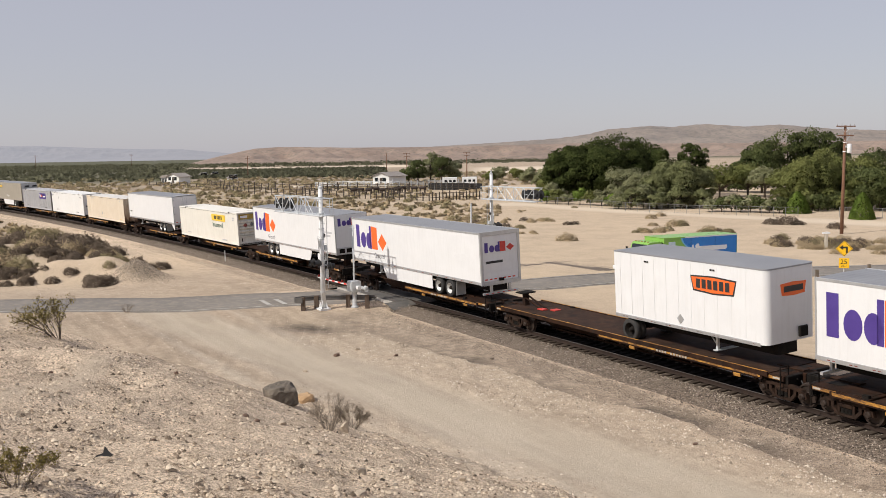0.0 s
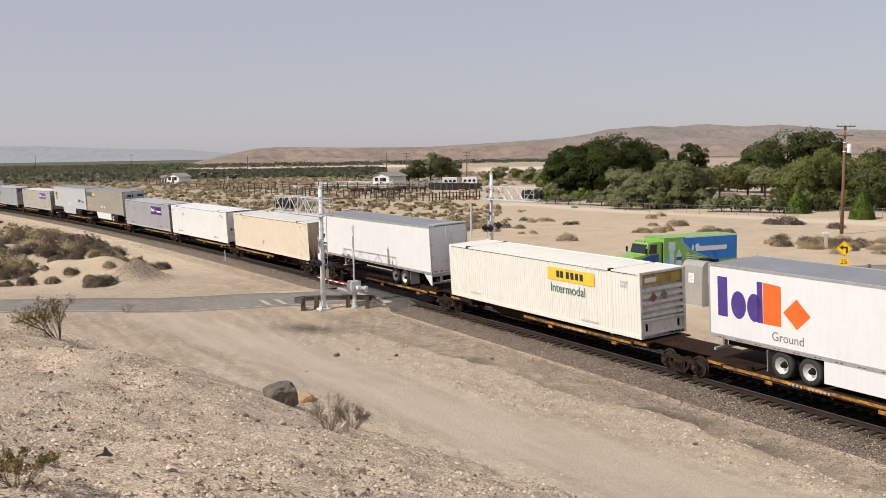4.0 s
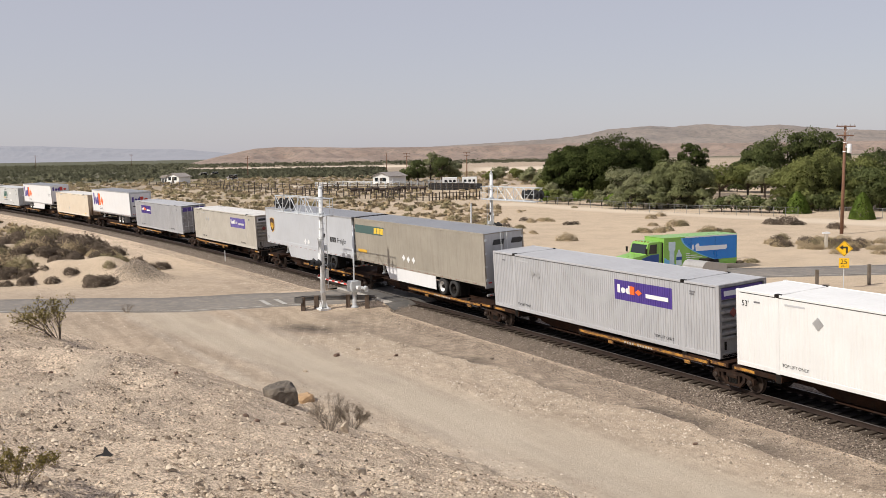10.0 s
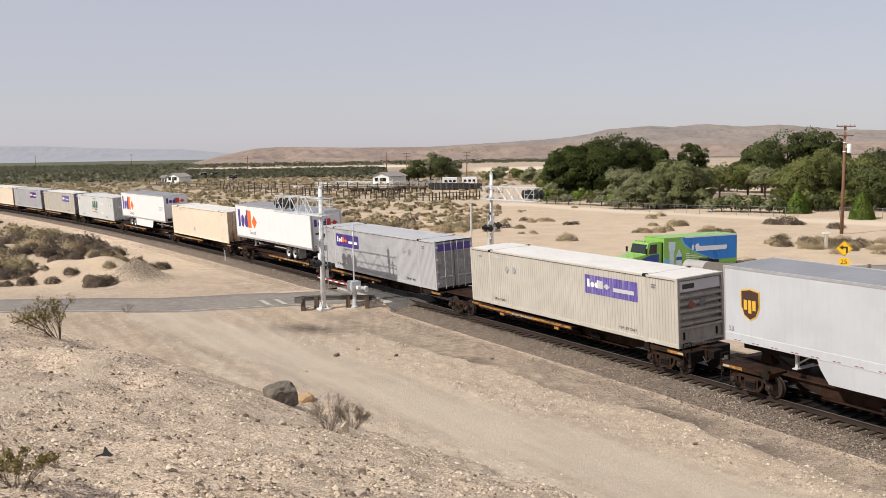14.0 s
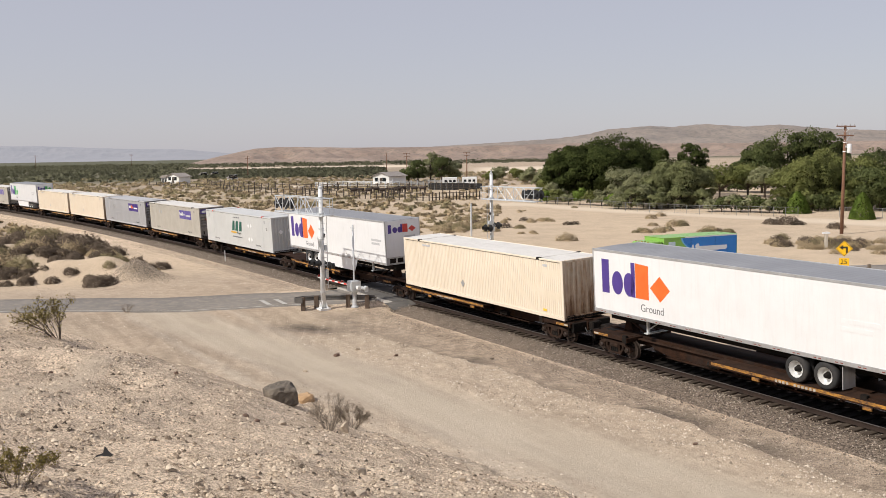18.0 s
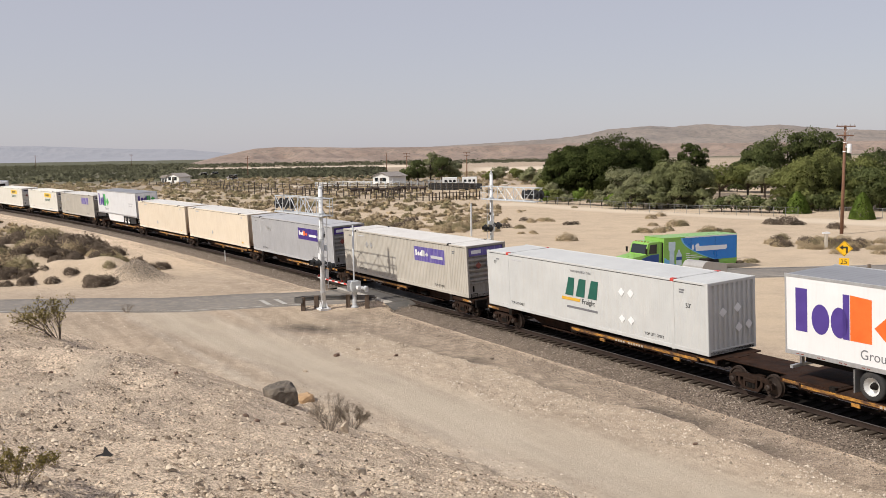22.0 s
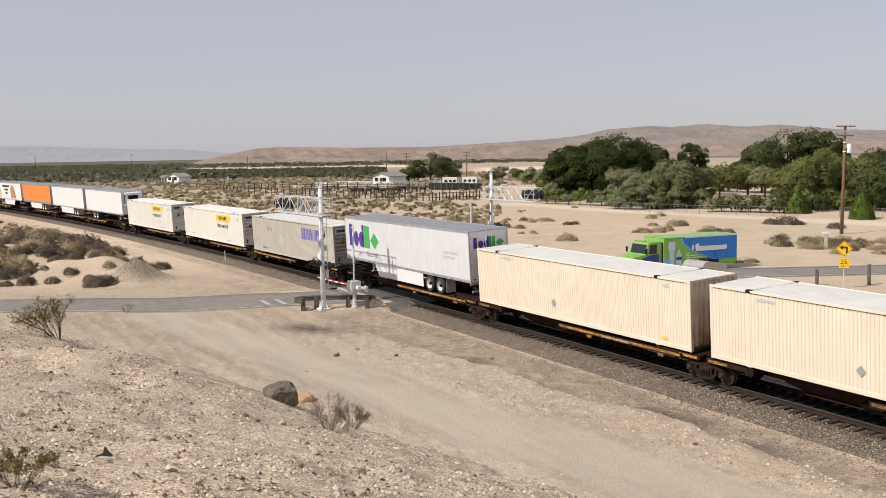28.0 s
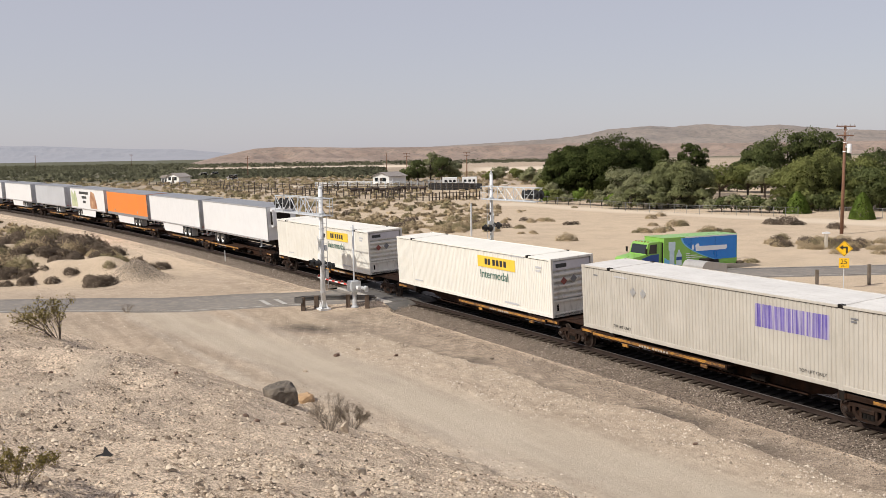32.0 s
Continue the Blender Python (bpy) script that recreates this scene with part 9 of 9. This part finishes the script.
ROCK_TAN = surf("pale_tan_rock", (0.36, 0.29, 0.215), (0.52, 0.43, 0.33), 6.0, 0.9, 0, 0.5, 30, (0.2, 0.155, 0.115), 0.4)
ROCK_GREY = surf("grey_brown_rock", (0.17, 0.14, 0.11), (0.28, 0.235, 0.185), 6.0, 0.9, 0, 0.5, 30, (0.4, 0.33, 0.26), 0.3)
ROCK_RED = surf("reddish_dark_rock", (0.10, 0.062, 0.045), (0.18, 0.115, 0.083), 6.0, 0.9, 0, 0.5, 30)
ROCKS = ((-2.16, 20.2, 0.20, 0.30, 0), (-1.18, 13.1, 0.16, 0.15, 1), (-0.98, 10.8, 0.20, 0.10, 0), (-3.7, 17.6, 0.17, 0.10, 2), (-3.45, 17.4, 0.15, 0.09, 2), (-3.1, 17.9, 0.2, 0.1, 0), (-6.2, 42.4, 0.22, 0.16, 0), (-5.3, 23.2, 0.16, 0.12, 1),
         (-8.1, 20.6, 0.14, 0.08, 0), (-7.9, 21.7, 0.2, 0.08, 0), (-5.4, 19.2, 0.13, 0.09, 2), (-3.2, 15.0, 0.11, 0.07, 1), (-3.98, 12.9, 0.07, 0.04, 2), (-7.3, 17.7, 0.12, 0.08, 2), (-1.9, 13.8, 0.14, 0.09, 0), (-5.2, 45.9, 0.42, 0.22, 2), (-4.3, 47.1, 0.25, 0.18, 0),
         (-2.3, 44.9, 0.26, 0.17, 2), (7.97, 30.4, 0.26, 0.11, 2), (2.2, 45.0, 0.24, 0.14, 1), (-0.7, 12.6, 0.12, 0.09, 1), (0.25, 14.6, 0.15, 0.1, 0), (-6.9, 15.4, 0.1, 0.06, 1), (-4.6, 21.4, 0.17, 0.1, 0), (-6.6, 22.6, 0.15, 0.08, 1))
for i, (x, y, sz, hh, k) in enumerate(ROCKS):
    boulder("stone", ("pale tan stone", "grey brown stone", "dark reddish stone")[k] + (" lying on the gravel bank" if y < 28 else " on the sandy drive"), x, y, sz * (1.1, 0.9, 0.85)[k], sz * (0.9, 0.75, 0.7)[k], hh * (1.2, 1.0, 1.0)[k], (ROCK_TAN, ROCK_GREY, ROCK_RED)[k], 11 + i, 0.15, 3)


def bank_sticks():
    rn = random.Random(44)
    f = Form()
    for _ in range(60):
        d, b = rn.uniform(9, 27), rn.uniform(-0.4, 0.08)
        x, y, a, ln = b * d, d, rn.uniform(-1.1, -0.1), rn.uniform(0.06, 0.3)
        dx, dy = math.cos(a) * ln, math.sin(a) * ln
        f.rod((x, y, float(land_height(x, y)) + 0.012), (x + dx, y + dy, float(land_height(x + dx, y + dy)) + rn.uniform(0.012, 0.05)), 0.006, 5, 0.003)
    tagged(solid("dry_sticks", f, DRY_WOOD, "small dry sticks lying on the bank", "sticks"), kind="stuff")


bank_sticks()
BALLAST_STONE = stone_material("grey_ballast_stones", ((0.0, (0.07, 0.054, 0.043)), (0.97, (0.54, 0.47, 0.39)), (0.3, (0.165, 0.129, 0.10)), (0.82, (0.29, 0.232, 0.182))))


def on_ballast(rn, n):
    s, lat = -70 + 100 * rn.rand(n) ** 0.8, 1.22 + 3.1 * rn.rand(n) ** 1.3
    s = np.where((s > -27) & (s < -16), s + 30, s)
    p = np.array([beside(a, b)[:2] for a, b in zip(s, lat)])
    return p[:, 0], p[:, 1]


def on_pile(rn, n):
    return -23.9 + 1.1 * rn.randn(n), 75.9 + 0.85 * rn.randn(n)


PILE = stone_material("brown_rubble", ((0.0, (0.12, 0.095, 0.07)), (1.0, (0.50, 0.42, 0.33)), (0.5, (0.28, 0.225, 0.17))))
stone_field("gravel_pile", "heap of brown gravel beside the crossing road", 7000, on_pile, 0.018, 0.085, 304, PILE)


def ballast_stones():
    ob = stone_field("ballast_stones", "crushed grey brown stones of the track bed", 46000, on_ballast, 0.018, 0.05, 303, BALLAST_STONE)
    # lift each stone from the ground to the bed's own surface
    me = ob.data
    co = np.zeros(len(me.vertices) * 3)
    me.vertices.foreach_get("co", co)
    co = co.reshape(-1, 5, 3)
    c = co.mean(1)
    s, lat = along_track(c[:, 0], c[:, 1])
    bed = -RAIL_DROP + np.interp(lat, (0, 2.0, 3.95, 9), (-0.2, -0.215, -0.66, -0.66)) - lat * math.sin(radians(CANT)) + GRADE * s
    up = np.maximum(bed + 0.01 - land_height(c[:, 0], c[:, 1]), 0)
    co[:, :, 2] += up[:, None]
    me.vertices.foreach_set("co", co.ravel())
    me.update()


ballast_stones()



def motions():
    for ob, u in MOVERS:
        walk(ob, [(float(t), rail_pose(travelled(t) + u)) for t in range(0, 33)])
    # every wheelset turns by the way it has rolled
    for k, (ob, q) in enumerate(WHEELSETS):
        walk(ob, [(i / 30, pose(q, 0, 0.42) @ Matrix.Rotation(travelled(i / 30) / 0.42, 4, "Y")) for i in range(0, 961)])


motions()
